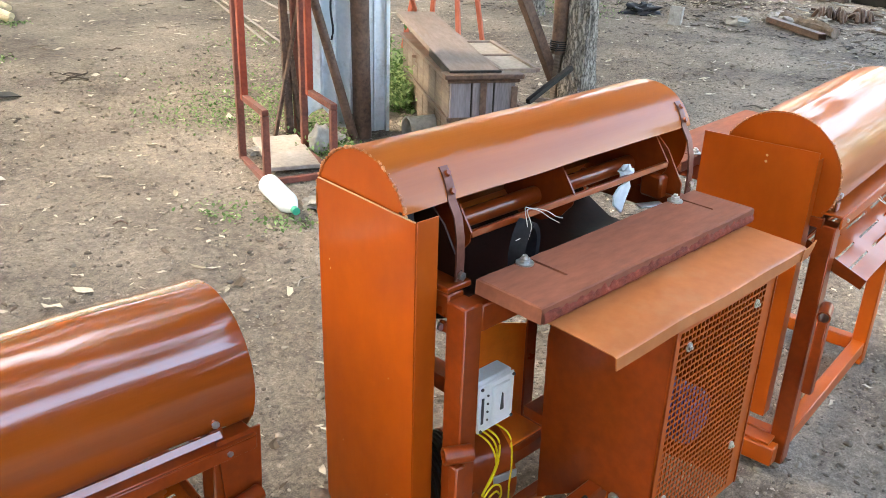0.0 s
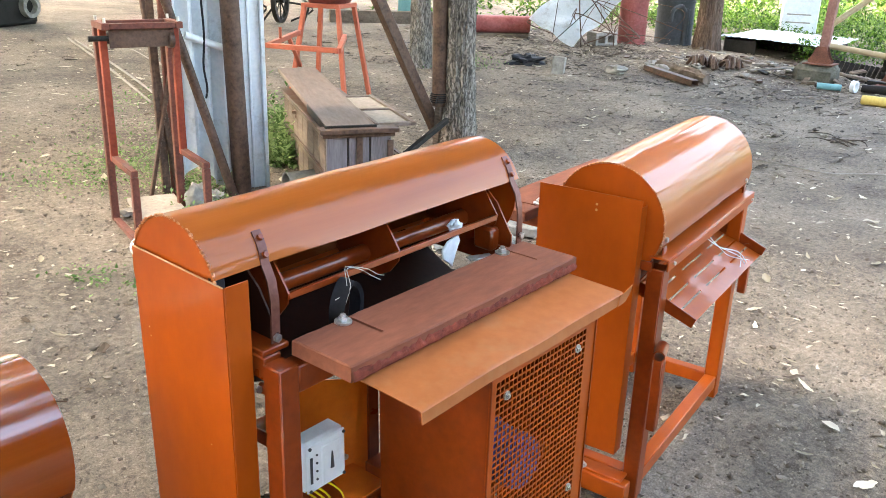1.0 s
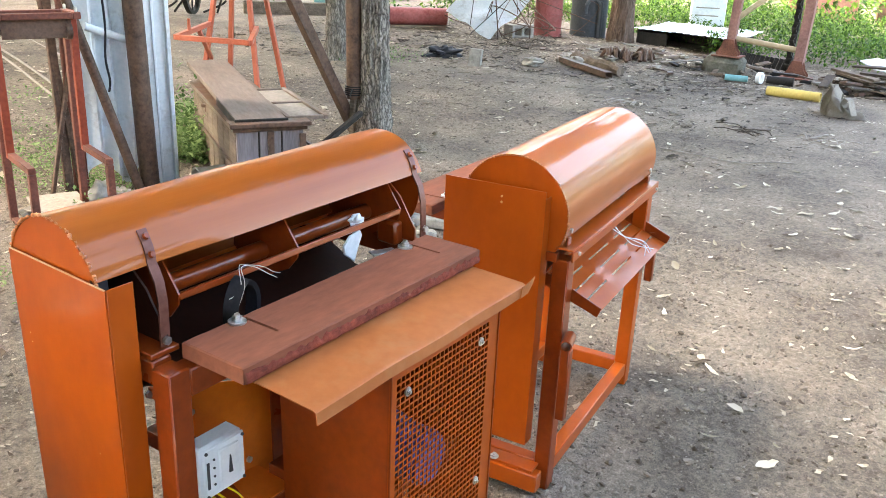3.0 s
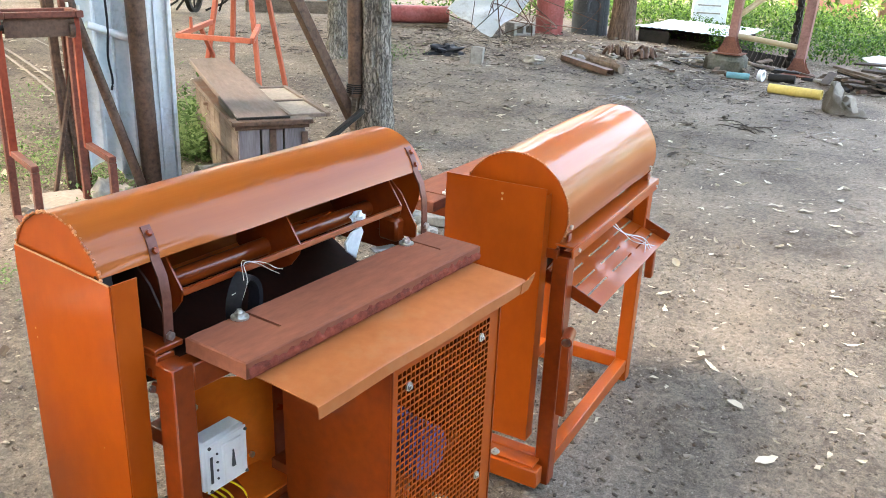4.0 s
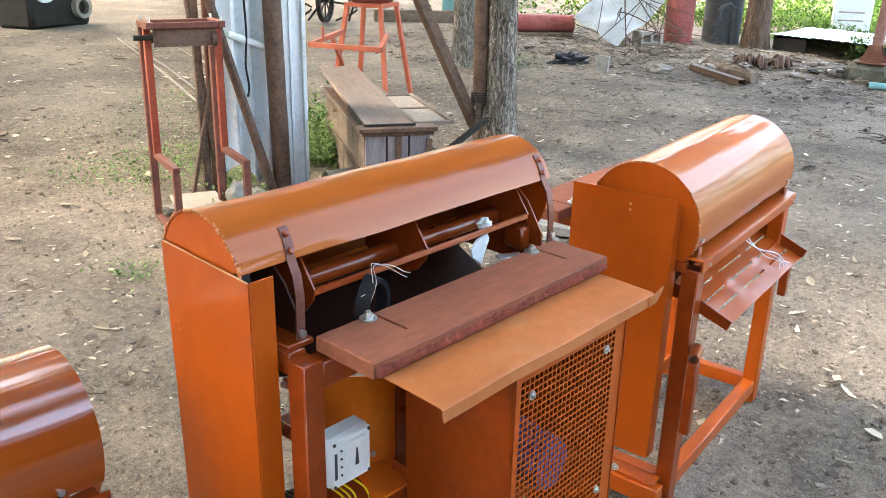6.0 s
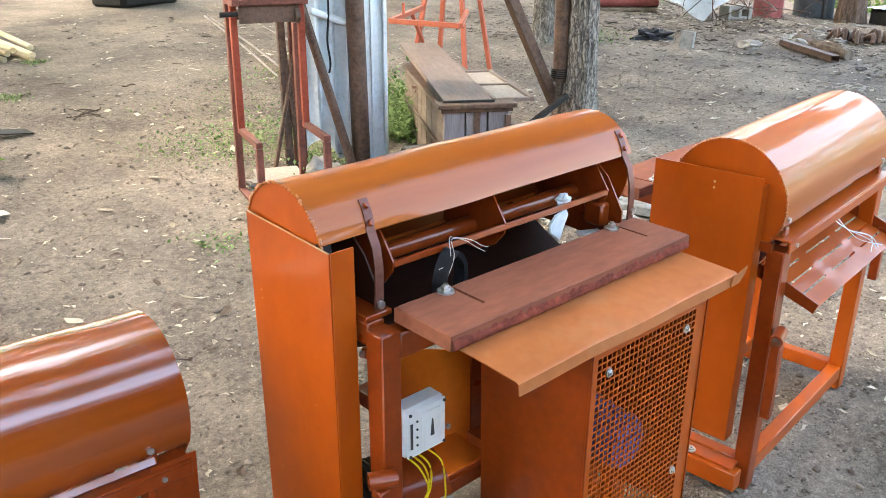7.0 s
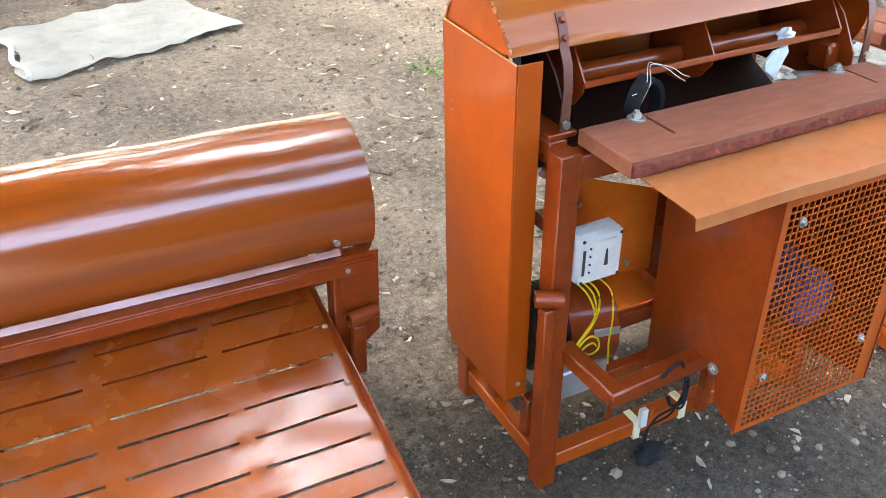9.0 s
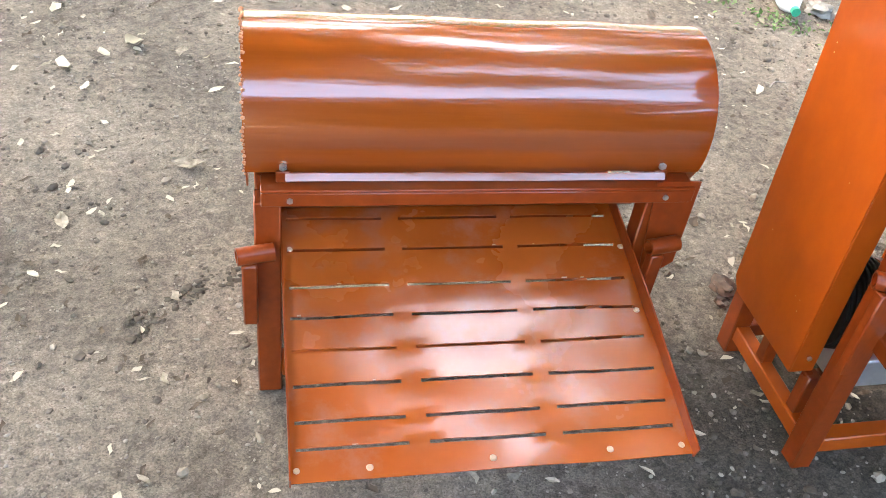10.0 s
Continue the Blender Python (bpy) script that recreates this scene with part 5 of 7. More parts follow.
# ---- crate ----
DUSKWOOD = surface("purplish_grey_boards", (0.115, 0.098, 0.100), (0.24, 0.208, 0.21), fine=45, broad=5, rough=(0.7, 0.9), bump=0.4, stretch=(2.4, 2.4, 0.3),
                   grime=(0.06, 0.045, 0.04), grime_amount=0.5)
def crate():
    t = thing("wooden_crate", "weathered grey wooden crate with a loose lid plank on top", "crate", pose(2.412, 2.05, 0.03, 0, 0, -32.5))
    Wd, Ln, Ht = 0.365, 1.42, 0.43
    n = 3
    for k in range(n):
        x0 = -Wd + k * Wd / n
        part("front_board", box(x0 + 0.005, x0 + Wd / n - 0.005, 0.0, 0.02, 0.0, Ht, 0.003), DUSKWOOD, t)
        part("back_board", box(x0 + 0.003, x0 + Wd / n - 0.003, Ln - 0.02, Ln, 0.0, Ht, 0.003), GREYWOOD, t)
    for k in range(8):
        y0 = 0.021 + k * (Ln - 0.042) / 8
        y1 = y0 + (Ln - 0.042) / 8 - 0.014
        part("side_board", box(-Wd, -Wd + 0.02, y0, y1, 0.0, Ht, 0.003), GREYWOOD, t)
        part("side_board", box(-0.02, 0.0, y0, y1, 0.0, Ht, 0.003), GREYWOOD, t)
    part("band", box(-Wd - 0.012, 0.012, -0.012, -0.0005, 0.22, 0.245, 0.002), RUSTPIPE, t)
    part("band", box(-Wd - 0.012, -Wd - 0.0005, 0.0, Ln, 0.22, 0.245, 0.002), RUSTPIPE, t)
    part("rim", box(-Wd - 0.015, 0.015, -0.015, Ln + 0.01, Ht, Ht + 0.025, 0.003), RUSTPIPE, t)
    part("corner_post", box(-0.20, -0.165, -0.016, -0.0005, 0.0, Ht, 0.003), RUSTPIPE, t)
    part("corner_post", box(-0.028, 0.006, -0.016, -0.0005, 0.0, Ht - 0.02, 0.003), RUSTPIPE, t)
    part("lid_lip", box(-Wd - 0.035, 0.03, -0.045, 0.06, Ht + 0.0255, Ht + 0.050, 0.004), RUSTPIPE, t)
    # dark filler block: the shade behind the board gaps, painted in
    part("inner_shade", box(-Wd + 0.024, -0.024, 0.024, Ln - 0.024, 0.02, Ht - 0.01, 0.0), SHEDWOOD, t)
    return t


crate()
LIDWOOD = surface("rubbed_brown_plank", (0.115, 0.082, 0.064), (0.235, 0.180, 0.150), fine=30, broad=3, rough=(0.55, 0.75), bump=0.15,
                  stretch=(1.6, 0.3, 1.6), grime=(0.15, 0.085, 0.055), grime_amount=0.5)
lid = thing("lid_plank", "broad rubbed brown plank with iron edge lying on the crate", "plank", pose(2.237, 2.191, 0.490, 1.6, 0, -33))
part("plank", box(-0.135, 0.135, -0.004, 1.78, 0.0, 0.030, 0.004), LIDWOOD, lid)
part("edge_strip", box(-0.140, 0.140, -0.020, -0.0045, -0.016, 0.033, 0.003), DARKIRON, lid, "dark iron strip along the plank's end")
part("edge_flange", box(-0.140, -0.1355, -0.004, 0.55, -0.012, 0.031, 0.001), DARKIRON, lid)
for x in (-0.095, -0.070, 0.085):
    part("punched_slot", box(x, x + 0.016, -0.0220, -0.0201, 0.002, 0.014, 0.0004), SLOTDARK, lid)
panel = thing("framed_panel", "pale board panel in a brown frame on the crate's top", "panel", pose(2.50, 2.12, 0.486, 0, 0, -31))
part("board", box(-0.078, 0.105, 0.028, 0.86, 0.0, 0.010, 0.002), PALEWOOD, panel)
for x in (-0.105, 0.1055):
    part("frame_strip", box(x, x + 0.026, 0.0, 0.888, 0.0, 0.022, 0.003), LIDWOOD, panel)
for y in (0.001, 0.42, 0.861):
    part("frame_strip", box(-0.078, 0.1053, y, y + 0.026, 0.0105 if y == 0.42 else 0.0, 0.021, 0.003), LIDWOOD, panel)
bx = thing("bracket_frame", "brown angled steel strip leaning beside the crate", "steel strip")
part("strip", bar((2.60, 3.02, 0.42), (2.62, 2.55, 0.20), 0.012, 0.07, 0.002), RUSTPIPE, bx)
part("strip", bar((2.60, 3.02, 0.42), (2.80, 3.10, 0.42), 0.07, 0.02, 0.002), RUSTPIPE, bx)
solo("iron_bar", bar((2.58, 2.10, 0.318), (2.955, 2.10, 0.463), 0.03, 0.03, 0.003), DARKIRON, "dark iron bar sticking out of the scrap beside the crate", "iron bar")
for k in range(9):
    a = rb.uniform(0, 3.14)
    x, y = rb.uniform(2.95, 3.45), rb.uniform(2.3, 2.9)
    solo("scrap_piece", bar((x, y, 0.06 + 0.03 * (k % 4)), (x + rb.uniform(0.12, 0.3) * math.cos(a), y + 0.25 * math.sin(a), 0.10 + rb.uniform(0, 0.16)), 0.035, 0.03, 0.003), (RUSTPIPE, GREYWOOD, DARKIRON)[k % 3], "short brown piece of scrap iron and wood", "scrap", group="scrap by the tree")
solo("leaning_beam", bar((3.83, 2.81, 0.03), (2.64, 3.00, 2.1), 0.062, 0.075, 0.004), RUSTPIPE, "brown steel beam leaning across the yard", "beam")
solo("brown_post", rod((3.71, 2.77, 0.36), (3.725, 2.81, 2.6), 0.052, 0.062, 20), RUSTPIPE, "dark brown rounded post tied to the tree", "post")
solo("split_stake", bar((3.71, 2.78, 0.02), (3.72, 2.77, 0.40), 0.05, 0.05, 0.006), GREYWOOD, "grey split stake under the brown post", "stake")
pail = thing("bucket", "dented grey metal bucket lying beside the crate", "bucket")
part("body", pipe((2.14, 2.60, 0.115), (2.33, 2.53, 0.12), 0.082, 0.006, 26), STONE, pail)
part("bottom", rod((2.325, 2.532, 0.12), (2.333, 2.529, 0.12), 0.080, seg=26), STONE, pail)
part("rim", pipe((2.135, 2.602, 0.115), (2.150, 2.596, 0.115), 0.087, 0.010, 26), STONE, pail)
binding = thing("wire_binding", "rusty wire wound round the brown post's foot", "wire")
for k in range(5):
    part("turn", pipe((3.712, 2.775, 0.385 + 0.014 * k), (3.7122, 2.775, 0.393 + 0.014 * k), 0.061 + 0.003 * (k % 2), 0.008, 18), DARKIRON, binding)
part("tail", cable([(3.66, 2.74, 0.42), (3.60, 2.70, 0.44), (3.57, 2.69, 0.40)], 0.004, 6), DARKIRON, binding)
solo("pale_lump", crumple(0, 0, 0, 0.085, 0.06, 0.075, 6.3, 3, 0.35), STONE, "pale lump of plaster in the rack's foot", "lump", m=pose(1.66, 2.78, 0.115, 0, 0, 20), smooth=60)


# ---- coral stool with basin ----
def stool():
    t = thing("steel_stand", "coral-red steel stand with splayed legs and a long side frame", "stand", pose(4.235, 4.405, 0.10, 0, 0, 20))
    for sx in (-1, 1):
        for sy in (-1, 1):
            part("leg", bar((sx * 0.26, sy * 0.26, 0.0), (sx * 0.155, sy * 0.155, 0.80), 0.036, 0.036, 0.003), REDPAINT, t)
    for s in (-1, 1):
        part("top_rail", box(-0.18, 0.18, s * 0.155 - 0.018, s * 0.155 + 0.018, 0.80, 0.835, 0.003), REDPAINT, t)
        part("top_rail", box(s * 0.155 - 0.018, s * 0.155 + 0.018, -0.136, 0.136, 0.80, 0.835, 0.003), REDPAINT, t)
    return t


stand = stool()
turn = stand.matrix_world.inverted()
arms = [(4.00, 4.52, 0.700), (3.18, 3.96, 0.700), (3.37, 3.42, 0.700), (4.06, 4.05, 0.700)]
for a, b in zip(arms, arms[1:]):
    part("side_arm", bar(turn @ Vector(a), turn @ Vector(b), 0.036, 0.036, 0.003), REDPAINT, stand)
part("arm_brace", bar(turn @ Vector((4.00, 4.52, 0.42)), turn @ Vector((3.70, 4.31, 0.680)), 0.03, 0.03, 0.003), REDPAINT, stand)
part("pin", rod(turn @ Vector((3.45, 4.13, 0.718)), turn @ Vector((3.45, 4.13, 0.80)), 0.012, seg=8), REDPAINT, stand)
prof = [(0.16, 0.0), (0.24, 0.06), (0.30, 0.20), (0.31, 0.21), (0.285, 0.19), (0.22, 0.07), (0.0, 0.02)]
bm = bmesh.new()
rings = [[bm.verts.new((r * math.cos(a * math.tau / 32), r * math.sin(a * math.tau / 32), z)) for a in range(32)] for r, z in [(0.001, 0.0)] + prof[:-1] + [(0.001, 0.02)]]
for a, b in zip(rings, rings[1:]):
    for k in range(32):
        e = (k + 1) % 32
        bm.faces.new((a[k], a[e], b[e], b[k]))
solo("basin", bm, REDDRUM, "round red-brown basin on the coral stand", "basin", m=pose(4.235, 4.405, 0.936))


# ---- sack, bottle, stones near the machines ----
bm = bmesh.new()
nx, ny = 34, 24
grid = []
c00, c10, c11, c01 = Vector((-0.87, 2.92, 0)), Vector((0.18, 3.24, 0)), Vector((-0.06, 3.90, 0)), Vector((-0.95, 3.64, 0))
for j in range(ny + 1):
    row = []
    for i in range(nx + 1):
        u, v = i / nx, j / ny
        p = c00.lerp(c10, u).lerp(c01.lerp(c11, u), v)
        p += Vector((noise.noise(Vector((u * 3, v * 3, 2))), noise.noise(Vector((u * 3, v * 3, 8))), 0)) * 0.07
        z = ground_z(p.x, p.y) + 0.02 + 0.022 * noise.noise(Vector((u * 5, v * 5, 4))) + 0.010 * noise.noise(Vector((u * 14, v * 9, 6)))
        row.append(bm.verts.new((p.x, p.y, z)))
    grid.append(row)
for j in range(ny):
    for i in range(nx):
        bm.faces.new((grid[j][i], grid[j][i + 1], grid[j + 1][i + 1], grid[j + 1][i]))
bmesh.ops.solidify(bm, geom=bm.faces[:], thickness=0.006)
sack = thing("sack", "rumpled dirty white sack spread on the ground", "sack")
part("sheet", bm, SACK, sack, smooth=80)
hem = [c00.lerp(c01, k / 6) for k in range(7)]
part("rolled_hem", cable([(p.x + 0.02 * math.sin(k * 2.1), p.y, ground_z(p.x, p.y) + 0.030) for k, p in enumerate(hem)], 0.013, 8), SACK, sack, "rolled hem of the sack")

bt = thing("bottle", "milky white plastic bottle with green cap on the ground", "bottle", pose(1.085, 2.43, 0.075, 0, 0, 0))
part("body", rod((0, 0, 0.0), (-0.062, -0.235, -0.01), 0.052, 0.050, 22), BOTTLE, bt)
part("neck", rod((-0.062, -0.235, -0.01), (-0.083, -0.315, -0.014), 0.050, 0.017, 22), BOTTLE, bt)
part("cap", rod((-0.0835, -0.316, -0.014), (-0.090, -0.342, -0.015), 0.018, 0.018, 18), GREENCAP, bt)


def stone(x, y, s, seed, flat=0.5, mat=None, label="rough grey stone lying on the ground", z=None):
    bm = crumple(0, 0, 0, s, s * 0.8, s * flat, seed, 3, 0.62)
    return solo("stone", bm, mat or STONE, label, "stone", group="loose stones", m=pose(x, y, (ground_z(x, y) if z is None else z) + s * flat * 0.55, 0, 0, seed * 47), smooth=50)


for x, y, s in ((1.16, 2.17, 0.06), (1.23, 2.12, 0.05), (1.36, 2.93, 0.05), (1.80, 2.87, 0.09), (1.76, 2.72, 0.05), (2.55, 1.55, 0.14), (2.85, 1.72, 0.10), (2.45, 1.30, 0.08), (2.22, 1.55, 0.07), (2.68, 1.25, 0.06), (8.0, 3.62, 0.12), (8.55, 3.3, 0.13), (8.9, 3.6, 0.1), (9.3, 3.2, 0.08)):
    stone(x, y, s, x * 3.1 + y)
solo("concrete_block", box(-0.09, 0.09, -0.07, 0.07, 0.0, 0.20, 0.008), STONE, "broken grey concrete block standing in the yard", "block", m=pose(7.42, 4.05, 0.07, 4, 6, 25))
solo("fallen_slab", box(-0.2, 0.2, -0.14, 0.14, 0.0, 0.05, 0.006), STONE, "grey stone slab behind the machines", "slab", m=pose(2.75, 1.45, 0.0, 3, 4, 30))
solo("dark_rag", crumple(0, 0, 0, 0.20, 0.12, 0.085, 5.5, 4, 0.75), RUBBER, "black crumpled rag of tyre rubber", "rubber scrap", m=pose(7.62, 4.6, 0.13, 0, 0, -30))
tube = box(-0.045, -0.041, -0.032, 0.032, 0.0, 0.985, 0.001)
box(0.041, 0.045, -0.032, 0.032, 0.0, 0.985, 0.001, bm=tube)
for y in (-0.032, 0.028):
    box(-0.041, 0.041, y, y + 0.004, 0.0, 0.985, 0.001, bm=tube)
solo("square_tube", tube, RUSTPIPE, "rusty square steel tube lying on the ground", "steel tube", m=frame_to((8.51, 3.49, 0.115), (7.98, 2.66, 0.085)))
log_axis = frame_to((8.66, 3.39, 0.125), (8.30, 2.65, 0.095))
solo("log", trunk_mesh((0, 0, 0), (0, 0, 0.82), 0.062, 0.056, 33, 26, 24, 0.014), GREYWOOD, "short grey log lying beside the tube", "log", m=log_axis)


# ---- scrap heap and garden edge ----
ts = thing("leaning_tin", "grey flat tin sheet tipped on its corner against scrap", "tin sheet")
bm = bmesh.new()
quad = [Vector((9.48, 5.08, 0.11)), Vector((10.70, 4.92, 0.80)), Vector((10.64, 5.62, 1.14)), Vector((9.42, 5.78, 0.45))]
g = []
for j in range(19):
    row = []
    for i in range(19):
        u, v = i / 18, j / 18
        p = quad[0].lerp(quad[1], u).lerp(quad[3].lerp(quad[2], u), v)
        row.append(bm.verts.new(p + Vector((0.02, 0, 0.03)) * math.sin(u * 9.4) * 0.8 + Vector((0, 0, 0.05)) * noise.noise(Vector((u * 3, v * 3, 0)))))
    g.append(row)
for j in range(18):
    for i in range(18):
        bm.faces.new((g[j][i], g[j][i + 1], g[j + 1][i + 1], g[j + 1][i]))
bmesh.ops.solidify(bm, geom=bm.faces[:], thickness=0.004)
part("sheet", bm, GALV, ts, smooth=60)
part("wire", cable([(9.3, 5.3, 0.25), (9.55, 5.4, 0.75), (9.75, 5.5, 1.25)], 0.005, 6), DARKIRON, ts)
part("wire", cable([(9.25, 5.25, 0.2), (9.7, 5.0, 0.62), (9.95, 4.9, 0.85)], 0.006, 6), DARKIRON, ts)


def drum(label, x, y, z, r, h, mat, lean=0):
    t = thing("drum", label, "drum", pose(x, y, z, lean, 0, 0))
    part("body", rod((0, 0, 0), (0, 0, h), r, r, 28), mat, t)
    for k in (0.02, 0.34, 0.66, 0.98):
        part("hoop", pipe((0, 0, h * k - 0.012), (0, 0, h * k + 0.012), r + 0.012, 0.016, 28), mat, t)


drum("faded red steel drum in the scrap heap", 10.74, 4.84, 0.10, 0.20, 0.95, REDDRUM)
drum("charcoal plastic drum beside the thick tree", 11.42, 4.50, 0.08, 0.27, 0.95, CHARCOAL)
hb = thing("hand_pump", "small dark iron hand pump beside the drum", "pump")
part("column", rod((11.25, 4.25, 0.1), (11.25, 4.25, 0.62), 0.04, seg=12), CHARCOAL, hb)
part("spout", cable([(11.25, 4.25, 0.55), (11.15, 4.3, 0.66), (11.02, 4.36, 0.60), (11.0, 4.37, 0.45)], 0.03, 8), CHARCOAL, hb)
solo("fallen_drum", rod((8.85, 6.95, 0.33), (9.80, 6.02, 0.33), 0.13, 0.12, 20), REDDRUM, "faded red steel cylinder lying on timber", "cylinder")
solo("timber_beam", bar((8.70, 7.0, 0.18), (9.72, 5.98, 0.18), 0.16, 0.06, 0.01), GREYWOOD, "long grey timber beam under the red cylinder", "timber")
solo("timber_beam", bar((8.3, 8.6, 0.32), (9.6, 7.6, 0.30), 0.16, 0.2, 0.01), GREYWOOD, "long grey timber beam at the yard's edge", "timber")
solo("teal_crate", box(-0.35, 0.35, -0.2, 0.2, 0.0, 0.55, 0.02), TEALPIPE, "teal painted tin box at the yard's edge", "box", m=pose(9.9, 8.3, 0.25, 0, 0, 30))


def wheel(label, x, y, z, r, turn, mat):
    t = thing("dark_wheel", label, "wheel", pose(x, y, z, 90, 0, turn))
    part("rim", pipe((0, 0, -0.03), (0, 0, 0.03), r, 0.05, 36), mat, t)
    part("hub", rod((0, 0, -0.06), (0, 0, 0.06), 0.05, seg=14), mat, t)
    for k in range(8):
        a = k * math.tau / 8
        part("spoke", rod((0.04 * math.cos(a), 0.04 * math.sin(a), 0), ((r - 0.03) * math.cos(a), (r - 0.03) * math.sin(a), 0), 0.012, seg=6), mat, t)


# distant dark shapes, built as motorcycle-like wheels
wheel("dark motorcycle-like wheel standing at the yard's edge", 7.30, 8.55, 0.60, 0.32, 30, DARKIRON)
wheel("dark motorcycle-like wheel leaning on timber", 7.05, 9.45, 0.60, 0.30, 62, DARKIRON)
for k in range(9):
    x, y = 6.6 + 0.17 * k, 9.3 - 0.1 * k
    z = ground_z(x, y)
    solo("dark_bough", cable([(x, y, z + 0.03), (x + 0.25 * math.sin(k * 2.3), y - 0.2, z + 0.22 + 0.05 * (k % 3)), (x + 0.5 * math.sin(k * 1.7 + 1), y + 0.2, z + 0.40), (x + 0.8 * math.sin(k * 2.9), y + 0.1, z + 0.55 + 0.1 * (k % 4))], 0.016, 6), DARKIRON, "dark bent bough heaped at the yard's edge", "bough", group="dark boughs")
gm = thing("machine_block", "dark grey cast machine block with a round boss", "machine block", pose(4.05, 10.2, 0.26, 0, 0, 20))
part("body", box(-0.5, 0.5, -0.3, 0.3, 0.0, 0.5, 0.06), DARKIRON, gm)
part("boss", pipe((0.3, -0.38, 0.25), (0.3, -0.29, 0.25), 0.14, 0.05, 24), STONE, gm)
part("cover", rod((-0.25, -0.32, 0.55), (-0.25, -0.29, 0.55), 0.22, seg=28), WHITEENAMEL, gm)

# block of cinder masonry, bent pipes, roots
cb = thing("cinder_block", "grey hollow cinder block under the tin sheet", "block", pose(10.12, 4.98, 0.10, 0, 0, -20))
bm = box(-0.2, 0.2, -0.1, 0.1, 0.0, 0.05, 0.004)
box(-0.2, 0.2, -0.1, 0.1, 0.15, 0.2, 0.004, bm=bm)
for x in (-0.2, -0.03, 0.15):
    box(x, x + 0.05, -0.1, 0.1, 0.05, 0.15, 0.003, bm=bm)
part("body", bm, STONE, cb)
rq = random.Random(8)
for k in range(16):
    x, y = rq.uniform(9.6, 11.0), rq.uniform(4.2, 5.4)
    solo("dry_branch", cable([(x, y, 0.14), (x + rq.uniform(-0.3, 0.3), y + rq.uniform(-0.3, 0.3), rq.uniform(0.2, 0.6)), (x + rq.uniform(-0.5, 0.5), y + rq.uniform(-0.6, 0.6), rq.uniform(0.25, 0.95)), (x + rq.uniform(-0.7, 0.7), y + rq.uniform(-0.8, 0.8), rq.uniform(0.1, 0.9))], rq.uniform(0.004, 0.008), 6), RUSTPIPE, "thin bent dry branch in the scrap heap", "branch", group="dry branches")
for k in range(22):
    a, rr2 = rq.uniform(0, math.tau), rq.uniform(0.0, 0.32)
    x, y = 9.55 + rr2 * math.cos(a), 3.12 + rr2 * math.sin(a) * 1.3
    solo("root_piece", cable([(x - 0.1, y - 0.05, 0.08), (x, y, 0.10 + rq.uniform(0, 0.12)), (x + rq.uniform(0.02, 0.16), y + rq.uniform(-0.1, 0.16), 0.08)], rq.uniform(0.012, 0.026), 6), RUSTPIPE, "rust-brown root and hoop scrap in a heap", "scrap", group="hoop heap")

# white cabinet and the tin on the ground before it
fr = thing("white_cabinet", "old white enamelled metal cabinet standing in the weeds", "cabinet", pose(13.26, 3.26, 0.06, 0, 0, -70))
part("body", box(-0.27, 0.27, -0.02, 0.45, 0.16, 1.35, 0.02), WHITEENAMEL, fr)
part("door", box(-0.26, 0.26, -0.05, -0.0205, 0.20, 1.33, 0.01), WHITEENAMEL, fr)
for z in (0.34, 0.46):
    part("louvre", box(-0.20, 0.16, -0.056, -0.0505, z, z + 0.02, 0.002), STONE, fr)
part("foot", box(-0.25, -0.20, 0.0, 0.05, 0.0, 0.159, 0.003), STONE, fr)
part("foot", box(0.20, 0.25, 0.0, 0.05, 0.0, 0.159, 0.003), STONE, fr)
solo("tin_roof_piece", corrugated(1.55, 1.10, 0.12, 0.005, 6, 0.02, 0.05, 5), GALV, "pale corrugated roof sheet lying on a low shelter", "tin sheet", m=pose(11.37, 3.80, 0.285, -87.6, 0, -100))
# near-black boards put in to paint the shade under the sheet
lair = thing("low_shelter", "low hollow of boards under the pale roof sheet, painted black for shade", "shelter", pose(11.42, 3.74, 0.03, 0, 0, -100))
part("back_board", box(0.0, 1.42, 0.86, 0.90, 0.0, 0.235, 0.006), SHEDWOOD, lair)
for x in (0.0, 1.38):
    part("side_board", box(x, x + 0.04, 0.05, 0.859, 0.0, 0.235, 0.006), SHEDWOOD, lair)
part("floor_board", box(0.041, 1.379, 0.0, 0.858, 0.0, 0.02, 0.004), SHEDWOOD, lair)
part("leaning_panel", bar((0.06, -0.02, 0.11), (0.52, 0.03, 0.12), 0.012, 0.20, 0.003), DARKIRON, lair, "grey panel leaning in the mouth")
solo("dark_roof_strip", corrugated(0.95, 0.15, 0.075, 0.014, 6, 0.0, 0.02, 9), DARKIRON, "strip of dark corrugated sheet standing behind the posts", "tin sheet", m=pose(10.82, 2.12, 0.03, -24, 0, -117))


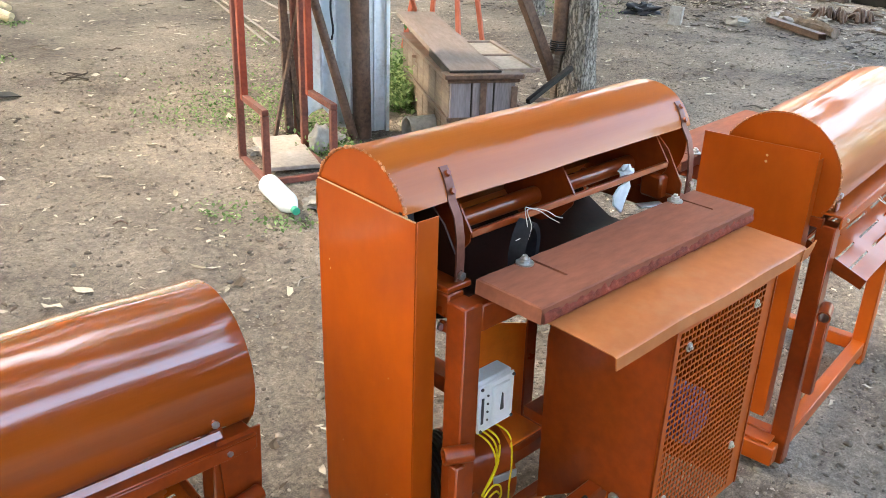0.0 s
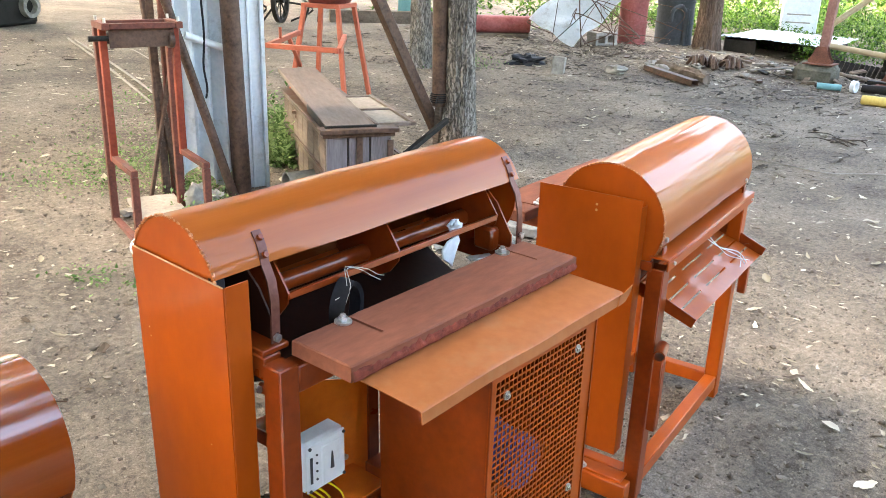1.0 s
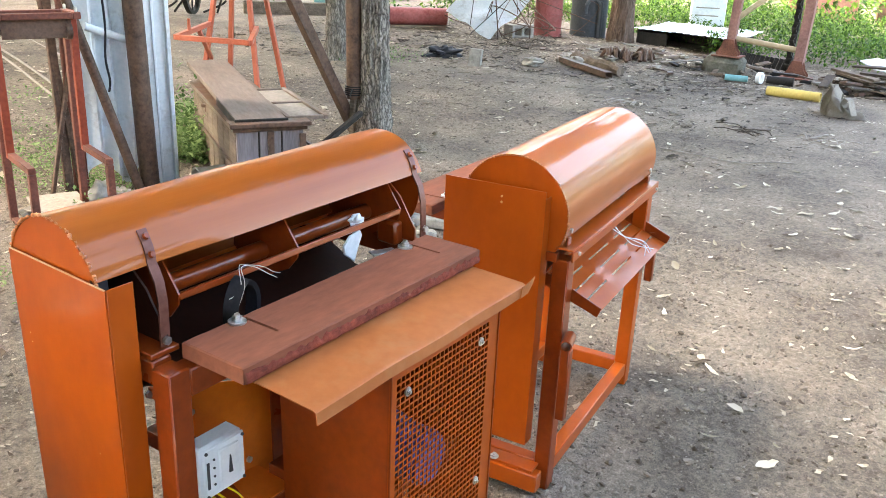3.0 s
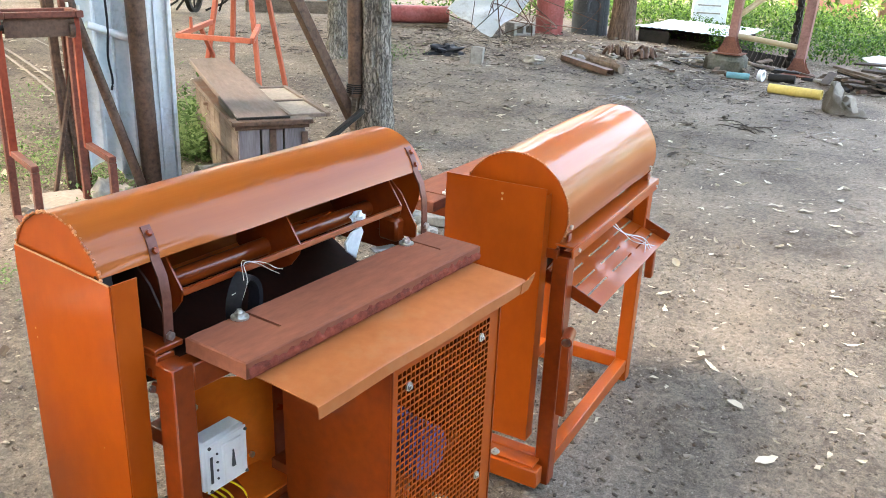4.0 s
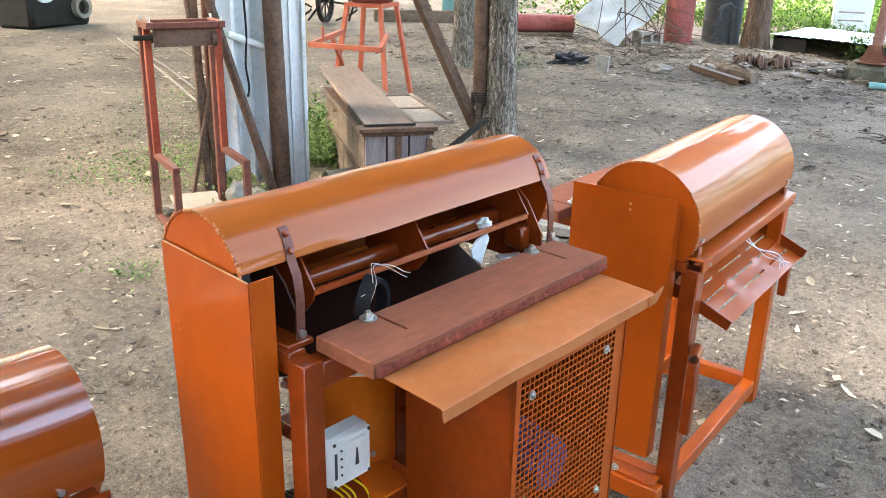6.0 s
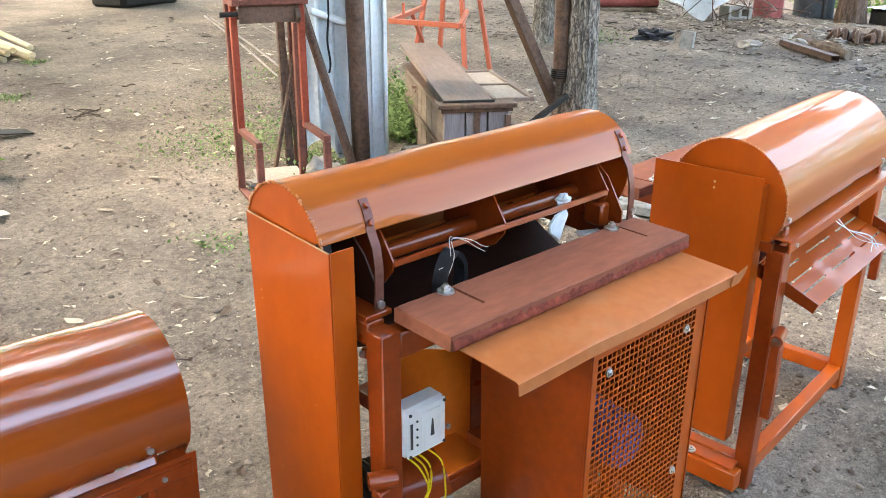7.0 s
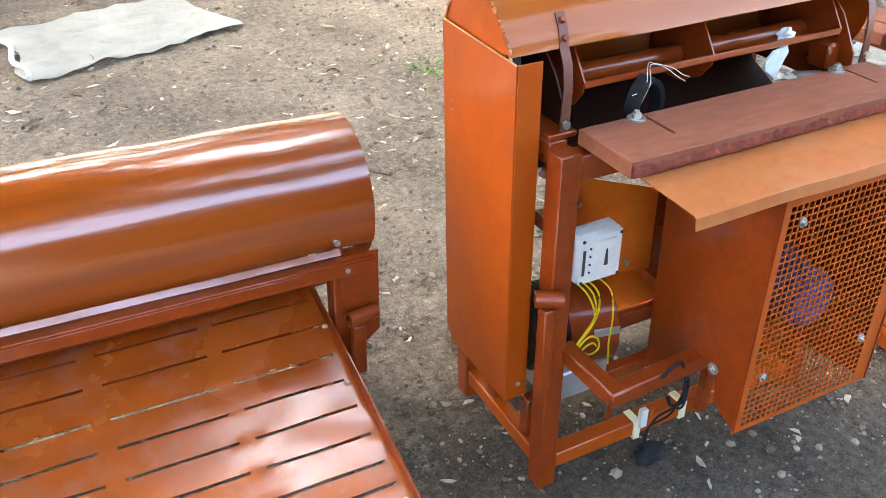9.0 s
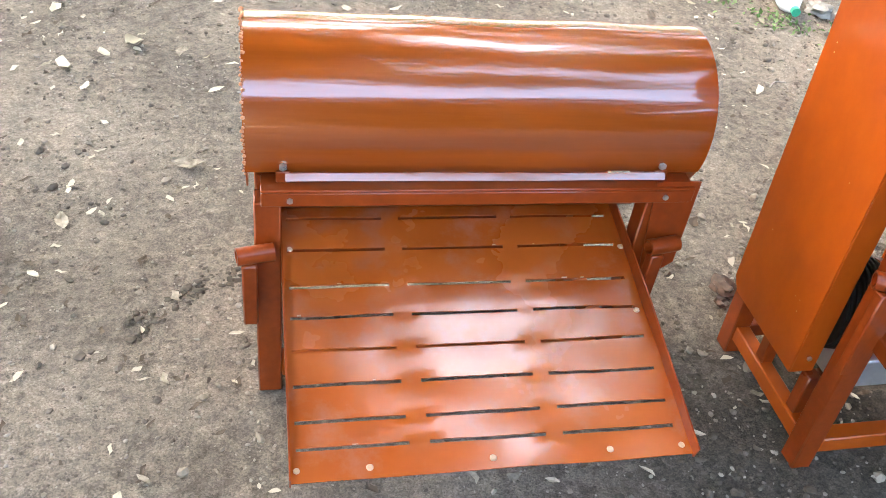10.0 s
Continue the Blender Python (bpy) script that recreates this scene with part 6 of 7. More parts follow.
# ---- pink steel trestle ----
tr = thing("steel_trestle", "faded pink-brown steel trestle posts with cross bars", "trestle")
part("post", bar((9.92, 1.93, 0.12), (10.30, 1.96, 2.3), 0.10, 0.10, 0.006), PINKPOST, tr)
part("post", bar((10.08, 1.14, 0.0), (10.42, 1.12, 2.3), 0.12, 0.11, 0.006), PINKPOST, tr)
RUSTSHOE = surface("flaking_rust", (0.075, 0.030, 0.020), (0.23, 0.095, 0.062), fine=60, broad=8, rough=(0.7, 0.9), bump=0.5)
for x, y, z in ((9.91, 1.93, 0.202), (10.08, 1.14, 0.012)):
    shoe = part("base_shoe", box(x - 0.15, x + 0.15, y - 0.17, y + 0.17, z, z + 0.015, 0.003), RUSTSHOE, tr, "rusty base plate with flared gussets")
    for q in (-0.058, 0.046):
        part("gusset", plate([(y - 0.125, z + 0.016), (y + 0.125, z + 0.016), (y + 0.135, z + 0.05), (y + 0.095, z + 0.10), (y + 0.055, z + 0.21), (y - 0.055, z + 0.21), (y - 0.095, z + 0.10), (y - 0.135, z + 0.05)], "x", x + q - 0.022, 0.012), RUSTSHOE, shoe)
part("cross_bar", rod((10.0, 1.95, 0.42), (10.14, 1.16, 0.33), 0.035, seg=12), BAMBOO, tr)
part("brace", rod((10.02, 1.95, 0.62), (10.3, 1.16, 1.35), 0.035, seg=12), BAMBOO, tr)
part("chain", cable([(10.50, 1.30, 1.8), (10.46, 1.31, 1.0), (10.42, 1.30, 0.55), (10.38, 1.31, 0.2), (10.36, 1.30, 0.05)], 0.040, 6), DARKIRON, tr)
for k in range(24):
    z = 0.10 + 0.072 * k
    c = Vector((10.365 + 0.078 * z, 1.305, z))
    d = Vector((0.0, 0.022, 0.010 if k % 2 else -0.010))
    part("chain_link", pipe(c - d, c + d, 0.060, 0.020, 10), DARKIRON, tr)
MOSSY = surface("mossy_concrete", (0.055, 0.052, 0.038), (0.165, 0.150, 0.115), fine=28, broad=6, rough=(0.85, 0.95), bump=0.7, depth=0.01, grime=(0.045, 0.060, 0.022), grime_amount=0.6)
solo("pier_stone", box(-0.21, 0.21, -0.24, 0.24, -0.13, 0.10, 0.055), MOSSY, "mossy concrete footing under the trestle post", "footing", m=pose(9.95, 1.97, 0.10, 2, -3, 8))
solo("yellow_pipe", pipe((8.56, 1.10, 0.052), (8.53, 0.56, 0.052), 0.050, 0.006, 24), YELLOWPIPE, "short thick yellow plastic pipe on the ground", "pipe")
solo("teal_pipe", rod((9.25, 1.75, 0.04), (9.30, 1.50, 0.04), 0.036, 0.036, 16), TEALPIPE, "short teal plastic pipe on the ground", "pipe")
solo("pipe_collar", pipe((9.33, 1.40, 0.066), (9.32, 1.35, 0.066), 0.066, 0.020, 22), WHITEENAMEL, "white pipe collar lying among scrap", "collar")
solo("dark_pipe", rod((9.40, 1.31, 0.05), (9.42, 1.02, 0.05), 0.043, 0.050, 16), DARKIRON, "dark iron pipe lying among scrap", "pipe")
for k in range(54):
    x, y = rq.uniform(8.9, 10.3), rq.uniform(-0.9, 2.4)
    if (x < 9.5 and y > 0.75) or math.hypot(x - 10.0, y - 1.14) < 0.35:
        continue
    a = rq.uniform(0, 3.14)
    solo("scrap_plank", box(-rq.uniform(0.05, 0.24), rq.uniform(0.05, 0.24), -rq.uniform(0.015, 0.06), rq.uniform(0.015, 0.05), 0.0, rq.uniform(0.010, 0.04), 0.004), (SHEDWOOD, RUSTPIPE, STONE, DARKIRON, GREYWOOD)[k % 5], "broken scrap plank or strip on the heap", "scrap", group="scrap heap", m=pose(x, y, rq.uniform(0.03, 0.16), rq.uniform(-14, 14), rq.uniform(-14, 14), math.degrees(a)))
solo("scrap_sheet", plate([(-0.25, -0.2), (0.3, -0.24), (0.36, 0.02), (0.1, 0.26), (-0.2, 0.16)], "z", 0, 0.012), SACK, "bent pale sheet on top of the scrap heap", "sheet", m=pose(9.95, 0.18, 0.26, 6, -8, 20))
def ragged_bag():
    """A stiff sack slumped round one upright fold, its mouth flaps standing off."""
    t = thing("ragged_bag", "stiff grey-beige ragged sack slumped at the heap's edge", "bag", pose(7.84, 0.26, 0.004, 0, 0, 35) @ Matrix.Diagonal((0.74, 0.74, 0.85, 1)))
    bm = bmesh.new()
    nr, na = 16, 60
    rows = []
    for j in range(nr + 1):
        q = j / nr
        row = []
        for i in range(na):
            a = i * math.tau / na
            lobe = 0.22 + 0.07 * math.sin(2 * a + 0.6) + 0.045 * math.sin(3 * a + 2.0)
            fold = noise.noise(Vector((math.cos(a) * 1.9, math.sin(a) * 1.9, q * 1.6 + 4.0))) * 1.9
            r = lobe * (0.40 + 0.60 * q) * (1 + 0.34 * fold * (1.15 - q))
            z = (0.20 + 0.09 * math.cos(a - 0.7)) * (1 - q ** 1.7) * (1 + 0.35 * fold) + 0.010
            p = Vector((r * math.cos(a) + 0.05 * (1 - q), r * math.sin(a), max(0.004, z)))
            p += Vector((noise.noise(p * 8), noise.noise(p * 8 + Vector((5, 0, 0))), 0)) * 0.05
            row.append(bm.verts.new(p))
        rows.append(row)
    for r0, r1 in zip(rows, rows[1:]):
        for i in range(na):
            e = (i + 1) % na
            bm.faces.new((r0[i], r0[e], r1[e], r1[i]))
    bm.faces.new(rows[0])
    bmesh.ops.solidify(bm, geom=bm.faces[:], thickness=0.004)
    part("body", bm, BAGCLOTH, t, smooth=35)
    for k, (a, ln) in enumerate(((3.4, 0.27),)):
        c, sn = math.cos(a), math.sin(a)
        flap = sheet_strip([(0.03, 0.13), (0.10, 0.22), (0.16, 0.20), (ln, 0.05)], -0.045, 0.045, 0.004, 6, 0.012)
        part("flap", flap, BAGCLOTH, t, smooth=40).matrix_basis = pose(0, 0, 0, 0, 0, math.degrees(a) - 90)


BAGCLOTH = surface("stiff_sacking", (0.15, 0.128, 0.102), (0.28, 0.248, 0.203), fine=120, broad=9, rough=(0.85, 0.95), bump=0.4, grime=(0.13, 0.105, 0.08), grime_amount=0.5)
ragged_bag()
for k in range(22):
    x, y = rq.uniform(9.25, 10.0), rq.uniform(-1.0, 0.45)
    solo("stacked_board", box(-rq.uniform(0.2, 0.5), rq.uniform(0.2, 0.5), -0.06, 0.06, 0.0, rq.uniform(0.012, 0.03), 0.003), (GREYWOOD, SHEDWOOD, RUSTPIPE, GREYWOOD)[k % 4], "weathered board on the scrap pile", "board", group="piled boards", m=pose(x, y, 0.03 + 0.012 * k, rq.uniform(-10, 10), rq.uniform(-9, 9), rq.uniform(60, 120)))
for k in range(44):
    x, y = rq.uniform(8.9, 11.0), rq.uniform(2.3, 4.2)
    if 9.2 < x < 9.9 and 2.8 < y < 3.5:
        continue
    solo("scrap_chip", box(-rq.uniform(0.04, 0.16), rq.uniform(0.04, 0.16), -0.03, 0.03, 0.0, rq.uniform(0.01, 0.03), 0.002), (GREYWOOD, RUSTPIPE, STONE, PALEWOOD)[k % 4], "small grey chip of scrap wood or iron", "scrap", group="scrap chips", m=pose(x, y, ground_z(x, y) + 0.01, rq.uniform(-8, 8), rq.uniform(-12, 12), rq.uniform(0, 180)))

for k in range(80):
    x, y = rq.uniform(8.95, 10.3), rq.uniform(-0.7, 2.7)
    if x < 9.35 and y > 0.5:
        continue
    solo("scrap_chip", box(-rq.uniform(0.03, 0.13), rq.uniform(0.03, 0.13), -rq.uniform(0.01, 0.04), rq.uniform(0.01, 0.04), 0.0, rq.uniform(0.008, 0.05), 0.003), (SHEDWOOD, GREYWOOD, RUSTPIPE, DARKIRON)[k % 4], "small dark chip of scrap wood or iron", "scrap", group="scrap chips", m=pose(x, y, ground_z(x, y) + 0.008, rq.uniform(-25, 25), rq.uniform(-25, 25), rq.uniform(0, 180)))
DARKWOOD = surface("dark_stump_wood", (0.022, 0.017, 0.013), (0.075, 0.058, 0.045), fine=40, broad=6, rough=(0.8, 0.95), bump=0.6, depth=0.01)
# poles, plants and post at the yard's far left
for k in range(9):
    x0 = 1.22 + k * 0.055 + rq.uniform(-0.02, 0.02)
    solo("dry_pole", rod((x0 + 0.02, 7.0 + rq.uniform(-0.12, 0.25), 0.22 + 0.03 * (k % 3)), (x0 - 0.75 + 0.10 * k, 9.6, 0.32 + 0.04 * (k % 3)), 0.026, 0.022, 10), BAMBOO, "pale dry pole in a bundle on the ground", "pole", group="bundle of poles")
solo("earth_block", box(-0.3, 0.3, -0.25, 0.25, 0.0, 0.32, 0.03), STONE, "grey concrete block at the yard's edge", "block", m=pose(-1.30, 4.22, 0.05, 0, 0, 15))
for x, y, lean in ((-0.10, 4.27, -3), (0.13, 4.18, 4)):
    solo("short_post", box(-0.024, 0.024, -0.024, 0.024, 0.0, 0.9, 0.004), RACKPAINT, "short rust-red post among weeds", "post", group="posts at the yard's edge", m=pose(x, y, 0.06, 2, lean, 12))
solo("stump", trunk_mesh((0.26, 4.42, 0.05), (0.27, 4.45, 0.72), 0.085, 0.075, 44, 18, 16, 0.02), DARKWOOD, "dark weathered stump behind the posts", "stump", smooth=60)
solo("rope_coil", cable([(-0.05, 4.20, 0.40), (0.05, 4.08, 0.30), (0.16, 4.05, 0.28), (0.26, 4.22, 0.36), (0.22, 4.30, 0.44), (0.08, 4.12, 0.34)], 0.012, 8), PALEWOOD, "frayed pale rope slung round the posts", "rope")
solo("tin_scrap", plate([(-0.12, -0.06), (0.14, -0.04), (0.10, 0.06), (-0.10, 0.05)], "z", 0, 0.008), DARKIRON, "dark scrap sheet lying on the earth", "scrap", m=pose(0.66, 4.72, 0.13, 4, 6, -10))
for a, b in (((4.0, 8.3, 0.30), (2.95, 5.15, 0.15)), ((4.05, 8.25, 0.28), (3.05, 5.1, 0.15)), ((4.6, 8.6, 0.3), (3.9, 6.2, 0.2))):
    solo("rope", cable([a, ((a[0] + b[0]) / 2 + 0.05, (a[1] + b[1]) / 2, 0.20), b], 0.011, 6), PALEWOOD, "pale rope stretched over the earth", "rope", group="ropes")


# ---- litter, grit and weeds ----
def on_ground(rng, n, boxes, weights):
    out = np.empty((n, 2))
    pick = rng.choice(len(boxes), n, p=np.array(weights) / sum(weights))
    for i in range(n):
        x0, x1, y0, y1 = boxes[pick[i]]
        out[i] = rng.uniform(x0, x1), rng.uniform(y0, y1)
    return out


def grit(name, label, material, n, small, biggest, seed, share):
    rng = np.random.default_rng(seed)
    pts = on_ground(rng, n, [(-2.1, 1.6, -0.3, 2.6), (0.6, 3.4, -1.5, 0.8), (1.0, 6.5, 0.8, 5.0), (-2.2, 2.5, 2.6, 5.5)], share)
    base = bmesh.new()
    bmesh.ops.create_icosphere(base, subdivisions=1, radius=1)
    bv = np.array([v.co[:] for v in base.verts])
    bf = np.array([[v.index for v in f.verts] for f in base.faces])
    base.free()
    vs, fs = [], []
    for i, (x, y) in enumerate(pts):
        s = min(biggest, small * math.exp(abs(rng.normal(0, 0.58))))
        jit = bv * (1 + rng.normal(0, 0.16, (len(bv), 1)))
        v = jit * np.array([s * rng.uniform(0.8, 1.5), s * rng.uniform(0.7, 1.1), s * 0.7])
        a = rng.uniform(0, math.tau)
        c, sn = math.cos(a), math.sin(a)
        v = np.stack([v[:, 0] * c - v[:, 1] * sn + x, v[:, 0] * sn + v[:, 1] * c + y, v[:, 2] + ground_z(x, y) + s * 0.25], 1)
        vs.append(v)
        fs.append(bf + i * len(bv))
    me = bpy.data.meshes.new(name)
    me.from_pydata(np.concatenate(vs).tolist(), [], np.concatenate(fs).tolist())
    me.materials.append(material)
    tagged(new(name, me), label, "grit", kind="stuff")


def litter(name, label, material, n, seed, boxes, share):
    rng = np.random.default_rng(seed)
    pts = on_ground(rng, n, boxes, share)
    vs, fs = [], []
    for x, y in pts:
        far = math.hypot(x + 1, y + 1)
        ln = rng.uniform(0.012, 0.036) * (2.3 if rng.random() < 0.10 and far > 2.0 else 1) * (1 + 0.07 * far)
        w = ln * rng.uniform(0.10, 0.26)
        a = rng.uniform(0, math.tau)
        f, s = np.array([math.cos(a), math.sin(a), 0]), np.array([-math.sin(a), math.cos(a), 0])
        c = np.array([x, y, ground_z(x, y) + 0.005])
        curl = rng.uniform(0.05, 0.35) * w
        b = len(vs)
        rows = []
        for k, (t, ww) in enumerate(((-0.5, 0.15), (-0.18, 1.0), (0.18, 0.9), (0.5, 0.1))):
            up = np.array([0, 0, rng.uniform(0.0, 0.16) * ln])
            mid = c + f * ln * t + s * rng.uniform(-0.12, 0.12) * ln + up
            for q in (-1, 0, 1):
                vs.append((mid + s * w * ww * q + np.array([0, 0, abs(q) * curl])).tolist())
        for k in range(3):
            for q in range(2):
                o = b + k * 3 + q
                fs.append((o, o + 1, o + 4, o + 3))
    me = bpy.data.meshes.new(name)
    me.from_pydata(vs, [], fs)
    me.materials.append(material)
    tagged(new(name, me), label, "leaf litter", kind="stuff")


def weeds(name, label, spots, per, size, height, seed, material):
    rng = np.random.default_rng(seed)
    cs, sz = [], []
    for x, y, r, k in spots:
        for i in range(int(per * k)):
            d = rng.normal(0, r * 0.5, 2)
            px, py = x + d[0], y + d[1]
            cs.append((px, py, ground_z(px, py) + abs(rng.normal(0, height * k)) + size * 0.3))
            sz.append(size * rng.uniform(0.6, 1.5))
    tagged(new(name, leaf_mesh(name, cs, sz, rng, material, 0.55)), label, "weeds", kind="stuff")


def clods():
    """Loose dark lumps of scuffed damp soil round the middle machine's feet."""
    rng = np.random.default_rng(77)
    bm = bmesh.new()
    for k in range(900):
        if k >= 760:
            u = rng.random()
            x, y = -1.50 + 0.30 * u + rng.normal(0, 0.010), 0.50 + 0.20 * math.sin(u * 1.5) + rng.choice((-0.022, 0.022)) + rng.normal(0, 0.008)
        elif k < 330:
            x, y = rng.normal(-0.33, 0.10), rng.normal(0.16, 0.13)
        else:
            x, y = rng.uniform(-0.35, 0.95), rng.uniform(-0.62, 0.02)
        s = min(0.011, 0.0030 * math.exp(abs(rng.normal(0, 0.6))))
        lump = crumple(x, y, ground_z(x, y) + s * 0.15, s * rng.uniform(0.9, 1.6), s, s * 0.6, k * 1.7, 1, 0.7)
        me = bpy.data.meshes.new("lump")
        lump.to_mesh(me)
        lump.free()
        bm.from_mesh(me)
        bpy.data.meshes.remove(me)
    solo("clods", bm, CLOD, "loose dark clods of damp soil round the machine's feet", "clods", kind="stuff", smooth=60)


CLOD = surface("damp_soil", (0.050, 0.039, 0.029), (0.135, 0.110, 0.084), fine=90, broad=14, rough=(0.8, 0.95), bump=0.8, depth=0.004)
clods()
TANGLES = ((6.47, 0.79, 9, 0.34, SHEDWOOD, "dark"), (6.86, 2.09, 16, 0.36, PALEWOOD, "pale"), (6.55, 0.13, 8, 0.36, PALEWOOD, "pale"), (8.45, 1.60, 7, 0.30, PALEWOOD, "pale"), (1.25, 4.95, 6, 0.22, SHEDWOOD, "dark"), (0.5, 6.2, 9, 0.35, SHEDWOOD, "dark"))
for k in range(26):
    x, y, a = rq.uniform(-1.4, 2.6), rq.uniform(1.2, 6.5), rq.uniform(0, math.tau)
    ln = rq.uniform(0.06, 0.20)
    bend = rq.uniform(-0.03, 0.03)
    z = ground_z(x, y) + 0.006
    solo("broken_twig", cable([(x, y, z), (x + ln * 0.5 * math.cos(a) - bend * math.sin(a), y + ln * 0.5 * math.sin(a) + bend * math.cos(a), z + 0.006), (x + ln * math.cos(a), y + ln * math.sin(a), z)], rq.uniform(0.002, 0.0045), 6), (GREYWOOD, RUSTPIPE, PALEWOOD)[k % 3], "short broken dry twig on the earth", "twig", group="broken twigs")
rg = random.Random(19)
for x, y, n, size, wood, tone in TANGLES:
    heap = thing("twig_tangle", tone + " tangle of broken twigs on the bare earth", "twigs", pose(x, y, ground_z(x, y), 0, 0, 0), "twig tangles")
    for k in range(n):
        a, bend = rg.uniform(0, math.tau), rg.uniform(-0.06, 0.06)
        ln, px, py = size * rg.uniform(0.5, 1.2), rg.uniform(-0.3, 0.3) * size, rg.uniform(-0.5, 0.5) * size
        dx, dy = math.cos(a) * ln / 2, math.sin(a) * ln / 2
        part("twig", cable([(px - dx, py - dy, 0.006), (px - bend, py + bend, rg.uniform(0.012, 0.035)), (px + dx, py + dy, 0.008)], rg.uniform(0.0025, 0.006), 6), wood, heap)
CRUMB = surface("soil_crumbs", (0.115, 0.093, 0.072), (0.262, 0.218, 0.172), fine=90, broad=12, rough=(0.85, 0.95), island=0.7, bump=0.6, depth=0.003)
grit("grit", "scattered grit and small pale pebbles on the earth", PEBBLE, 34000, 0.0017, 0.0075, 31, [4.5, 2.4, 3.0, 1.8])
grit("soil_crumbs", "loose crumbs of dry soil lying on the earth", CRUMB, 20000, 0.0030, 0.013, 36, [2.0, 2.4, 4.0, 2.2])
DARKLITTER = surface("rotting_leaves", (0.035, 0.026, 0.019), (0.16, 0.125, 0.09), fine=50, broad=6, rough=(0.7, 0.9), island=0.9, bump=0.25)
litter("leaf_litter", "curled dry fallen leaves strewn over the yard", LITTER, 8500, 32, [(-2.1, 1.6, -0.2, 2.8), (1.2, 4.5, -1.6, 1.0), (1.5, 9.0, -2.5, 6.5), (-1.5, 5.0, 2.8, 9.5), (8.6, 11.5, -1.0, 6.5)], [3.0, 1.4, 6.5, 6.0, 11.0])
litter("rotting_litter", "dark rotting leaves and twigs along the yard's edge", DARKLITTER, 9000, 37, [(4.6, 8.8, 0.2, 4.2), (7.5, 10.2, 1.0, 5.6), (6.0, 10.5, 4.2, 7.5), (-1.0, 4.5, 5.0, 9.0), (1.6, 4.0, 0.6, 3.2)], [3.2, 4.5, 4.0, 1.2, 0.8])


def fallen_leaf(ln, w, curl, seed):
    """A pointed dry leaf with a folded midrib and a lifted tip."""
    rnd = random.Random(seed)
    bm = bmesh.new()
    rows = []
    for k in range(8):
        t = k / 7
        ww = w * math.sin(math.pi * min(1.0, t * 0.94 + 0.03)) ** 0.8
        y = rnd.uniform(-0.03, 0.03) * ln
        z = 0.004 + curl * ln * (t - 0.4) ** 2
        rows.append([bm.verts.new((ln * (t - 0.5), y + q * ww, z + abs(q) * ww * rnd.uniform(0.15, 0.6))) for q in (-0.5, -0.25, 0, 0.25, 0.5)])
    for a, b in zip(rows, rows[1:]):
        for q in range(4):
            bm.faces.new((a[q], a[q + 1], b[q + 1], b[q]))
    return bm


PALELEAF = surface("pale_dry_leaf", (0.30, 0.25, 0.17), (0.60, 0.54, 0.42), fine=70, broad=18, rough=(0.5, 0.8), rand=0.7, bump=0.3)
PALELEAF_SPOTS = [(2.41, -0.53), (1.46, -0.67), (1.59, -0.67), (1.51, -0.48), (2.34, -0.03), (2.51, 0.04), (3.52, -0.22), (3.37, 0.07), (4.39, -0.33),
                  (2.49, -0.74), (4.64, -0.32), (4.55, -0.43), (4.34, 0.46), (4.75, 0.15), (6.59, 0.07), (7.17, 0.95), (2.61, -0.62), (1.9, -0.53), (1.95, -0.35), (2.13, -0.34)]
rl = random.Random(88)
PALELEAF_SPOTS += [(rl.uniform(1.9, 4.6), rl.uniform(-1.3, 2.4)) for k in range(44)] + [(rl.uniform(3.5, 8.0), rl.uniform(-1.5, 4.5)) for k in range(150)]
PALELEAF_SPOTS += [(rl.uniform(-1.9, 0.9), rl.uniform(0.9, 3.8)) for k in range(34)]
leaf_meshes = []
for k, (x, y) in enumerate(PALELEAF_SPOTS):
    a, sz = rl.uniform(0, 360), rl.uniform(0.45, 1.15) * (1 + 0.08 * max(0.0, x))
    m = pose(x, y, ground_z(x, y) + 0.002, rl.uniform(-8, 8), rl.uniform(-8, 8), a) @ Matrix.Diagonal((sz, sz * rl.uniform(0.7, 1.2), sz, 1))
    if k < 5:
        one = solo("fallen_leaf", fallen_leaf(0.062, (0.020, 0.026, 0.016, 0.022, 0.013)[k], 0.25 + 0.1 * k, k), PALELEAF, "pale dry curled leaf fallen on the earth", "leaf", group="fallen leaves", m=m, smooth=60)
        leaf_meshes.append(one.data)
    else:
        one = new("fallen_leaf", leaf_meshes[k % 5])
        one.matrix_world = m
        tagged(one, "pale dry curled leaf fallen on the earth", "leaf", "fallen leaves")
solo("large_leaf", fallen_leaf(0.105, 0.052, 0.9, 71), PALELEAF, "large curled dry leaf on the earth", "leaf", m=pose(-1.586, 1.894, ground_z(-1.586, 1.894) + 0.004, 6, 0, -55), smooth=60)
for x, y, sz in ((-0.060, 0.525, 0.034), (-0.015, 0.500, 0.024), (-0.085, 0.480, 0.018)):
    stone(x, y, sz, x * 31 + y, 0.6, RUSTPIPE, "brown broken piece of fired clay by the machine")
solo("long_twig", cable([(5.29, 1.08, 0.012), (5.27, 0.80, 0.016), (5.24, 0.51, 0.014), (5.40, 0.30, 0.018), (5.52, 0.15, 0.014)], 0.0042, 6), PALEWOOD, "long thin bent dry twig on the earth", "twig")
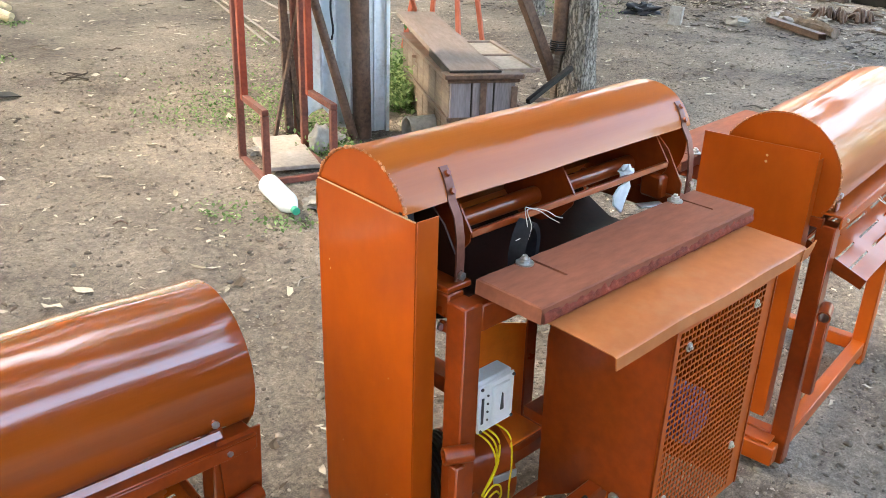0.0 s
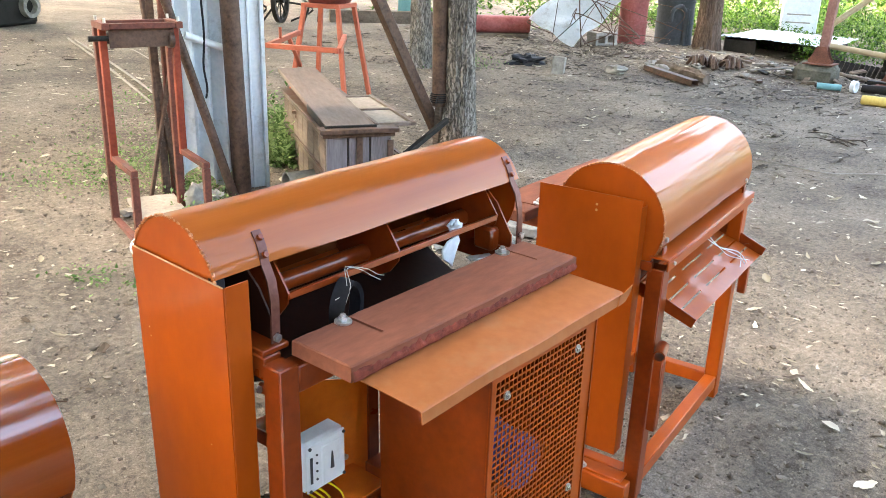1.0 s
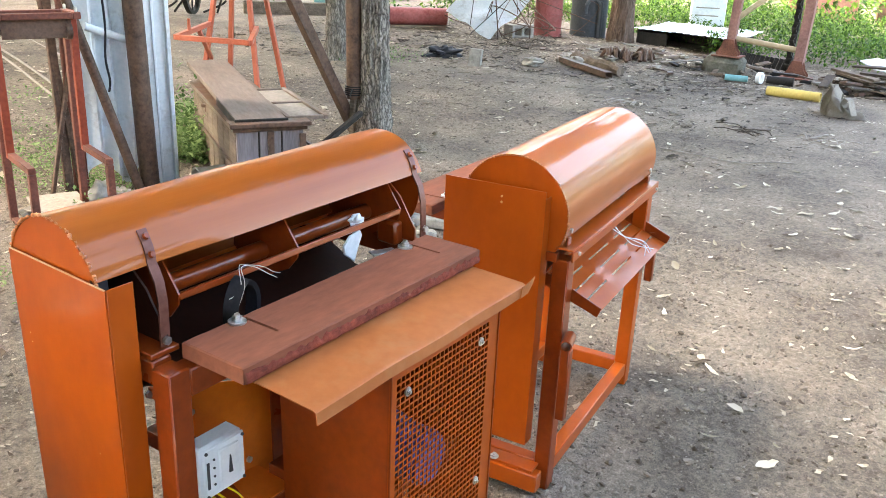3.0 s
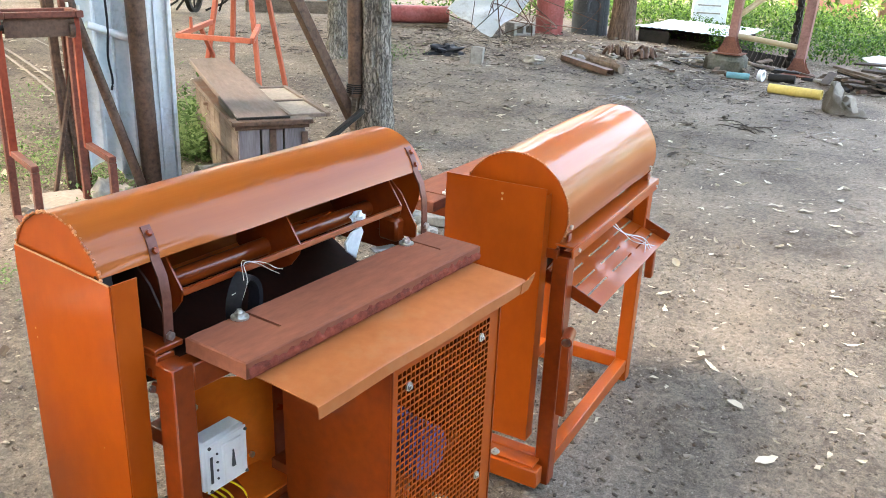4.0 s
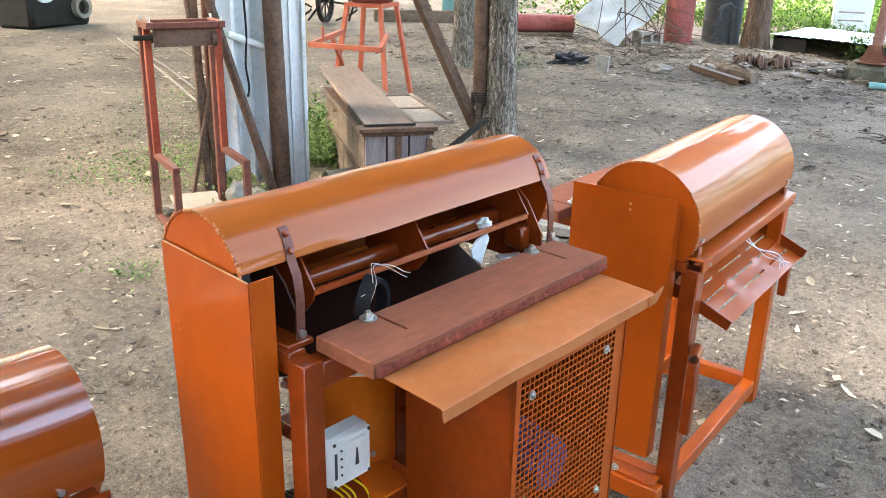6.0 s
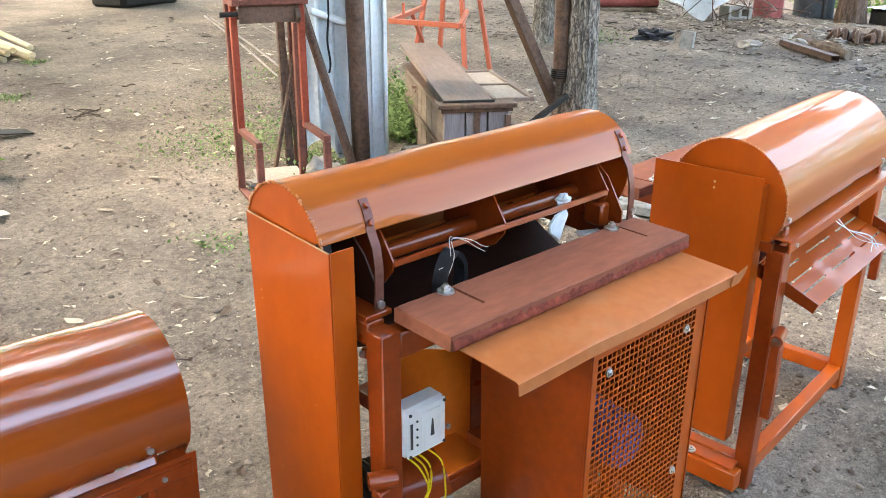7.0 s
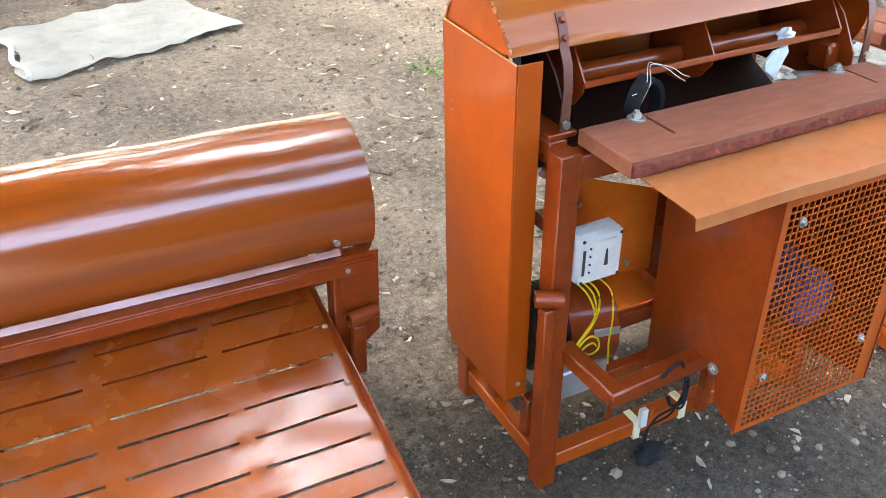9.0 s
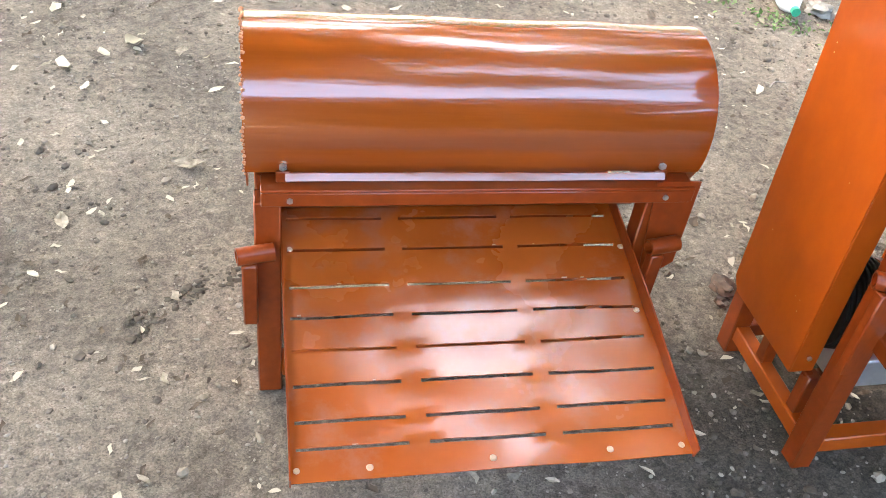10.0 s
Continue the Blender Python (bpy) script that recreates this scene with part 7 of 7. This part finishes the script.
weeds("weeds", "low green weeds round the rack and tin sheet", [(1.75, 3.6, 0.45, 1.0), (2.1, 3.6, 0.5, 1.2), (1.45, 3.75, 0.4, 0.5), (2.45, 3.3, 0.22, 2.0), (2.62, 3.5, 0.3, 1.6), (1.70, 2.75, 0.16, 0.8), (1.85, 3.1, 0.2, 0.9), (2.2, 4.4, 0.7, 0.5), (0.95, 2.1, 0.15, 0.15), (1.0, 5.7, 0.12, 0.25), (1.6, 6.9, 0.12, 0.2), (0.8, 2.35, 0.15, 0.15), (2.9, 5.3, 0.4, 0.35), (6.9, 5.0, 0.5, 0.7), (7.2, 5.4, 0.5, 0.6)], 640, 0.024, 0.042, 41, WEED)
weeds("weed_bush", "dense dusty green weeds between tin sheet and crate", [(2.62, 3.12, 0.12, 1.0), (2.76, 3.32, 0.16, 1.2), (2.95, 3.58, 0.2, 1.3), (3.12, 3.88, 0.22, 1.2)], 420, 0.042, 0.10, 45, WEED)
weeds("broadleaf_plant", "broad-leaved green plants at the yard's edge", [(0.24, 3.95, 0.10, 0.9), (0.0, 4.45, 0.2, 1.0), (-0.25, 4.42, 0.28, 1.6), (-0.75, 4.6, 0.3, 1.4), (0.3, 4.6, 0.2, 0.7)], 90, 0.085, 0.09, 42, LEAF)


def undergrowth():
    rng = np.random.default_rng(43)
    cs, sz = [], []
    def patch(n, x0, x1, y0, y1, h, s0, s1):
        for i in range(n):
            x, y = rng.uniform(x0, x1), rng.uniform(y0, y1)
            if noise.noise(Vector((x * 1.7, y * 1.7, 9.0))) < -0.12 and rng.random() < 0.75:
                continue
            m = h * (0.55 + 0.7 * noise.noise(Vector((x * 0.9, y * 0.9, 2.0))) + 0.35 * noise.noise(Vector((x * 2.7, y * 2.7, 5.0))))
            cs.append((x, y, 0.05 + max(0.08, m) * rng.random() ** 0.7))
            sz.append(rng.uniform(s0, s1))
    patch(26000, 12.55, 17.0, 2.6, 6.5, 0.60, 0.035, 0.085)
    patch(52000, 10.9, 17.0, -3.0, 2.6, 0.62, 0.030, 0.075)
    patch(5000, 12.1, 12.9, 2.5, 3.9, 0.22, 0.03, 0.07)
    patch(9000, 17.0, 24.0, -5.0, 9.0, 1.5, 0.10, 0.22)
    patch(2600, 9.6, 12.5, 6.3, 9.5, 0.45, 0.05, 0.11)
    patch(3500, 11.8, 16.0, 6.0, 11.0, 0.9, 0.07, 0.15)
    tagged(new("undergrowth", leaf_mesh("undergrowth", cs, sz, rng, LEAF, 0.6)), "bright green leafy undergrowth beyond the scrap heap", "undergrowth", kind="stuff")
    # added woods, out of view; their height sets how much low sky shines in
    cs, sz = [], []
    for i in range(40000):
        a = rng.uniform(0, math.tau)
        d = rng.normal(27, 2.2)
        lump = (8.0 if a < 0.25 or a > 5.65 else 2.6 if a > 3.9 else 7.0) + 2.6 * noise.noise(Vector((math.cos(a) * 5, math.sin(a) * 5, 0)))
        cs.append((1 + d * math.cos(a), 1 + d * math.sin(a), lump * rng.random() ** 0.75))
        sz.append(rng.uniform(0.35, 0.8))
    tagged(new("unseen_woods", leaf_mesh("unseen_woods", cs, sz, rng, CANOPY, 0.7)), "dark green unseen woods added round the yard to shape the light", "woods", kind="stuff")


undergrowth()
brick_wall = thing("garden_wall", "low pinkish plastered garden wall beyond the weeds", "wall", pose(19.5, 2.2, 0.0, 0, 0, -70))
part("panel", box(-1.2, 0.2, -0.08, 0.08, 0.0, 1.1, 0.02), PINKPOST, brick_wall)
part("panel", box(0.6, 2.2, -0.08, 0.08, 0.0, 0.9, 0.02), RUSTPIPE, brick_wall)
